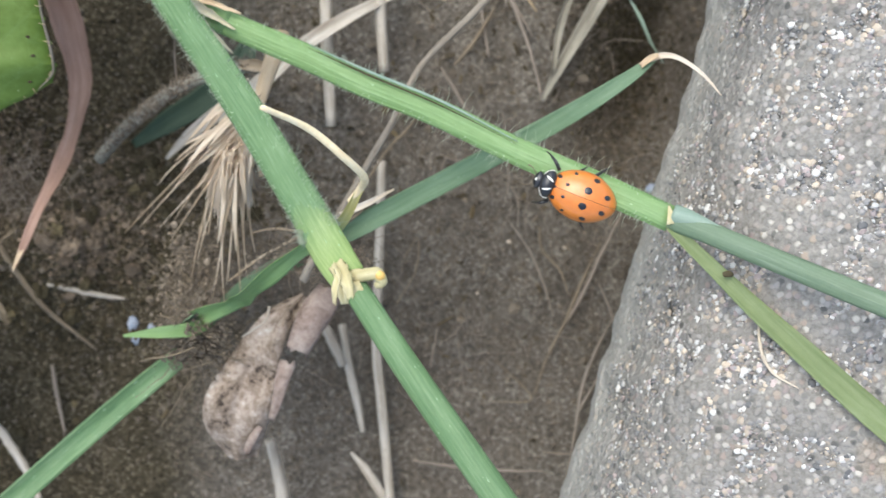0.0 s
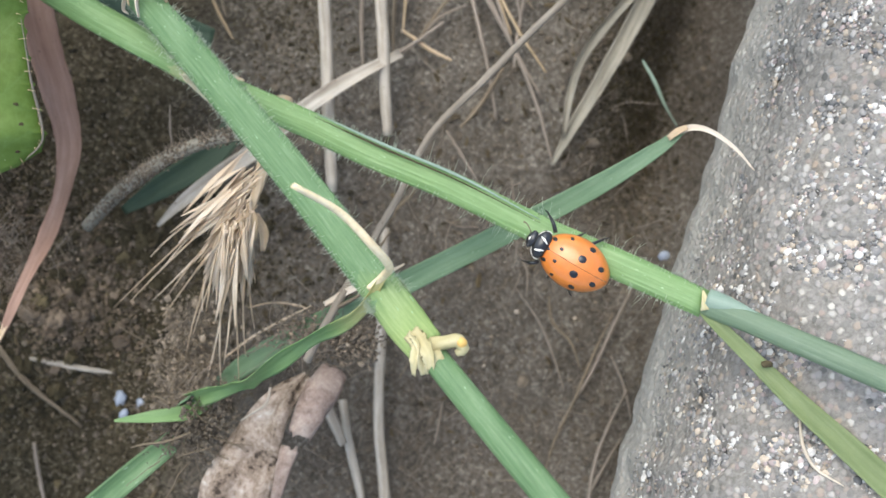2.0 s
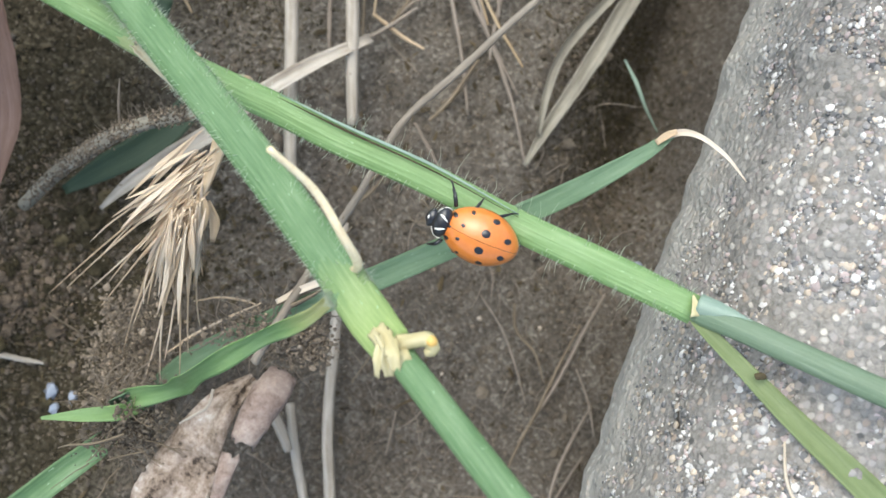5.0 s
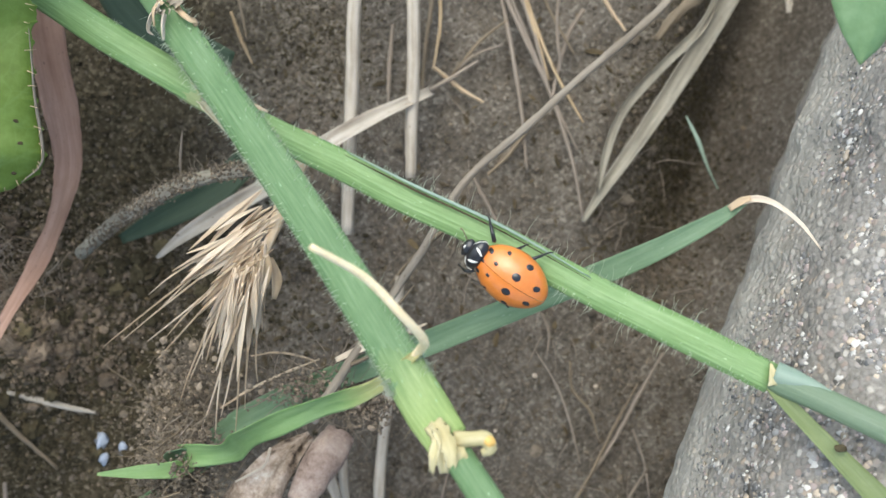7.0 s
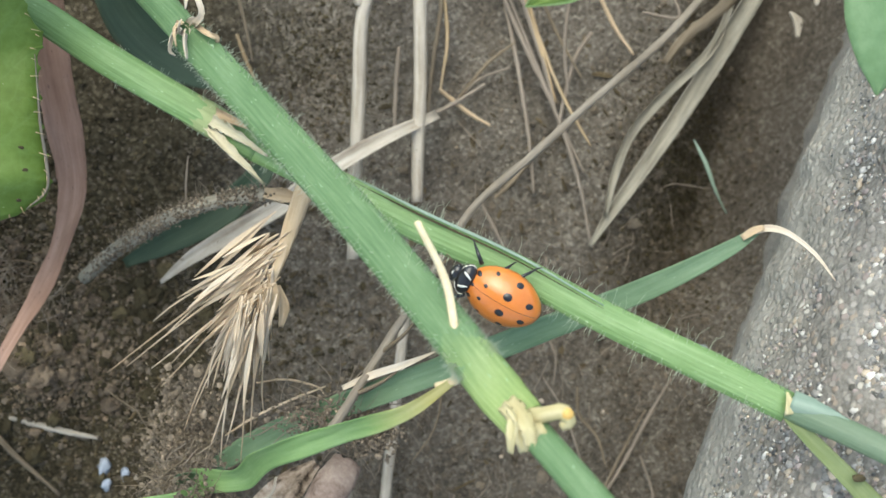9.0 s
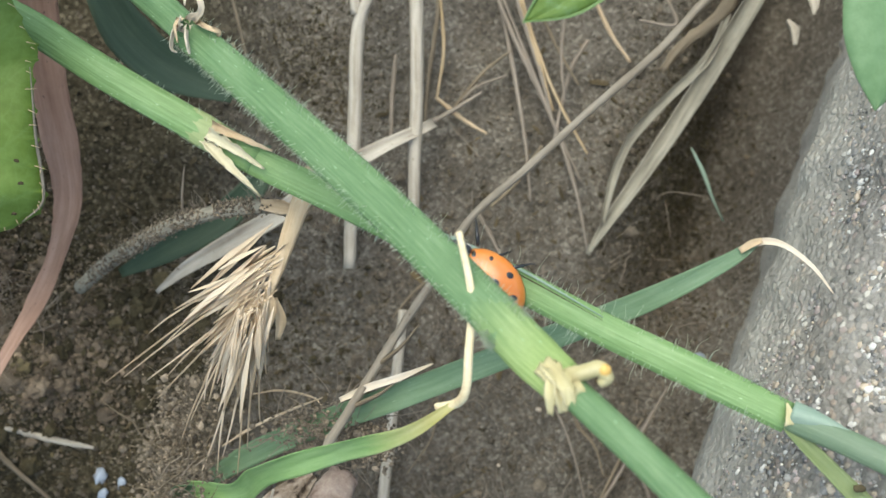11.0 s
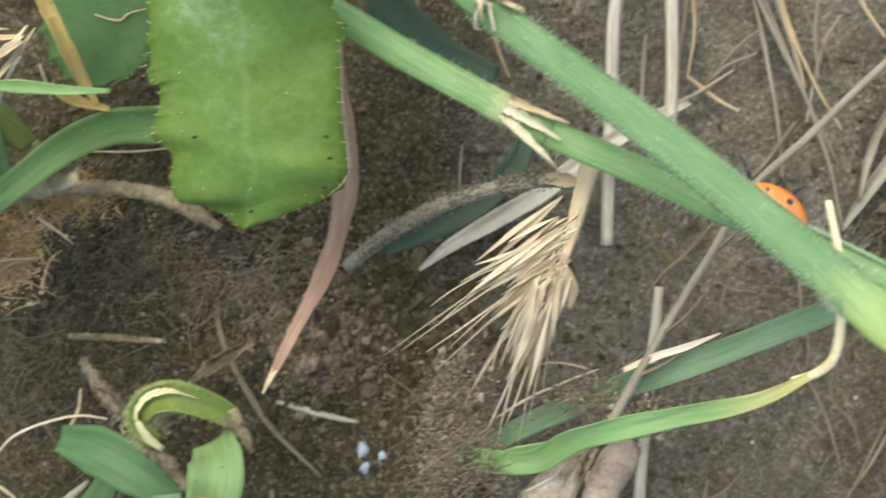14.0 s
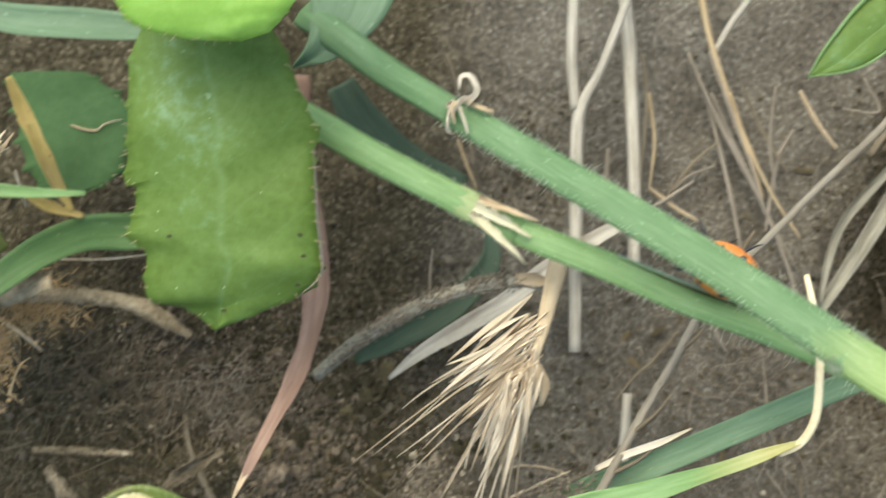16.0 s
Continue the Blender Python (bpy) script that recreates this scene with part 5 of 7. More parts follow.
    for k, pts in enumerate((
            [(-2.8, 38.8, 3.0), (-0.6, 34.4, 2.8), (2.1, 29.8, 2.4), (5.1, 25.0, 2.0), (7.7, 19.4, 1.6), (9.3, 14.4, 1.2)],
            [(-1.1, 38.7, 4.0), (1.5, 33.1, 3.2), (3.4, 29.2, 2.6), (5.1, 24.8, 2.0)],
            [(-1.2, 36.3, 2.0), (1.0, 29.6, 1.8), (2.8, 23.3, 1.5), (3.9, 18.1, 1.0)],
            [(-6.9, 38.5, 2.5), (-6.1, 33.7, 2.2), (-6.2, 28.2, 2.0), (-6.1, 23.8, 1.8)],
            [(-9.3, 29.4, 1.8), (-9.2, 26.0, 1.7), (-8.9, 22.1, 1.5)],
            [(7.3, 35.9, 3.5), (9.1, 33.2, 3.0), (11.1, 31.1, 2.4)],
            [(7.3, 32.7, 2.0), (6.1, 30.1, 2.0), (5.5, 26.1, 2.0), (5.3, 23.1, 1.8)],
            [(4.3, 23.0, 1.8), (2.2, 19.3, 1.6), (0.5, 17.2, 1.5)],
            [(-9.3, 21.5, 2.0), (-4.7, 24.4, 2.4), (-1.5, 26.9, 2.5)],
            [(-5.4, 26.1, 2.0), (-2.7, 24.4, 1.8), (-0.6, 23.5, 1.6)])):
        solo("thin_straw", tube(pts, [0.16, 0.22, 0.19, 0.13], 30, 6, 1, 0.16, 0.05, 20 + k), (ROOTLET, STRAW_WARM, ROOTLET, TWIG)[k % 4] if k != 1 else ROOTLET, "thin dry straw lying on the soil", "straw", "thin straws")
    r = [(-2.7, 45.3, 5.0), (-0.9, 39.3, 4.0), (2.3, 31.9, 3.0), (4.8, 26.1, 2.0)]
    solo("thin_straw", tube(r, [0.35, 0.3, 0.25, 0.2], 22, 6, 1, 0.05, 0.05, 41), ROOT_TAN, "tan dry straw on the soil", "straw", "thin straws")
    r = [(3.0, 44.8, 6.0), (0.9, 41.7, 4.5), (-0.6, 38.7, 3.5)]
    solo("thin_straw", tube(r, [0.35, 0.35, 0.25], 14, 6, 1, 0.05, 0.05, 42), STRAW, "pale dry straw on the soil", "straw", "thin straws")
    for k, pts in enumerate((
            [(-0.6, 35.0, 3.5), (2.0, 30.5, 2.6), (5.2, 24.9, 2.0), (8.1, 20.3, 1.5)], [(1.0, 35.0, 4.0), (2.9, 31.0, 3.0), (5.3, 26.8, 2.4), (8.3, 22.7, 2.0)],
            [(1.9, 35.3, 5.0), (4.1, 31.9, 3.6), (6.8, 28.5, 2.6)], [(4.8, 35.6, 5.0), (4.9, 31.1, 3.4), (5.8, 26.9, 2.4)],
            [(-6.0, 34.8, 2.5), (-5.2, 30.3, 2.2), (-5.3, 25.9, 1.6)], [(-4.0, 25.0, 1.4), (-1.5, 28.8, 1.8), (0.7, 31.0, 2.0)],
            [(-3.2, 26.1, 1.5), (-1.9, 27.5, 1.7), (0.5, 28.8, 1.6)], [(-22.8, 27.9, 6.0), (-21.8, 25.8, 5.0), (-20.8, 24.1, 4.0)],
            [(-24.4, 34.6, 9.0), (-23.0, 31.3, 8.0), (-21.8, 27.9, 7.0), (-21.2, 25.8, 6.0)], [(13.1, 37.7, 3.0), (14.7, 34.9, 2.6), (11.5, 34.9, 2.4)])):
        solo("thin_straw", tube(pts, [0.13, 0.17, 0.15, 0.09], 28, 6, 1, 0.16, 0.05, 60 + k), (ROOTLET, ROOT_TAN, TWIG)[k % 3], "thin dry straw over the soil", "straw", "thin straws")
    k1 = [(21.1, 40.8, 9.0), (20.4, 37.8, 7.5), (18.3, 32.5, 5.5), (15.8, 26.9, 4.0), (13.3, 21.8, 3.0), (10.8, 17.2, 2.0), (9.3, 14.1, 1.2)]
    g = thing("folded_straw", "folded pale straw leaf, split in two", "straw", k1[-1])
    part("leaf_fold", strip(k1, [1.7, 1.7, 1.7, 1.6, 1.4, 1.0, 0.35], 36, 7, 0.5, 0.15, [30, 20, 10, 0, -10, -10, 0], 0.06, 0.04, 51), STRAW_DULL, g, "", True, k1[-1])
    k2 = [(18.4, 35.5, 6.0), (17.2, 31.6, 5.4), (14.1, 27.8, 4.6), (11.5, 24.2, 3.8), (10.5, 20.6, 3.0), (10.2, 16.7, 2.2)]
    part("leaf_fold", strip(k2, [0.5, 0.8, 0.85, 0.85, 0.75, 0.35], 30, 6, 0.6, 0.15, [-20, -10, 10, 20, 10, 0], 0.05, 0.04, 52), STRAW_DULL, g, "", True, k1[-1])
    k3 = [(19.4, 39.7, 7.0), (17.9, 35.5, 6.0), (15.2, 32.8, 4.5), (13.7, 30.4, 3.5)]
    solo("dry_stalk", tube(k3, [0.7, 0.65, 0.55, 0.4], 20, 7, 0.7, 0.25, 0.1, 53), TWIG, "rough brown stalk beside the straw", "dry stalk", "dry stalks")


build_stalks()


def build_soil_twig():
    pts = [(-32.7, 6.2, 6.0), (-29.7, 8.7, 9.0), (-26.4, 10.6, 12.5), (-23.0, 12.2, 16.0), (-19.3, 13.2, 19.0), (-16.5, 13.6, 20.3), (-14.6, 13.3, 20.7)]
    g = thing("soil_covered_stem", "dead grass stem coated with soil crumbs", "dry stalk", pts[0])
    part("stem", tube(pts, [0.62, 0.66, 0.68, 0.66, 0.6, 0.55, 0.48], 30, 9, 0.9, 0.08, 0.1, 3), STRAW_DULL, g, "", True, pts[0])
    r = random.Random(4)
    line = spline(pts, 60)
    out = []
    for k in range(5200):
        at = r.triangular(0, 56, 18)
        i = int(at)
        here = line[i].lerp(line[i + 1], at - i)
        if noise.noise(Vector((at * 0.22, k % 3, 4))) + 0.45 * (1 - i / 40) < r.uniform(-0.35, 0.55):
            continue
        a = r.gauss(1.2, 1.0)
        d = Vector((-0.25 * math.cos(a), 0.8 * math.cos(a), math.sin(a)))
        out.append(lump(here + d * (0.52 + abs(r.gauss(0, 0.22))), r.uniform(0.04, 0.12), (1, 1, 1), k, 0.5, 1))
    tagged(part("soil_crust", joined(out), CRUMB_TAN, g, "clinging soil crumbs", True, pts[0]), kind="stuff")
    fibre = []
    for k in range(60):
        q = line[int(r.uniform(2, 52))] + Vector((0, 0.4, 0.3))
        d = Vector((r.uniform(-.8, .5), r.uniform(0.1, 1.0), r.uniform(-.2, .7)))
        fibre.append(tube([q, q + d * 0.6, q + d * 1.1 + Vector((r.uniform(-.4, .4), r.uniform(-.3, .3), 0))], [0.03, 0.025, 0.012], 6, 3))
    tagged(part("root_fuzz", joined(fibre), ROOTLET, g, "fine roots caught in the crust", True, pts[0]), kind="stuff")
    part("split_end", strip([(-17.0, 13.7, 21.0), (-15.6, 13.6, 21.3), (-14.6, 13.6, 21.2)], [0.7, 1.0, 0.5], 8, 4, 0.4, 0.1, -10, 0, 0.2), STRAW_WARM, g, "", True, pts[0])


build_soil_twig()


# ---- dry awned seed head ----
def build_seed_head():
    axis = [(-13.7, 16.6, 20.0), (-14.1, 14.3, 22.0), (-14.6, 11.2, 24.0), (-15.1, 8.2, 25.5), (-15.9, 5.7, 26.0)]
    g = thing("dry_grass_ear", "dry straw-coloured grass seed head with long awns", "seed head", axis[0])
    o = axis[0]
    part("stalk", tube([Vector(p) - Vector((0, 0, 0.25 * i)) for i, p in enumerate(axis)], [0.65, 0.75, 0.6, 0.35, 0.2], 20, 14, 0.5, 0.05, 0.1), STRAW_WARM, g, "", True, o)
    ends = [(-28.1, -0.7, 13.0), (-26.7, -0.1, 13.2), (-23.8, -1.3, 14.0), (-23.8, 2.4, 16.0), (-24.6, 3.6, 16.0), (-20.8, 6.3, 19.0), (-21.5, -4.3, 15.0), (-20.0, -7.2, 14.0), (-18.5, -6.6, 15.0), (-18.0, -4.7, 17.0), (-16.3, -4.0, 17.0), (-15.5, -1.8, 18.0), (-24.7, 0.0, 14.0), (-16.9, -6.1, 16.0), (-20.8, -2.5, 16.0), (-19.4, -0.5, 20.0), (-22.7, 0.7, 17.0)]
    roots = [(-14.9, 10.1, 24.5), (-15.2, 9.0, 25.0), (-15.7, 7.7, 25.5), (-15.6, 9.8, 24.5), (-15.9, 9.0, 24.5), (-15.3, 10.7, 24.0), (-16.3, 6.1, 26.0), (-16.4, 5.3, 26.0), (-16.5, 5.6, 26.3), (-16.0, 5.5, 26.2), (-15.5, 6.1, 26.0), (-15.4, 7.0, 25.5), (-15.3, 8.2, 25.4), (-16.5, 6.0, 26.4), (-15.8, 7.7, 25.4), (-16.7, 6.4, 26.0), (-15.5, 8.2, 25.0)]
    r = random.Random(12)
    for k, (a, b) in enumerate(zip(roots, ends)):
        a, b = Vector(a), Vector(b)
        d = b - a
        sag = Vector((r.uniform(-.4, .4), r.uniform(-.4, .4), r.uniform(0.2, .8)))
        f = min(0.62, 7.0 / d.length + 0.05)
        husk = [a, a + d * f * 0.35 + sag * 0.5, a + d * f * 0.7 + sag * 0.8, a + d * f + sag]
        part("husk", strip(husk, [0.06, 0.54, 0.42, 0.1], 16, 5, 0.5, 0.08, r.uniform(-55, 55), 0, 0, k), HUSK, g, "", True, o)
        awn = [a + d * f * 0.9 + sag * 0.95, a + d * (f + 1) * 0.5 + sag * 0.7, b]
        part("awn", tube(awn, [0.085, 0.065, 0.03], 12, 5, 1, 0.05), HUSK, g, "", True, o)
    for k in range(84):
        e = r.randrange(len(ends))
        a = Vector(roots[e]) + Vector((r.gauss(0, 0.35), r.gauss(0, 0.6), r.uniform(-0.4, 0.5)))
        b = Vector(ends[e]) + Vector((r.gauss(0, 0.9), r.gauss(0, 0.9), r.gauss(0, 0.5)))
        d = (b - a).normalized()
        ln = r.uniform(4, 9)
        part("husk", strip([a, a + d * ln * 0.5 + Vector((0, 0, 0.4)), a + d * ln], [0.06, r.uniform(0.28, 0.6), 0.06], 14, 4, 0.5, 0.08, r.uniform(-60, 60), 0, 0, k), HUSK, g, "", True, o)
    for k, e in enumerate([(-14.5, 4.4, 23.0), (-15.1, 5.1, 24.0)]):
        e = Vector(e)
        part("husk", strip([e + Vector((-0.4, 2.8, 1.2)), e + Vector((0.1, 1.4, 0.8)), e], [0.3, 0.8, 0.3], 12, 4, 0.5, 0.08, 20, 0, 0, k), STRAW_WARM, g, "", True, o)


build_seed_head()


# ---- dried seed cluster among the leaves ----
def build_seed_cluster():
    o = [(-58.1, 14.7, 23.8)][0]
    g = thing("dry_seed_cluster", "small cream and brown dried seed cluster", "seed head", o)
    for k, (pts, w) in enumerate((([(-58.1, 14.7, 23.8), (-56.6, 16.5, 24.5), (-55.2, 18.2, 25.0), (-54.2, 20.2, 25.0)], [0.1, 0.3, 0.5, 0.06]), ([(-57.5, 17.0, 24.5), (-55.9, 18.3, 25.2), (-54.6, 20.2, 25.5)], [0.1, 0.55, 0.06]), ([(-61.4, 17.2, 24.0), (-59.1, 17.9, 24.6), (-56.6, 19.1, 25.0)], [0.08, 0.4, 0.06]), ([(-58.1, 14.8, 21.0), (-57.3, 16.2, 22.0), (-55.9, 18.4, 23.0)], [0.1, 0.2, 0.2]))):
        part("husk", strip(pts, w, 16, 5, 0.5, 0.1, 15 * k, 0, 0.05, k), (STRAW_WARM, HUSK, STRAW_WARM, HUSK)[k], g, "", True, o)


build_seed_cluster()


def build_corner():
    for k, (pts, w, m, label) in enumerate((
            ([(-62.7, 19.9, 24.0), (-60.7, 19.8, 24.6), (-58.4, 19.8, 25.0), (-56.1, 19.9, 25.0)], [0.06, 0.5, 0.7, 0.05], STRAW_WARM, "tan dry spikelet"),
            ([(-57.6, 17.0, 24.6), (-56.6, 17.7, 25.2), (-55.6, 18.5, 25.6), (-54.7, 19.4, 25.6)], [0.05, 0.55, 0.6, 0.05], HUSK, "cream dry spikelet"),
            ([(-57.3, 17.2, 24.8), (-55.9, 17.9, 25.8), (-54.6, 18.9, 26.0)], [0.08, 0.4, 0.3], STRAW_WARM, "tan dry spikelet"),
            ([(-58.6, 19.5, 24.0), (-57.0, 19.2, 24.6), (-55.1, 19.4, 25.0)], [0.08, 0.5, 0.3], STRAW_WARM, "tan dry spikelet"))):
        solo("dry_spikelet", strip(pts, w, 16, 5, 0.5, 0.1, 12 * k - 10, 0.05, 0.06, 70 + k), m, label + " among the green leaves", "spikelet", "dry spikelets")
    for k, pts in enumerate(([(-59.5, 14.6, 24.0), (-58.4, 16.0, 24.4), (-57.6, 17.0, 24.7)], [(-61.4, 17.2, 23.5), (-59.8, 17.9, 24.0), (-58.5, 18.5, 24.3), (-56.5, 19.1, 24.6)], [(-57.5, 14.5, 22.0), (-56.7, 16.6, 23.0), (-55.6, 18.4, 24.0), (-54.6, 19.2, 24.5)], [(-55.7, 18.5, 20.0), (-55.1, 17.3, 20.0), (-54.8, 16.0, 19.0)], [(-53.3, 23.4, 16.4), (-52.1, 23.1, 16.6), (-51.1, 23.1, 16.6), (-50.5, 23.7, 16.6), (-49.2, 24.2, 16.6)])):
        solo("thin_straw", tube(pts, [0.07, 0.1, 0.09, 0.05], 20, 6, 1, 0.15, 0, 80 + k), (STRAW, STRAW_WARM, STRAW)[k % 3], "thin dry stalk among the leaves", "straw", "thin straws")
    single_blade("green_grass", "yellowing broad leaf base", [(-61.3, 16.5, 20.0), (-60.0, 15.3, 19.5), (-58.5, 13.9, 18.5), (-56.9, 12.6, 17.0)], [1.4, 2.6, 2.8, 1.6], OLIVE_YELLOW, -10, 0.15, "grass blades", 81)
    single_blade("dry_grass", "orange-brown rotting blade", [(-55.7, 22.4, 21.0), (-54.2, 20.8, 20.5), (-52.8, 18.8, 20.0), (-52.1, 17.7, 19.0)], [0.4, 0.9, 0.8, 0.2], OCHRE, 30, 0.3, "dry blades", 82)


build_corner()


# ---- dead broad leaf ----
def rolled(pts, radii, arc, n=26, around=22, thick=0.14, start=0.0, seed=0):
    """A leaf rolled about a line, open along its side and at both ends."""
    line = spline(pts, n)
    rad, fr = along(radii, n), frames_along(line)
    r = random.Random(seed)
    verts, faces, uvs = [], [], []
    m = around + 1
    for i, (c, (t, s, u)) in enumerate(zip(line, fr)):
        for inner in (0, 1):
            for k in range(m):
                a = radians(start + arc * (k / around - 0.5) + 90)
                q = rad[i] * (1 - 0.16 * k / around) * (1 + 0.1 * noise.noise(Vector((k * 0.3, i * 0.3, seed)))) - inner * thick
                slip = t * (0.5 * noise.noise(Vector((k * 0.55, seed, 0))) if i in (0, n - 1) else 0)
                verts.append(c + s * math.cos(a) * q + u * math.sin(a) * q * 0.75 + slip)
                uvs.append((k * 0.2, i * 0.3))
    for i in range(n - 1):
        a, b = i * 2 * m, (i + 1) * 2 * m
        for k in range(around):
            faces.append((a + k, a + k + 1, b + k + 1, b + k))
            faces.append((a + m + k + 1, a + m + k, b + m + k, b + m + k + 1))
        for k in (0, around):
            f = (a + k, b + k, b + m + k, a + m + k)
            faces.append(f if k == 0 else f[::-1])
    for a, flip in ((0, 1), ((n - 1) * 2 * m, 0)):
        for k in range(around):
            f = (a + k, a + k + 1, a + m + k + 1, a + m + k)
            faces.append(f[::-1] if flip else f)
    return verts, faces, uvs


def build_dead_leaf():
    left = [(-11.5, -5.1, 17.0), (-14.1, -6.6, 18.0), (-16.1, -9.0, 18.6), (-18.4, -12.6, 19.0), (-19.2, -15.0, 19.0), (-18.9, -17.0, 18.4), (-17.2, -19.5, 17.5)]
    right = [(-11.0, -5.6, 17.0), (-11.8, -7.3, 19.4), (-12.6, -9.8, 20.0), (-12.8, -12.0, 20.4), (-13.3, -13.9, 20.2), (-13.6, -15.8, 19.6), (-14.7, -19.4, 17.5)]
    o = left[0]
    g = thing("dead_leaf", "curled pinkish-grey dead leaf with dark mottling", "dead leaf", o)
    part("leaf_half", toothed(left, right, 70, 20, 4, 0.12, 0.09, 0.14, 41, 1.5), DEAD_LEAF, g, "mottled dead leaf sheet", True, o)
    part("rolled_half", rolled([(-9.0, -5.0, 18.5), (-9.6, -6.2, 19.6), (-10.5, -8.0, 20.2), (-11.2, -9.8, 20.4)], [1.25, 1.5, 1.35, 1.05], 290, 26, 22, 0.14, 10, 5), DEAD_PINK, g, "rolled pinkish half", True, o)
    part("torn_strip", rolled([(-11.8, -10.8, 20.6), (-12.2, -12.2, 20.9), (-12.6, -13.9, 20.6), (-13.2, -15.6, 19.8)], [0.95, 0.8, 0.6, 0.35], 150, 20, 12, 0.12, -25, 7), DEAD_PINK, g, "pink torn strip", True, o)
    part("rolled_tip", strip([(-14.1, -16.3, 20.0), (-14.7, -17.3, 20.0), (-15.3, -18.6, 19.4)], [0.5, 0.8, 0.7], 14, 6, -0.25, 0.14, 0, 0, 0.1, 9), DEAD_PINK, g, "", True, o)
    part("edge_rib", tube([(-13.8, -6.2, 20.0), (-14.0, -7.4, 20.4), (-15.0, -8.2, 20.4), (-16.0, -8.9, 19.8)], [0.1, 0.13, 0.12, 0.07], 14, 5), STRAW, g, "", True, o)
    return g


build_dead_leaf()


# ---- small things on the soil ----
def on_soil(p, lift=0.0):
    return Vector((p[0], p[1], ground_height(p[0], p[1]) + lift))


for k, p in enumerate([(-30.3, -9.7, 0.0), (-28.5, -10.2, 0.0), (-30.0, -11.2, 0.0)]):
    solo("chalk_crumb", lump(on_soil(p, 0.3), (0.62, 0.48, 0.5)[k], (0.8, 1.1, 0.5), 60 + k, 1.1, 2), WHITE, "bluish-white crumb on the soil", "crumb", "chalk crumbs")
for k, (p, s) in enumerate(zip([(21.1, 6.1, 0.0), (6.7, 0.1, 0.0), (12.3, -0.3, 0.0), (3.8, -5.2, 0.0)], (0.6, 0.26, 0.22, 0.18))):
    solo("pebble", lump(on_soil(p, s * 0.4), s, (1, 0.9, 0.8), 70 + k, 0.3, 2), WHITE if k == 0 else GRAIN_TAN, "small pale pebble on the soil", "pebble", "pebbles")
for k, p in enumerate([(22.9, 35.2, 14.0), (24.0, 34.7, 6.0)]):
    solo("dry_flake", strip([Vector(p) + Vector((-0.6, 0.8, 0)), Vector(p), Vector(p) + Vector((0.3, -1.2, -0.3))], [0.4, 1.1, 0.3], 10, 5, 0.5, 0.12, 30 * k, 0.1, 0.2, k), STRAW, "crumpled pale dry flake", "dry flake", "dry flakes")

STICKS = [
    ("small_stick", "pale grey dry stick on the soil", [(-37.7, -5.9, 0.0), (-34.1, -6.7, 0.0), (-30.9, -7.2, 0.0)], 0.42, STRAW, 0.5),
    ("small_stick", "grey stick half sunk in the soil", [(-56.7, -2.4, 0.0), (-52.5, -2.1, 0.0), (-48.0, -1.9, 0.0)], 0.5, BARK, 0.3),
    ("small_stick", "thin brown stick on the soil", [(-43.6, 2.0, 0.0), (-42.5, -1.5, 0.0), (-38.6, -7.7, 0.0), (-33.6, -12.4, 0.0)], 0.4, TWIG, 0.8),
    ("small_stick", "dry brown stalk piece", [(-55.3, -18.0, 0.0), (-53.2, -15.7, 0.0), (-51.2, -13.6, 0.0)], 0.5, STRAW_DULL, 8),
    ("small_stick", "rough grey stick on the soil", [(-44.7, -16.4, 0.0), (-41.7, -20.3, 0.0), (-38.9, -24.7, 0.0), (-37.3, -28.6, 0.0)], 0.6, STRAW, 3),
    ("small_stick", "thin stick on the soil", [(-37.7, -13.9, 0.0), (-37.2, -16.7, 0.0), (-36.4, -20.6, 0.0)], 0.3, ROOTLET, 1),
]
for k, (n, label, pts, rad, mat, lift) in enumerate(STICKS):
    solo(n, tube([on_soil(p, lift) for p in pts], [rad * 0.55, rad * 0.8, rad * 0.72, rad * 0.4], 30, 9, 0.6, 0.22, 0.1, 80 + k), mat, label, "stick", "sticks")

solo("cut_straw", tube([(-61.4, -5.2, 26.0), (-58.8, -6.1, 25.8), (-56.8, -6.9, 25.5), (-55.0, -7.4, 25.4)], [0.6, 0.6, 0.64, 0.58], 18, 10, 1, 0.1, 0.1, 95), BARK, "cut tan straw with a broken end", "straw")
solo("thick_root", tube([(-57.5, 9.4, 13.0), (-53.7, 10.0, 13.0), (-50.5, 10.2, 13.0), (-47.5, 10.1, 12.0), (-45.2, 9.2, 11.0), (-43.0, 8.1, 10.0)], [0.35, 0.6, 0.75, 0.62, 0.8, 0.7, 0.3], 60, 14, 0.8, 0.16, 0.12, 96), BARK, "rough brown root bridging the soil", "root", "roots")
solo("thick_root", strip([(-62.4, 6.8, 13.0), (-58.6, 8.6, 16.0), (-54.9, 9.8, 18.0), (-51.9, 10.7, 19.0)], [1.2, 2.0, 2.1, 1.7], 40, 10, -0.25, 0.25, 8, 0.15, 0.12, 97), BARK, "flaking brown root end", "root", "roots")

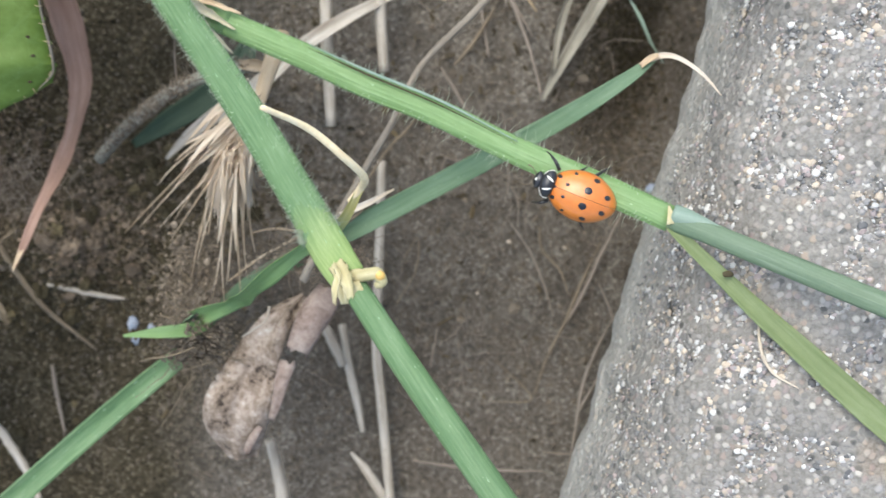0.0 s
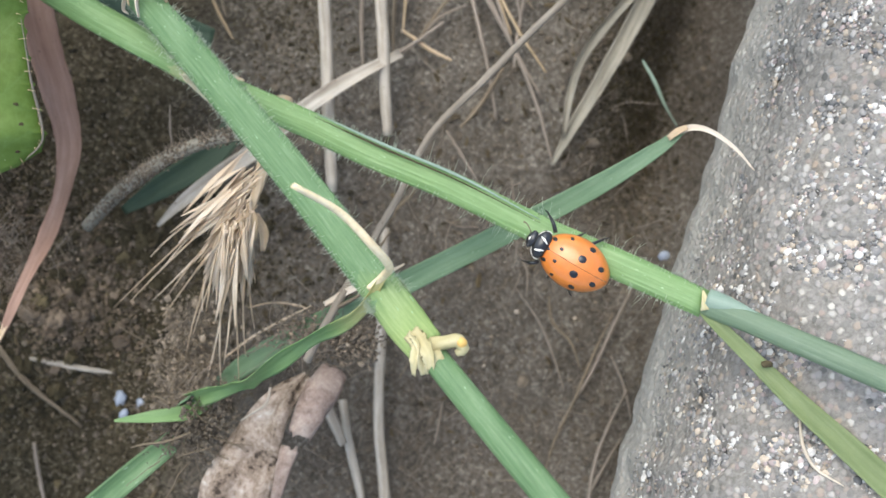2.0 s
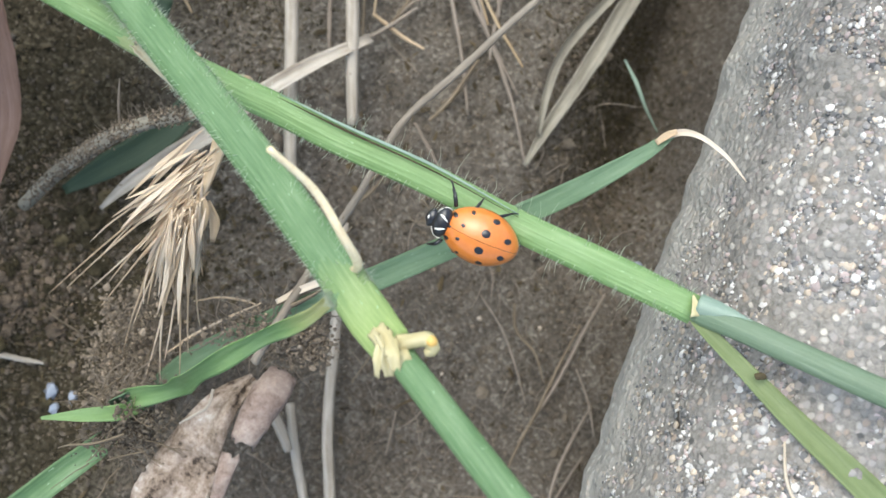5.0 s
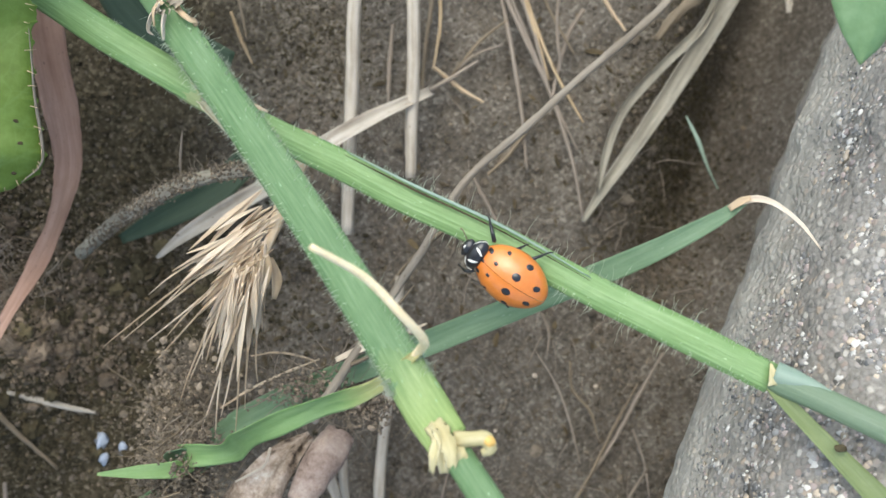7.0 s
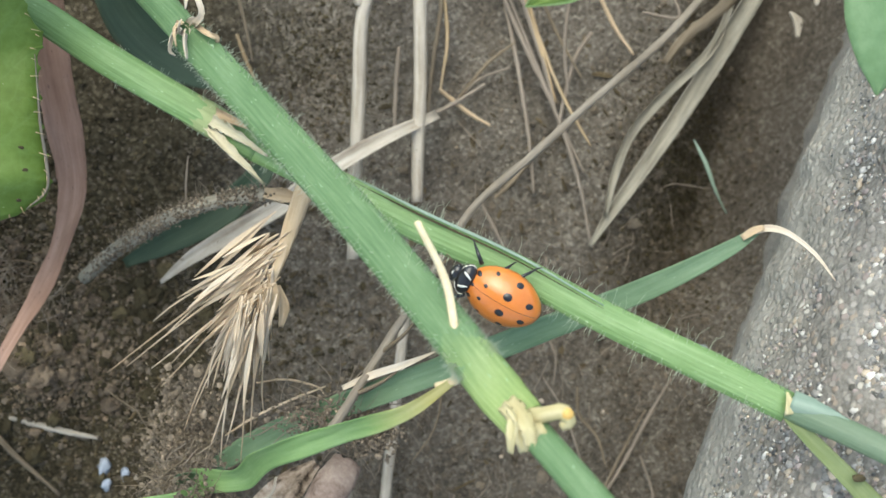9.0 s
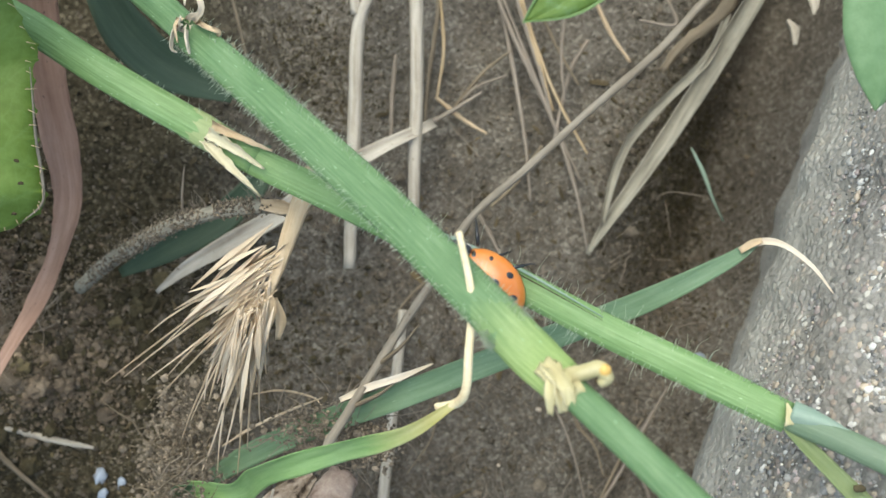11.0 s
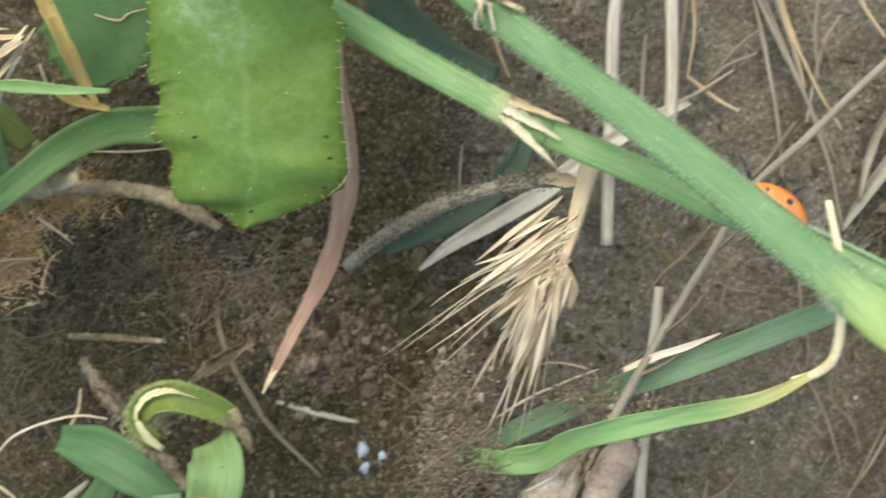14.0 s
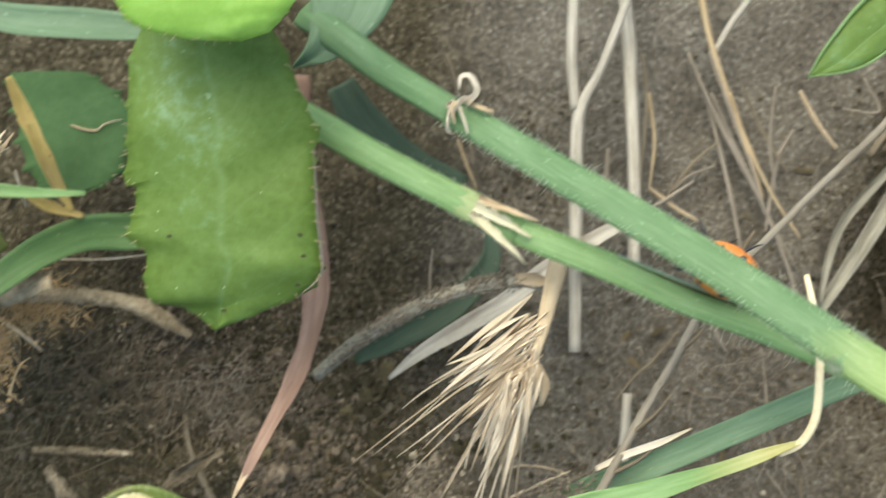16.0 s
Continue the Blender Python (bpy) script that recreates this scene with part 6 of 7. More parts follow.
ROOTS = [
    ([(-60.4, -13.0, 8.0), (-58.8, -11.0, 8.0), (-56.1, -9.5, 8.0), (-53.4, -8.7, 8.0), (-51.1, -8.7, 8.0)], 0.2), ([(-54.2, -6.6, 6.5), (-54.0, -8.3, 7.0), (-54.6, -10.1, 7.0), (-55.3, -11.5, 6.5)], 0.28),
    ([(-61.7, -14.0, 9.0), (-59.8, -14.9, 9.0), (-58.0, -15.8, 9.0), (-57.3, -17.2, 8.5), (-56.8, -19.6, 8.0)], 0.22), ([(-49.1, -8.4, 11.0), (-48.6, -9.8, 10.5), (-48.0, -10.4, 10.0)], 0.14),
    ([(-55.6, 7.1, 17.0), (-54.4, 6.3, 16.0), (-53.4, 5.4, 14.5)], 0.2), ([(-53.3, 12.9, 14.0), (-50.0, 13.2, 14.0), (-46.4, 13.9, 14.0)], 0.15),
    ([(-16.7, -0.2, 14.0), (-14.6, 0.3, 14.0), (-12.2, 0.1, 14.5), (-11.4, -0.4, 15.0)], 0.14), ([(-18.8, -4.6, 12.0), (-16.4, -2.7, 13.0), (-13.6, -1.0, 14.0), (-11.4, 0.2, 15.0)], 0.18),
    ([(-23.4, 12.2, 15.0), (-23.5, 14.2, 16.0), (-23.5, 16.1, 16.5)], 0.16), ([(17.7, 3.4, 0.9), (15.9, -0.6, 0.8), (13.9, -5.3, 0.8), (11.0, -10.6, 0.8)], 0.32),
    ([(9.6, 1.7, 0.8), (10.0, -0.7, 0.8), (11.8, -2.5, 0.9), (12.8, -4.9, 0.8)], 0.3),
    ([(6.6, 5.6, 1.2), (7.4, 4.0, 1.0), (7.5, 2.0, 0.8)], 0.2), ([(15.7, -3.6, 0.8), (17.0, -6.4, 0.8), (17.8, -9.3, 0.8)], 0.22),
    ([(15.7, 0.4, 0.9), (14.0, -3.6, 1.0), (12.5, -7.6, 1.0), (10.8, -11.6, 0.9), (9.8, -15.0, 0.9)], 0.25), ([(17.3, -6.8, 0.9), (15.5, -10.8, 0.9), (14.5, -14.2, 0.9), (13.9, -19.3, 0.9), (13.3, -23.8, 0.9)], 0.3),
    ([(16.9, -11.3, 1.0), (15.1, -14.7, 1.0), (14.3, -16.4, 1.0)], 0.25), ([(6.0, -11.8, 0.8), (9.6, -15.3, 0.8), (5.7, -15.8, 0.8)], 0.16),
    ([(10.9, -20.5, 1.0), (13.1, -20.6, 1.0), (15.3, -20.4, 1.0)], 0.2), ([(-1.9, -21.9, 1.2), (2.0, -22.3, 1.2), (6.5, -22.5, 1.0), (11.0, -22.4, 1.0)], 0.3),
    ([(-3.6, -2.1, 1.5), (-2.3, 0.1, 1.4), (-2.4, -3.2, 1.2), (-4.2, -6.6, 1.0)], 0.18), ([(5.5, 12.7, 1.6), (6.3, 7.2, 1.4), (6.2, 4.4, 1.0)], 0.15),
    ([(-0.8, 16.9, 1.6), (1.0, 14.2, 1.6), (2.5, 12.0, 1.4)], 0.3), ([(-1.8, 13.5, 1.2), (-3.9, 10.6, 1.4), (-5.5, 8.9, 1.2), (-7.0, 6.6, 1.2)], 0.25),
    ([(11.4, -7.1, 0.9), (10.2, -3.8, 0.9), (8.6, -0.5, 0.9), (6.5, 2.2, 0.8)], 0.18), ([(0.0, -8.7, 0.9), (-0.3, -11.0, 0.9), (-0.6, -12.7, 0.8)], 0.2),
    ([(17.7, -7.5, 8.0), (18.2, -6.9, 10.0), (18.6, -6.4, 12.0)], 0.12),
]
for k, (pts, rad) in enumerate(ROOTS):
    solo("rootlet", tube(pts, [rad * 0.4, rad * 0.62, rad * 0.55, rad * 0.25], 26, 6, 1, 0.25, 0.05, 120 + k), (ROOTLET, TWIG, ROOTLET)[k % 3] if k > 7 else HUSK, "thin dry rootlet on the soil", "rootlet", "rootlets")

solo("small_stick", tube([(-51.4, -3.5, 15.0), (-49.0, -5.8, 16.0), (-47.0, -7.2, 16.6), (-45.1, -8.6, 17.0), (-42.6, -10.5, 18.0), (-40.4, -12.3, 18.5)], [0.45, 0.6, 0.8, 0.6, 0.72, 0.55, 0.4], 70, 14, 0.6, 0.3, 0.2, 99), BARK_DARK, "rough dark brown stick between the cut leaves", "stick", "sticks")
solo("bark_flake", strip([(-44.6, -5.0, 9.0), (-43.2, -4.0, 9.6), (-41.6, -2.7, 10.0), (-39.1, -1.0, 10.0)], [0.3, 1.0, 1.15, 0.8], 30, 8, 0.4, 0.15, [10, 40, -10, 25], 0.3, 0.3, 31), BARK_DARK, "flaking pinkish-brown bark strip on the soil", "bark")
for k, pts in enumerate(([(-49.6, -5.4, 16.8), (-48.2, -5.9, 17.4), (-47.0, -7.0, 17.5)], [(-48.0, -8.3, 17.0), (-46.9, -7.2, 17.6), (-45.8, -7.6, 17.6), (-45.2, -6.6, 17.8)], [(-45.9, -8.0, 17.6), (-44.6, -9.6, 18.0), (-43.6, -10.2, 18.4)])):
    solo("bark_flake", strip(pts, [0.3, 0.9, 0.35], 16, 5, 0.5, 0.12, 30 * k - 20, 0.15, 0.3, 33 + k), BARK_DARK, "torn bark flake on the rough stick", "bark")
hook = [kerb_spot(u, y)[0] + Vector((0, 0, h)) for u, y, h in ((7.1, -4.5, 0.5), (7.9, -6.7, 0.3), (9.0, -8.2, 0.15), (11.0, -9.1, 0.3))]
solo("dry_fibre", tube(hook, [0.08, 0.12, 0.11, 0.05], 24, 6), CREAM, "fine tan curled fibre on the concrete", "fibre")


def tangle(name, label, centre, size, count, mat, seed, rad=0.1, step=(0.4, 1.5)):
    """A mat of fine roots and crumbs."""
    r = random.Random(seed)
    c = Vector(centre)
    out = []
    for _ in range(count):
        p = c + Vector((r.gauss(0, size[0]), r.gauss(0, size[1]), r.gauss(0, size[2])))
        d = Vector((r.uniform(-1, 1), r.uniform(-1, 1), r.uniform(-.25, .25)))
        pts = [p]
        for _ in range(4):
            d = (d + Vector((r.uniform(-.5, .5), r.uniform(-.5, .5), r.uniform(-.3, .25)))).normalized()
            pts.append(pts[-1] + d * r.uniform(*step))
        q = rad * r.lognormvariate(-0.35, 0.45)
        out.append(tube(pts, [q, q * r.uniform(0.6, 1.3), q * 0.4], 9, 4))
    solo(name, joined(out), mat, label, "root mat", kind="stuff")


tangle("root_mat", "tan mat of fine matted roots", (-60.0, 4.4, 15.4), (2.0, 1.6, 0.5), 1300, TAN_FIBRE, 1, 0.07, (0.1, 0.4))
tangle("root_mat", "thicker tan roots winding through the mat", (-59.8, 3.2, 16.2), (2.2, 2.0, 0.4), 34, ROOT_TAN, 51, 0.13, (0.6, 1.6))
tangle("root_mat", "tan mat of fine matted roots", [(-55.6, 9.2, 12.0)][0], (2.0, 1.2, 1.0), 420, TAN_FIBRE, 9, 0.05, (0.12, 0.5))
tangle("root_mat", "grey-brown fine roots in the soil", [(-49.0, 4.5, 6.5)][0], (5.5, 3.0, 0.7), 150, TWIG, 2, 0.045)
tangle("root_mat", "grey-brown fine roots in the soil", [(-41.0, 2.6, 5.5)][0], (3.0, 2.0, 0.8), 80, TWIG, 3, 0.05)
tangle("root_mat", "brown fine roots at the leaf stubs", [(-61.8, -5.9, 6.0)][0], (5.0, 4.0, 0.8), 110, TWIG, 4, 0.05)
tangle("root_mat", "fine roots and crumbs in the debris clump", [(-10.3, -1.5, 18.0)][0], (1.6, 1.2, 0.5), 60, ROOTLET, 5, 0.045)
tangle("root_mat", "fine roots and crumbs in the debris clump", [(-21.8, -5.4, 13.0)][0], (1.6, 2.2, 1.5), 70, TWIG, 6, 0.045)
tangle("root_mat", "fine roots scattered on the soil", [(6.3, 7.2, 0.9)][0], (8.0, 9.0, 0.2), 120, ROOTLET, 7, 0.04)
tangle("root_mat", "fine roots scattered on the soil", [(1.6, -12.0, 0.9)][0], (8.0, 6.0, 0.2), 70, ROOTLET, 17, 0.04)


tangle("root_mat", "fine dark fibres matted over the humus", (-50.0, 3.5, 7.0), (5.0, 3.5, 0.5), 320, DARK_FIBRE, 61, 0.035, (0.2, 0.8))
tangle("root_mat", "fine dark fibres matted over the humus", (-56.0, -6.0, 6.5), (4.5, 4.0, 0.5), 200, DARK_FIBRE, 62, 0.035, (0.2, 0.8))
tangle("root_mat", "pale fine roots hanging from the soil edge", (-40.5, 4.0, 7.0), (2.5, 2.0, 0.8), 160, ROOTLET, 63, 0.04, (0.3, 0.9))


def litter(name, label, centre, size, count, length, seed, mat):
    """Splinters, husk chips and leaf crumbs strewn over the soil."""
    r = random.Random(seed)
    out = []
    for k in range(count):
        x, y = centre[0] + r.gauss(0, size[0]), centre[1] + r.gauss(0, size[1])
        q = length * r.lognormvariate(0, 0.5)
        turn = Matrix.Rotation(r.uniform(0, 6.28), 3, "Z") @ Matrix.Rotation(r.gauss(0, 0.35), 3, "Y") @ Matrix.Rotation(r.uniform(-1, 1), 3, "X")
        out.append(lump((x, y, ground_height(x, y) + abs(r.gauss(0.05, 0.25))), q, (1, r.uniform(0.1, 0.5), r.uniform(0.06, 0.16)), k, 0.7, 1, turn))
    solo(name, joined(out), mat, label, "plant litter", kind="stuff", smooth=False)


litter("plant_litter", "dark brown plant litter on the humus", (-46, 2), (10, 9), 4200, 0.17, 31, LITTER)
litter("plant_litter", "brown plant litter around the root clump", (-24, 3), (8, 8), 1600, 0.24, 32, LITTER)
litter("plant_litter", "rotting brown litter below the broad leaves", (-52, 16), (6, 5), 2200, 0.2, 34, LITTER)
litter("plant_litter", "small pale litter on the sandy soil", (0, 10), (14, 14), 800, 0.26, 33, LITTER)


def crumbs(name, label, centre, size, count, rad, seed, mat=CRUMB, ground=False, fine=1):
    r = random.Random(seed)
    c = Vector(centre)
    out = []
    for k in range(count):
        p = c + Vector((r.gauss(0, size[0]), r.gauss(0, size[1]), r.gauss(0, size[2])))
        q = rad * r.lognormvariate(0, 0.45)
        if ground:
            p.z = ground_height(p.x, p.y) + q * 0.25
        out.append(lump(p, q, (1, r.uniform(0.7, 1.2), r.uniform(0.6, 0.9)), k, 0.55, fine))
    solo(name, joined(out), mat, label, "soil crumbs", kind="stuff", smooth=False)


crumbs("soil_crumbs", "brown crumbs caught on the blade", [(-11.3, -1.9, 17.6)][0], (2.2, 1.0, 0.5), 700, 0.085, 1, CRUMB_TAN)
crumbs("soil_crumbs", "brown crumbs on the leaf bases", [(-20.2, -9.3, 19.5)][0], (1.3, 1.2, 0.8), 800, 0.095, 21)
tangle("root_mat", "fine roots and fibres on the leaf bases", [(-20.2, -9.5, 19.5)][0], (1.4, 1.4, 0.7), 60, TWIG, 22, 0.05)
crumbs("soil_crumbs", "brown crumbs around the root clump", [(-21.9, -5.0, 12.0)][0], (1.5, 2.6, 2.2), 2200, 0.1, 2, CRUMB_TAN)
crumbs("soil_crumbs", "brown crumbs strewn below the seed head", (-24, -1, 2), (2.8, 4.5, 1), 2200, 0.09, 43, CRUMB, True)
crumbs("soil_crumbs", "brown crumbs at the foot of the leaf blades", [(-20.7, -9.8, 17.8)][0], (1.0, 0.8, 0.7), 800, 0.095, 23)
crumbs("soil_crumbs", "tan crumbs held in the root mat", (-59.9, 4.4, 15.6), (2.0, 1.7, 0.5), 2600, 0.075, 24, TAN_FIBRE)
crumbs("soil_crumbs", "tan crumbs caught in the clump", [(-19.6, -9.1, 16.5)][0], (1.0, 1.4, 0.6), 900, 0.1, 25, CRUMB_TAN)
crumbs("soil_crumbs", "tan crumbs caught beside the blade", [(-7.6, -2.4, 18.5)][0], (1.1, 0.8, 0.5), 700, 0.1, 26, CRUMB_TAN)
tangle("root_mat", "fine tan roots in the clump", [(-20.4, -8.1, 16.5)][0], (0.9, 1.6, 0.6), 70, ROOTLET, 27, 0.05, (0.3, 0.9))
crumbs("soil_crumbs", "reddish-brown soil clod", [(-34.1, -0.5, 6.0)][0], (2.6, 2.4, 1.0), 1600, 0.14, 3, CLOD, True)
crumbs("soil_crumbs", "dark humus crumbs", (-46, 1, 5), (9, 9, 1), 8000, 0.13, 14, HUMUS, True)
crumbs("soil_crumbs", "dark humus crumbs", (-24, 5, 2), (7, 6, 1), 1800, 0.12, 15, HUMUS, True)
crumbs("soil_crumbs", "brown lumpy soil clods", (-36, 2, 2), (4.5, 5, 1), 2200, 0.1, 41, CLOD, True)
crumbs("soil_crumbs", "dark crumbs under the stems", (-16.5, 28.1, 0), (4.5, 4, 1), 5000, 0.06, 45, HUMUS, True)
# Dark-coloured crumbs in place of the shade beside the kerb
crumbs("soil_crumbs", "dark crumbs below the kerb, standing in for shade", (19, 22, 1), (3.5, 7, 1), 7000, 0.085, 16, HUMUS, True)
crumbs("soil_crumbs", "loose dark soil crumbs", (-45, 4, 5), (14, 10, 1), 3000, 0.12, 4, CRUMB, True)
crumbs("soil_crumbs", "loose dark soil crumbs", (0, 8, 0), (18, 18, 1), 9000, 0.095, 5, CRUMB, True)
crumbs("soil_crumbs", "fine dark soil crumbs", (-15, -8, 0), (14, 10, 1), 4000, 0.12, 6, CRUMB, True)
crumbs("soil_crumbs", "fine crumbs below the kerb", (17, 12, 0), (4, 18, 1), 1500, 0.15, 8, CRUMB, True)


def clods(label, spots, mat, seed):
    """Crumbly lumps of soil: each a rough body beset with smaller crumbs, half sunk in the ground."""
    r = random.Random(seed)
    out = []
    for x, y, q in spots:
        z = ground_height(x, y)
        out.append(lump((x, y, z + q * 0.15), q, (1, r.uniform(0.7, 1.1), r.uniform(0.5, 0.75)), r.randrange(999), 0.7, 3))
        for k in range(int(70 * q)):
            a, d = r.uniform(0, 6.283), q * r.uniform(0.3, 1.15)
            h = max(0.0, 1 - (d / q) ** 2) ** 0.5 * q * 0.5
            out.append(lump((x + d * math.cos(a), y + d * math.sin(a), z + h), r.uniform(0.06, 0.2), (1, r.uniform(0.7, 1.2), 0.8), k, 0.6, 1))
    solo("soil_clods", joined(out), mat, label, "soil clods", kind="stuff", smooth=False)


def scattered(seed, count, centre, spread, small, large):
    r = random.Random(seed)
    return [(r.gauss(centre[0], spread[0]), r.gauss(centre[1], spread[1]), r.uniform(small, large)) for k in range(count)]


clods("reddish-brown crumbly soil clods under the drooping leaf", scattered(51, 16, (-35.5, -1.0), (2.2, 2.0), 0.35, 0.85) + scattered(52, 9, (-37.0, 7.0), (1.5, 1.2), 0.3, 0.7), CLOD, 53)
clods("dark crumbly soil clods in the shade", scattered(54, 60, (-40, 1), (8, 6), 0.3, 0.8) + scattered(55, 24, (-26, 3), (4, 5), 0.4, 0.9), HUMUS, 56)
clods("small brown soil clods on the bare ground", scattered(57, 60, (-2, 8), (10, 14), 0.2, 0.4), CRUMB, 58)


def build_litter():
    """Broken plant fibres and crumbs matted over the low mound of soil."""
    r = random.Random(61)
    fibre, bits = [], []
    for k in range(520):
        x, y = r.gauss(-45.5, 5.0), r.gauss(5.0, 2.6)
        z = ground_height(x, y) + r.uniform(0.05, 0.9)
        a, n = r.uniform(0, 6.283), r.uniform(0.3, 1.1)
        d, e = Vector((math.cos(a), math.sin(a), r.uniform(-0.4, 0.4))), Vector((-math.sin(a), math.cos(a), 0)) * r.uniform(-0.4, 0.4)
        p = Vector((x, y, z))
        fibre.append(tube([p - d * n, p + e * n, p + d * n], [0.03, r.uniform(0.04, 0.09), 0.02], 6, 4))
    for k in range(3200):
        x, y = r.gauss(-44.5, 5.5), r.gauss(4.6, 2.8)
        q = 0.085 * r.lognormvariate(0, 0.4)
        bits.append(lump((x, y, ground_height(x, y) + r.uniform(0, 0.5)), q, (1, r.uniform(0.5, 1.2), 0.7), k, 0.6, 1))
    solo("plant_litter", joined(fibre), CLOD, "matted broken brown plant fibres on the soil", "litter", kind="stuff")
    solo("soil_crumbs", joined(bits), CRUMB_TAN, "tan crumbs among matted fibres", "soil crumbs", kind="stuff", smooth=False)


build_litter()


# ---- sand grains set in the concrete ----
def build_grains():
    mats = (GRAIN_GREY, GRAIN_TAN, GRAIN_PALE, GRAIN_DARK, GRAIN_PINK)
    meshes = [[mesh_of("sand_grain", lump((0, 0, 0), 1.0, (1, 0.85, 0.5), 200 + 10 * i + j, 0.4, 2), m) for j in range(4)] for i, m in enumerate(mats)]
    r = random.Random(77)

    def turned(n):
        return n.to_track_quat("Z", "Y").to_matrix() @ Matrix.Rotation(r.uniform(0, 6.28), 3, "Z") @ Matrix.Rotation(r.gauss(0, 0.15), 3, "X")

    for _ in range(300):
        p, n = kerb_spot(r.uniform(2.2, 10), r.uniform(-12, 16))
        q = r.triangular(0.2, 0.44, 0.26)
        ob = new("sand_grain", r.choice(r.choices(meshes, (0.4, 0.24, 0.2, 0.06, 0.1))[0]))
        ob.parent = KERB
        ob.location = (p - n * q * 0.22) * MM
        ob.rotation_euler = turned(n).to_euler()
        ob.scale = (q, q, q)
    for kind, mat in enumerate(mats):
        out = []
        for k in range((1600, 700, 700, 300, 420)[kind]):
            u = 0.8 + 15 * r.random() ** 1.1
            p, n = kerb_spot(u, r.uniform(-24, 38))
            q = r.triangular(0.16, 0.38, 0.2)
            out.append(lump(p - n * q * 0.26, q, (1, r.uniform(0.65, 1), 0.5), k + 50 * kind, 0.45, 2, turned(n)))
        for k in range((7600, 2300, 2300, 1800, 1400)[kind]):
            u = 0.4 + 15 * r.random() ** 1.15
            p, n = kerb_spot(u, r.uniform(-24, 38))
            q = r.triangular(0.06, 0.2, 0.09)
            out.append(lump(p - n * q * 0.2, q, (1, r.uniform(0.6, 1), 0.6), k + kind, 0.5, 1, turned(n)))
        tagged(part("sand_grains", joined(out), mat, KERB), kind="stuff")


build_grains()


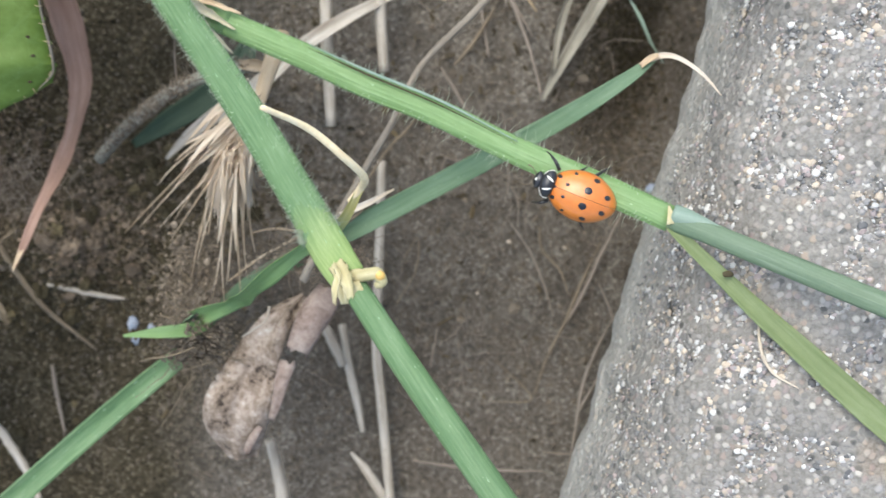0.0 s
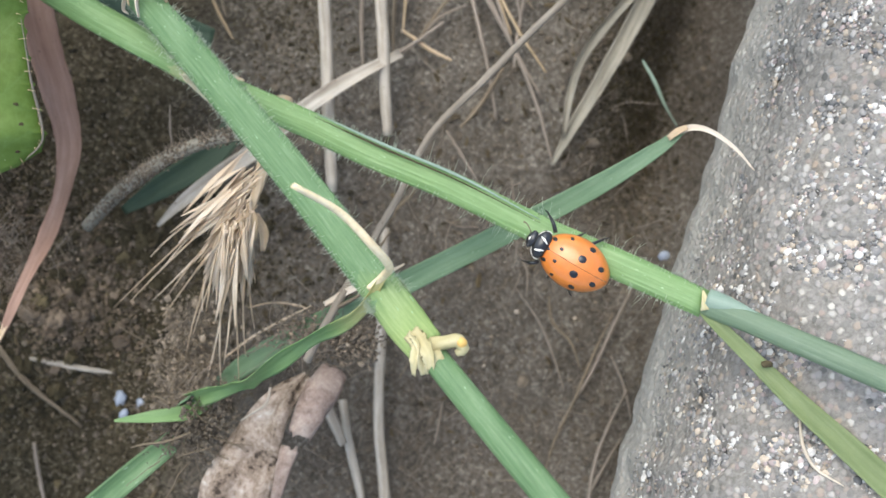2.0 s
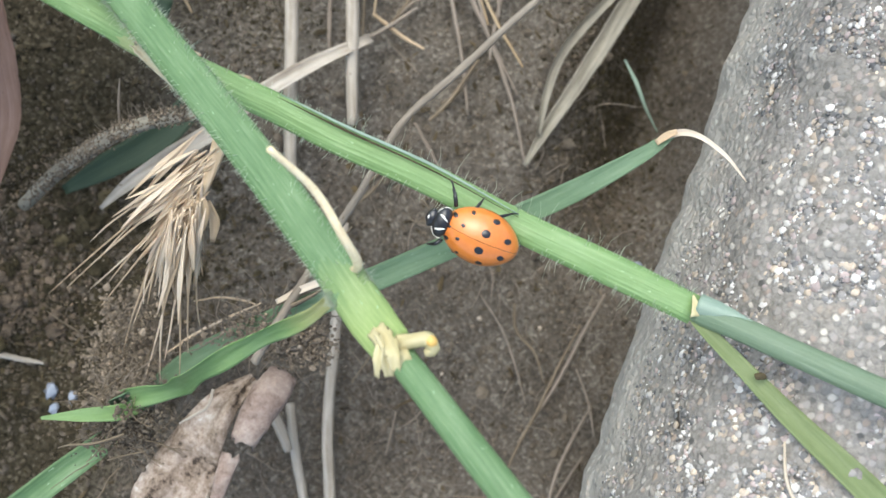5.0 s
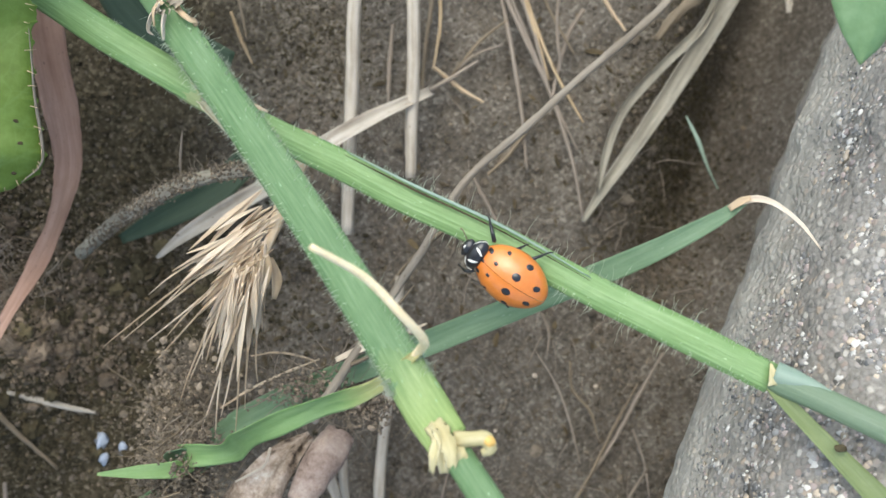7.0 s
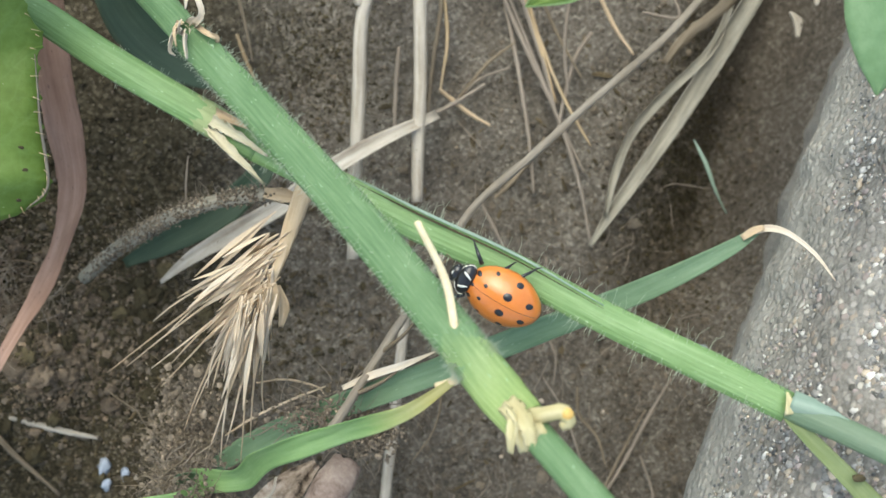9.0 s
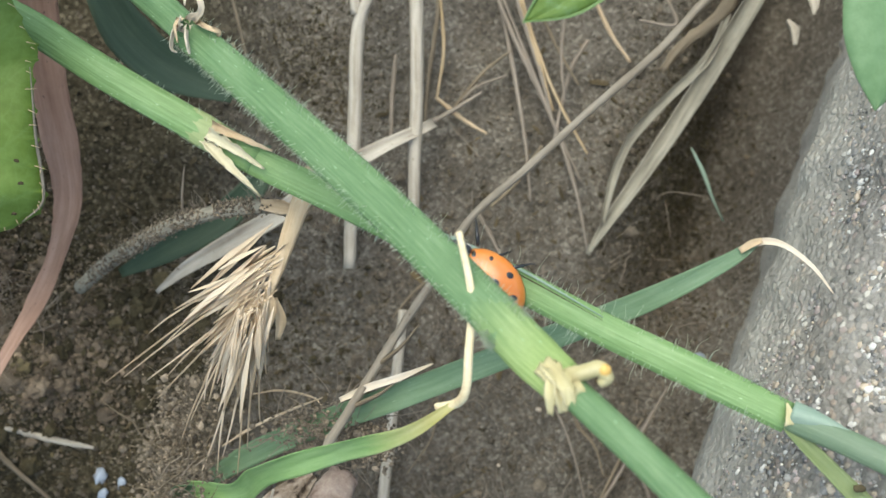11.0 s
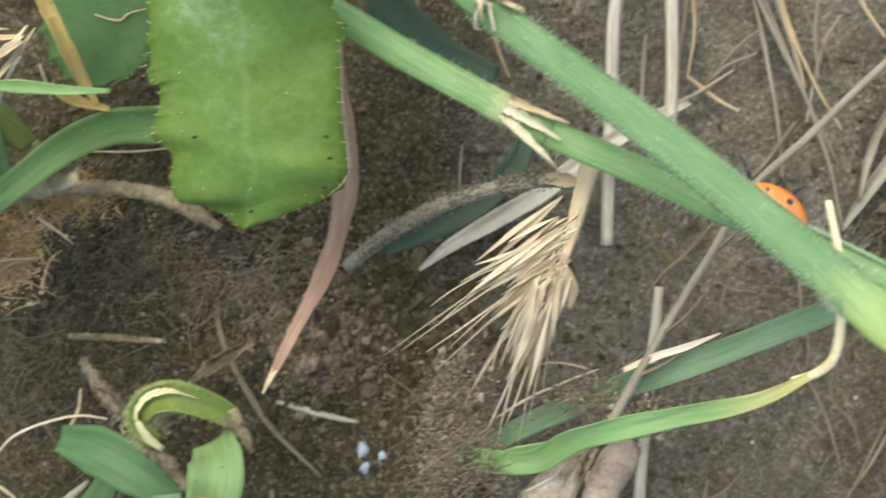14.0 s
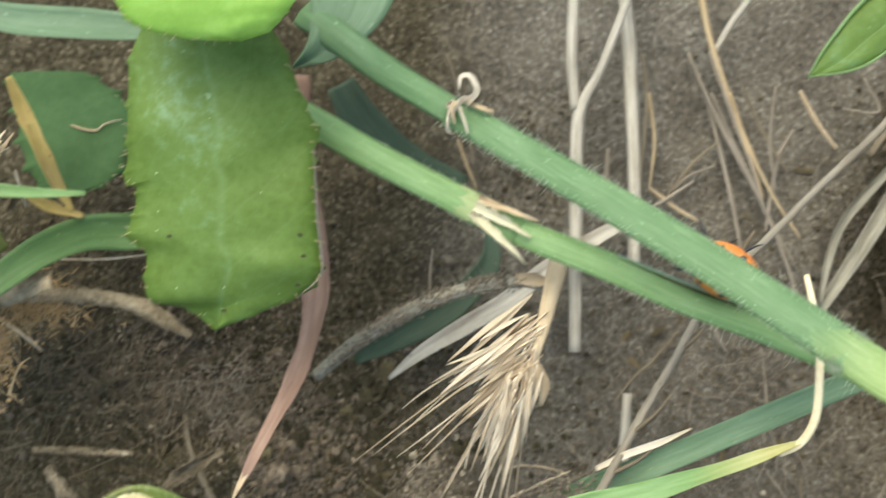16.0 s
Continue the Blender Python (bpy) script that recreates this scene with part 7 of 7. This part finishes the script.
def motions():
    walk(CULM_NEAR, [
    (0, pose(-0.02524, 0.02250, 0.02700, 2.97, -5.22, -12.11)),
    (0.5, pose(-0.02483, 0.02268, 0.02700, 2.17, -5.66, -11.11)),
    (1, pose(-0.02442, 0.02287, 0.02700, 2.47, -2.81, -8.29)),
    (1.5, pose(-0.02402, 0.02305, 0.02700, 2.79, -1.80, -7.61)),
    (2, pose(-0.02409, 0.02299, 0.02700, 3.30, -1.80, -8.61)),
    (2.5, pose(-0.02417, 0.02293, 0.02700, 4.24, -2.12, -10.86)),
    (3, pose(-0.02424, 0.02288, 0.02700, 2.61, -4.22, -10.27)),
    (3.5, pose(-0.02431, 0.02282, 0.02700, 2.66, -2.70, -8.52)),
    (3.7, pose(-0.02427, 0.02281, 0.02700, 2.56, -2.52, -8.08)),
    (5.8, pose(-0.02385, 0.02279, 0.02700, -0.09, -5.26, -6.54)),
    (6, pose(-0.02381, 0.02278, 0.02700, -0.70, -5.68, -5.95)),
    (6.5, pose(-0.02371, 0.02278, 0.02700, 0.40, -5.06, -7.16)),
    (7, pose(-0.02361, 0.02277, 0.02700, 3.36, -2.93, -10.15)),
    (7.5, pose(-0.02362, 0.02263, 0.02700, 1.45, -4.50, -8.43)),
    (8, pose(-0.02329, 0.02240, 0.02700, -1.63, -5.79, -4.46)),
    (8.5, pose(-0.02316, 0.02293, 0.02700, -1.03, -4.59, -4.07)),
    (9, pose(-0.02283, 0.02317, 0.02700, -0.21, -3.76, -4.52)),
    (9.2, pose(-0.02221, 0.02294, 0.02700, -0.38, -3.73, -4.17)),
    (11.3, pose(-0.02278, 0.02433, 0.02700, -2.23, -3.33, -0.45)),
    (11.5, pose(-0.02281, 0.02438, 0.02700, -1.83, -2.79, -0.45)),
    (12, pose(-0.02259, 0.02449, 0.02700, -1.14, -1.06, 0.61)),
    (12.5, pose(-0.02274, 0.02428, 0.02700, 0.05, 0.11, 0.06)),
    (13, pose(-0.02287, 0.02422, 0.02700, 2.93, 3.89, 0.15)),
    (13.5, pose(-0.02289, 0.02414, 0.02700, 5.48, 8.29, 2.55)),
    (14, pose(-0.02251, 0.02418, 0.02700, -0.92, -1.61, -0.52)),
    (14.5, pose(-0.02118, 0.02336, 0.02700, -0.89, 0.44, 2.22)),
    (15, pose(-0.02236, 0.02358, 0.02700, -0.42, 1.59, 3.01)),
    (15.5, pose(-0.02255, 0.02391, 0.02700, -0.03, 1.94, 2.82)),
    (16, pose(-0.02255, 0.02408, 0.02700, -0.07, 2.55, 3.79)),
])
    walk(CULM_FAR, [
    (0, pose(-0.01702, 0.01476, 0.02603, 0.45, -0.35, -2.04)),
    (0.5, pose(-0.01702, 0.01476, 0.02603, 0.49, -0.36, -2.19)),
    (1, pose(-0.01702, 0.01476, 0.02603, 0.49, -0.42, -2.25)),
    (1.5, pose(-0.01702, 0.01476, 0.02603, 0.49, -0.37, -2.21)),
    (2, pose(-0.01702, 0.01476, 0.02603, 0.50, -0.29, -2.13)),
    (2.5, pose(-0.01702, 0.01476, 0.02603, 0.35, -0.26, -1.55)),
    (3, pose(-0.01702, 0.01476, 0.02603, 0.25, -0.18, -1.10)),
    (3.5, pose(-0.01702, 0.01476, 0.02603, 0.25, -0.08, -0.98)),
    (3.7, pose(-0.01702, 0.01476, 0.02603, 0.25, -0.07, -0.99)),
    (5.8, pose(-0.01702, 0.01476, 0.02603, 0.18, -0.07, -0.72)),
    (6, pose(-0.01702, 0.01476, 0.02603, 0.17, -0.08, -0.71)),
    (6.5, pose(-0.01702, 0.01476, 0.02603, 0.11, -0.05, -0.47)),
    (7, pose(-0.01702, 0.01476, 0.02603, 0.10, -0.04, -0.41)),
    (7.5, pose(-0.01702, 0.01476, 0.02603, 0.04, -0.03, -0.17)),
    (8, pose(-0.01702, 0.01476, 0.02603, -0.01, -0.02, -0.00)),
    (8.5, pose(-0.01702, 0.01476, 0.02603, -0.01, -0.02, 0.03)),
    (9, pose(-0.01702, 0.01476, 0.02603, 0.00, -0.00, 0.00)),
    (9.2, pose(-0.01702, 0.01476, 0.02603, -0.01, 0.01, 0.04)),
    (11.3, pose(-0.01702, 0.01476, 0.02603, -0.09, 0.07, 0.42)),
    (11.5, pose(-0.01702, 0.01476, 0.02603, -0.11, 0.03, 0.44)),
    (12, pose(-0.01702, 0.01476, 0.02603, -0.10, 0.04, 0.42)),
    (12.5, pose(-0.01702, 0.01476, 0.02603, -0.10, 0.03, 0.42)),
    (13, pose(-0.01702, 0.01476, 0.02603, -0.10, 0.03, 0.42)),
    (13.5, pose(-0.01702, 0.01476, 0.02603, -0.10, 0.03, 0.42)),
    (14, pose(-0.01702, 0.01476, 0.02603, -0.10, 0.03, 0.42)),
    (14.5, pose(-0.01702, 0.01476, 0.02603, -0.10, 0.03, 0.42)),
    (15, pose(-0.01702, 0.01476, 0.02603, -0.10, 0.03, 0.42)),
    (15.5, pose(-0.01702, 0.01476, 0.02603, -0.10, 0.03, 0.42)),
    (16, pose(-0.01702, 0.01476, 0.02603, -0.10, 0.03, 0.42)),
])
    walk(CURL, [
    (0, pose(-0.01990, -0.00740, 0.01970, 46.02, -48.73, 35.04)),
    (0.5, pose(-0.01990, -0.00740, 0.01970, 49.23, -49.07, 34.58)),
    (1, pose(-0.01990, -0.00740, 0.01970, 50.68, -48.43, 34.05)),
    (1.5, pose(-0.01990, -0.00740, 0.01970, 47.78, -47.01, 35.31)),
    (2, pose(-0.01990, -0.00740, 0.01970, 48.37, -48.20, 33.90)),
    (2.5, pose(-0.01990, -0.00740, 0.01970, 46.98, -48.84, 34.02)),
    (3, pose(-0.01990, -0.00740, 0.01970, 42.68, -48.11, 33.73)),
    (3.5, pose(-0.01990, -0.00740, 0.01970, 40.23, -48.14, 33.62)),
    (3.7, pose(-0.01990, -0.00740, 0.01970, 37.70, -47.72, 33.75)),
    (5.8, pose(-0.01990, -0.00740, 0.01970, 32.20, -46.01, 34.02)),
    (6, pose(-0.01990, -0.00740, 0.01970, 26.93, -45.33, 34.43)),
    (6.5, pose(-0.01990, -0.00740, 0.01970, 24.26, -44.98, 35.30)),
    (7, pose(-0.01990, -0.00740, 0.01970, 21.29, -48.12, 32.55)),
    (7.5, pose(-0.01990, -0.00740, 0.01926, 29.84, -48.36, 32.33)),
    (8, pose(-0.01990, -0.00740, 0.01750, 18.13, -46.94, 31.08)),
    (8.5, pose(-0.01990, -0.00740, 0.01750, 5.50, -45.58, 30.54)),
    (9, pose(-0.01990, -0.00740, 0.01750, 11.60, -44.40, 30.80)),
    (9.2, pose(-0.01990, -0.00740, 0.01750, 15.46, -42.48, 29.99)),
    (11.3, pose(-0.01990, -0.00740, 0.01750, 11.44, -44.55, 29.44)),
    (11.5, pose(-0.01990, -0.00740, 0.01750, 13.49, -44.31, 29.09)),
    (12, pose(-0.01990, -0.00740, 0.01750, 3.37, -43.83, 28.86)),
    (12.5, pose(-0.01990, -0.00740, 0.01750, 0.14, -44.74, 27.19)),
    (13, pose(-0.01990, -0.00740, 0.01750, -4.85, -42.68, 26.64)),
    (13.5, pose(-0.01990, -0.00740, 0.01750, -0.39, -38.94, 25.95)),
    (14, pose(-0.01990, -0.00740, 0.01750, 7.18, -37.16, 25.24)),
    (14.5, pose(-0.01990, -0.00740, 0.01750, 23.76, -31.53, 24.58)),
    (15, pose(-0.01990, -0.00740, 0.01750, 11.64, -36.42, 25.38)),
    (15.5, pose(-0.01990, -0.00740, 0.01750, 14.82, -31.29, 25.70)),
    (16, pose(-0.01990, -0.00740, 0.01750, -22.95, -30.41, 26.32)),
])
    walk(CURL_TIP, [
    (0, pose(0.02778, 0, 0, 2.39, 9.86, 0.42)),
    (0.5, pose(0.02778, 0, 0, -0.37, 9.20, -1.59)),
    (1, pose(0.02778, 0, 0, -3.12, 8.55, -3.60)),
    (1.5, pose(0.02778, 0, 0, -5.87, 7.90, -5.60)),
    (2, pose(0.02778, 0, 0, -3.62, 6.77, -2.86)),
    (2.5, pose(0.02778, 0, 0, -1.38, 5.64, -0.12)),
    (3, pose(0.02778, 0, 0, 0.87, 4.51, 2.63)),
    (3.5, pose(0.02778, 0, 0, 0.44, 3.26, 1.36)),
    (3.7, pose(0.02778, 0, 0, 0.27, 2.75, 0.86)),
    (5.8, pose(0.02778, 0, 0, -1.54, -2.52, -4.45)),
    (6, pose(0.02778, 0, 0, 0.59, -2.07, -3.57)),
    (6.5, pose(0.02778, 0, 0, 11.65, 1.44, 2.13)),
    (7, pose(0.02778, 0, 0, 22.71, 4.96, 7.82)),
    (7.5, pose(0.02778, 0, 0, 7.16, 7.11, 3.21)),
    (8, pose(0.02778, 0, 0, -0.83, 7.36, -1.43)),
    (8.5, pose(0.02778, 0, 0, 5.36, 3.06, 0.33)),
    (9, pose(0.02778, 0, 0, 1.05, -6.46, -3.15)),
    (9.2, pose(0.02778, 0, 0, -0.38, -6.51, -3.54)),
    (11.3, pose(0.02778, 0, 0, -15.33, -7.10, -7.63)),
    (11.5, pose(0.02778, 0, 0, -16.75, -7.15, -8.02)),
    (12, pose(0.02778, 0, 0, -11.77, -6.23, -7.58)),
    (12.5, pose(0.02778, 0, 0, -6.79, -5.31, -7.14)),
    (13, pose(0.02778, 0, 0, -3.61, -17.21, -6.08)),
    (13.5, pose(0.02778, 0, 0, -0.57, -11.75, -1.24)),
    (14, pose(0.02778, 0, 0, -4.48, -0.94, -0.21)),
    (14.5, pose(0.02778, 0, 0, -2.93, -2.30, 0.66)),
    (15, pose(0.02778, 0, 0, -1.38, -3.67, 1.54)),
    (15.5, pose(0.02778, 0, 0, -0.30, -6.30, 2.94)),
    (16, pose(0.02778, 0, 0, 0.77, -8.94, 4.34)),
])
    turns = [(0, 0, 0), (8.5, 0, 0), (9.2, 10, 5), (9.9, 60, 14), (10.6, 115, 22), (11.3, 172, 26), (13.5, 194, 28), (16, 194, 28)]
    walk(SHORT_BLADE, [(t, pose(-0.0189, -0.0077, 0.0185, 0, 0, a) @ pose(0, 0, 0, 0, -b, 0)) for t, a, b in turns])
    walk(BEETLE, [
    (0, pose(0.00972, 0.00363, 0.03484, -6.00, 0.00, 160.98)),
    (0.5, pose(0.00907, 0.00361, 0.03468, -6.50, 0.00, 161.88)),
    (1, pose(0.00806, 0.00389, 0.03441, -7.00, 0.00, 161.11)),
    (1.5, pose(0.00768, 0.00442, 0.03427, -7.50, 0.00, 156.05)),
    (2, pose(0.00745, 0.00465, 0.03419, -8.00, 0.00, 152.33)),
    (2.5, pose(0.00673, 0.00510, 0.03397, -8.50, 0.00, 155.47)),
    (3, pose(0.00607, 0.00557, 0.03377, -9.00, 0.00, 156.16)),
    (3.5, pose(0.00503, 0.00569, 0.03350, -9.50, 0.00, 161.34)),
    (3.7, pose(0.00484, 0.00580, 0.03344, -9.70, 0.00, 163.27)),
    (5.8, pose(0.00169, 0.00688, 0.03256, -20.80, 0.00, 158.75)),
    (6, pose(0.00147, 0.00706, 0.03249, -22.00, 0.00, 156.71)),
    (6.5, pose(0.00109, 0.00748, 0.03236, -22.00, 0.00, 153.92)),
    (7, pose(0.00054, 0.00784, 0.03219, -22.00, 0.00, 150.84)),
    (7.5, pose(0.00026, 0.00836, 0.03208, -22.00, 0.00, 147.10)),
    (8, pose(0.00005, 0.00825, 0.03203, -22.00, 0.00, 146.59)),
    (8.5, pose(-0.00025, 0.00805, 0.03198, -22.00, 0.00, 152.64)),
    (9, pose(-0.00074, 0.00827, 0.03184, -22.00, 0.00, 157.49)),
    (9.2, pose(-0.00023, 0.00840, 0.03196, -22.00, 0.00, 157.84)),
    (11.3, pose(-0.00152, 0.01024, 0.03147, -22.00, 0.00, 142.80)),
    (11.5, pose(-0.00151, 0.01036, 0.03146, -22.00, 0.00, 142.95)),
    (12, pose(-0.00191, 0.01125, 0.03129, -22.00, 0.00, 141.96)),
    (12.5, pose(-0.00270, 0.01155, 0.03107, -22.00, 0.00, 143.50)),
    (13, pose(-0.00282, 0.01186, 0.03101, -22.00, 0.00, 140.05)),
    (13.5, pose(-0.00254, 0.01196, 0.03108, -22.00, 0.00, 146.28)),
    (14, pose(-0.00338, 0.01199, 0.03087, -22.00, 0.00, 154.86)),
    (14.5, pose(-0.00406, 0.01305, 0.03061, -22.00, 0.00, 155.17)),
    (15, pose(-0.00377, 0.01352, 0.03064, -22.00, 0.00, 155.20)),
    (15.5, pose(-0.00395, 0.01344, 0.03061, -22.00, 0.00, 155.03)),
    (16, pose(-0.00411, 0.01416, 0.03051, -22.00, 0.00, 154.05)),
])
    step = [0, 0.5, 1, 1.5, 2, 2.5, 3, 3.5, 3.7, 5.8, 6, 6.5, 7, 7.5, 8, 8.5, 9, 9.2, 11.3, 12, 12.5, 13, 14, 15, 16]
    for leg, o, sign, k in LEGS:
        tripod = 1 if k in (0, 3, 4) else -1
        walk(leg, [(t, pose(o.x * MM, o.y * MM, o.z * MM, 0, 0, 14 * tripod * (1 if i % 2 else -1))) for i, t in enumerate(step)])


motions()
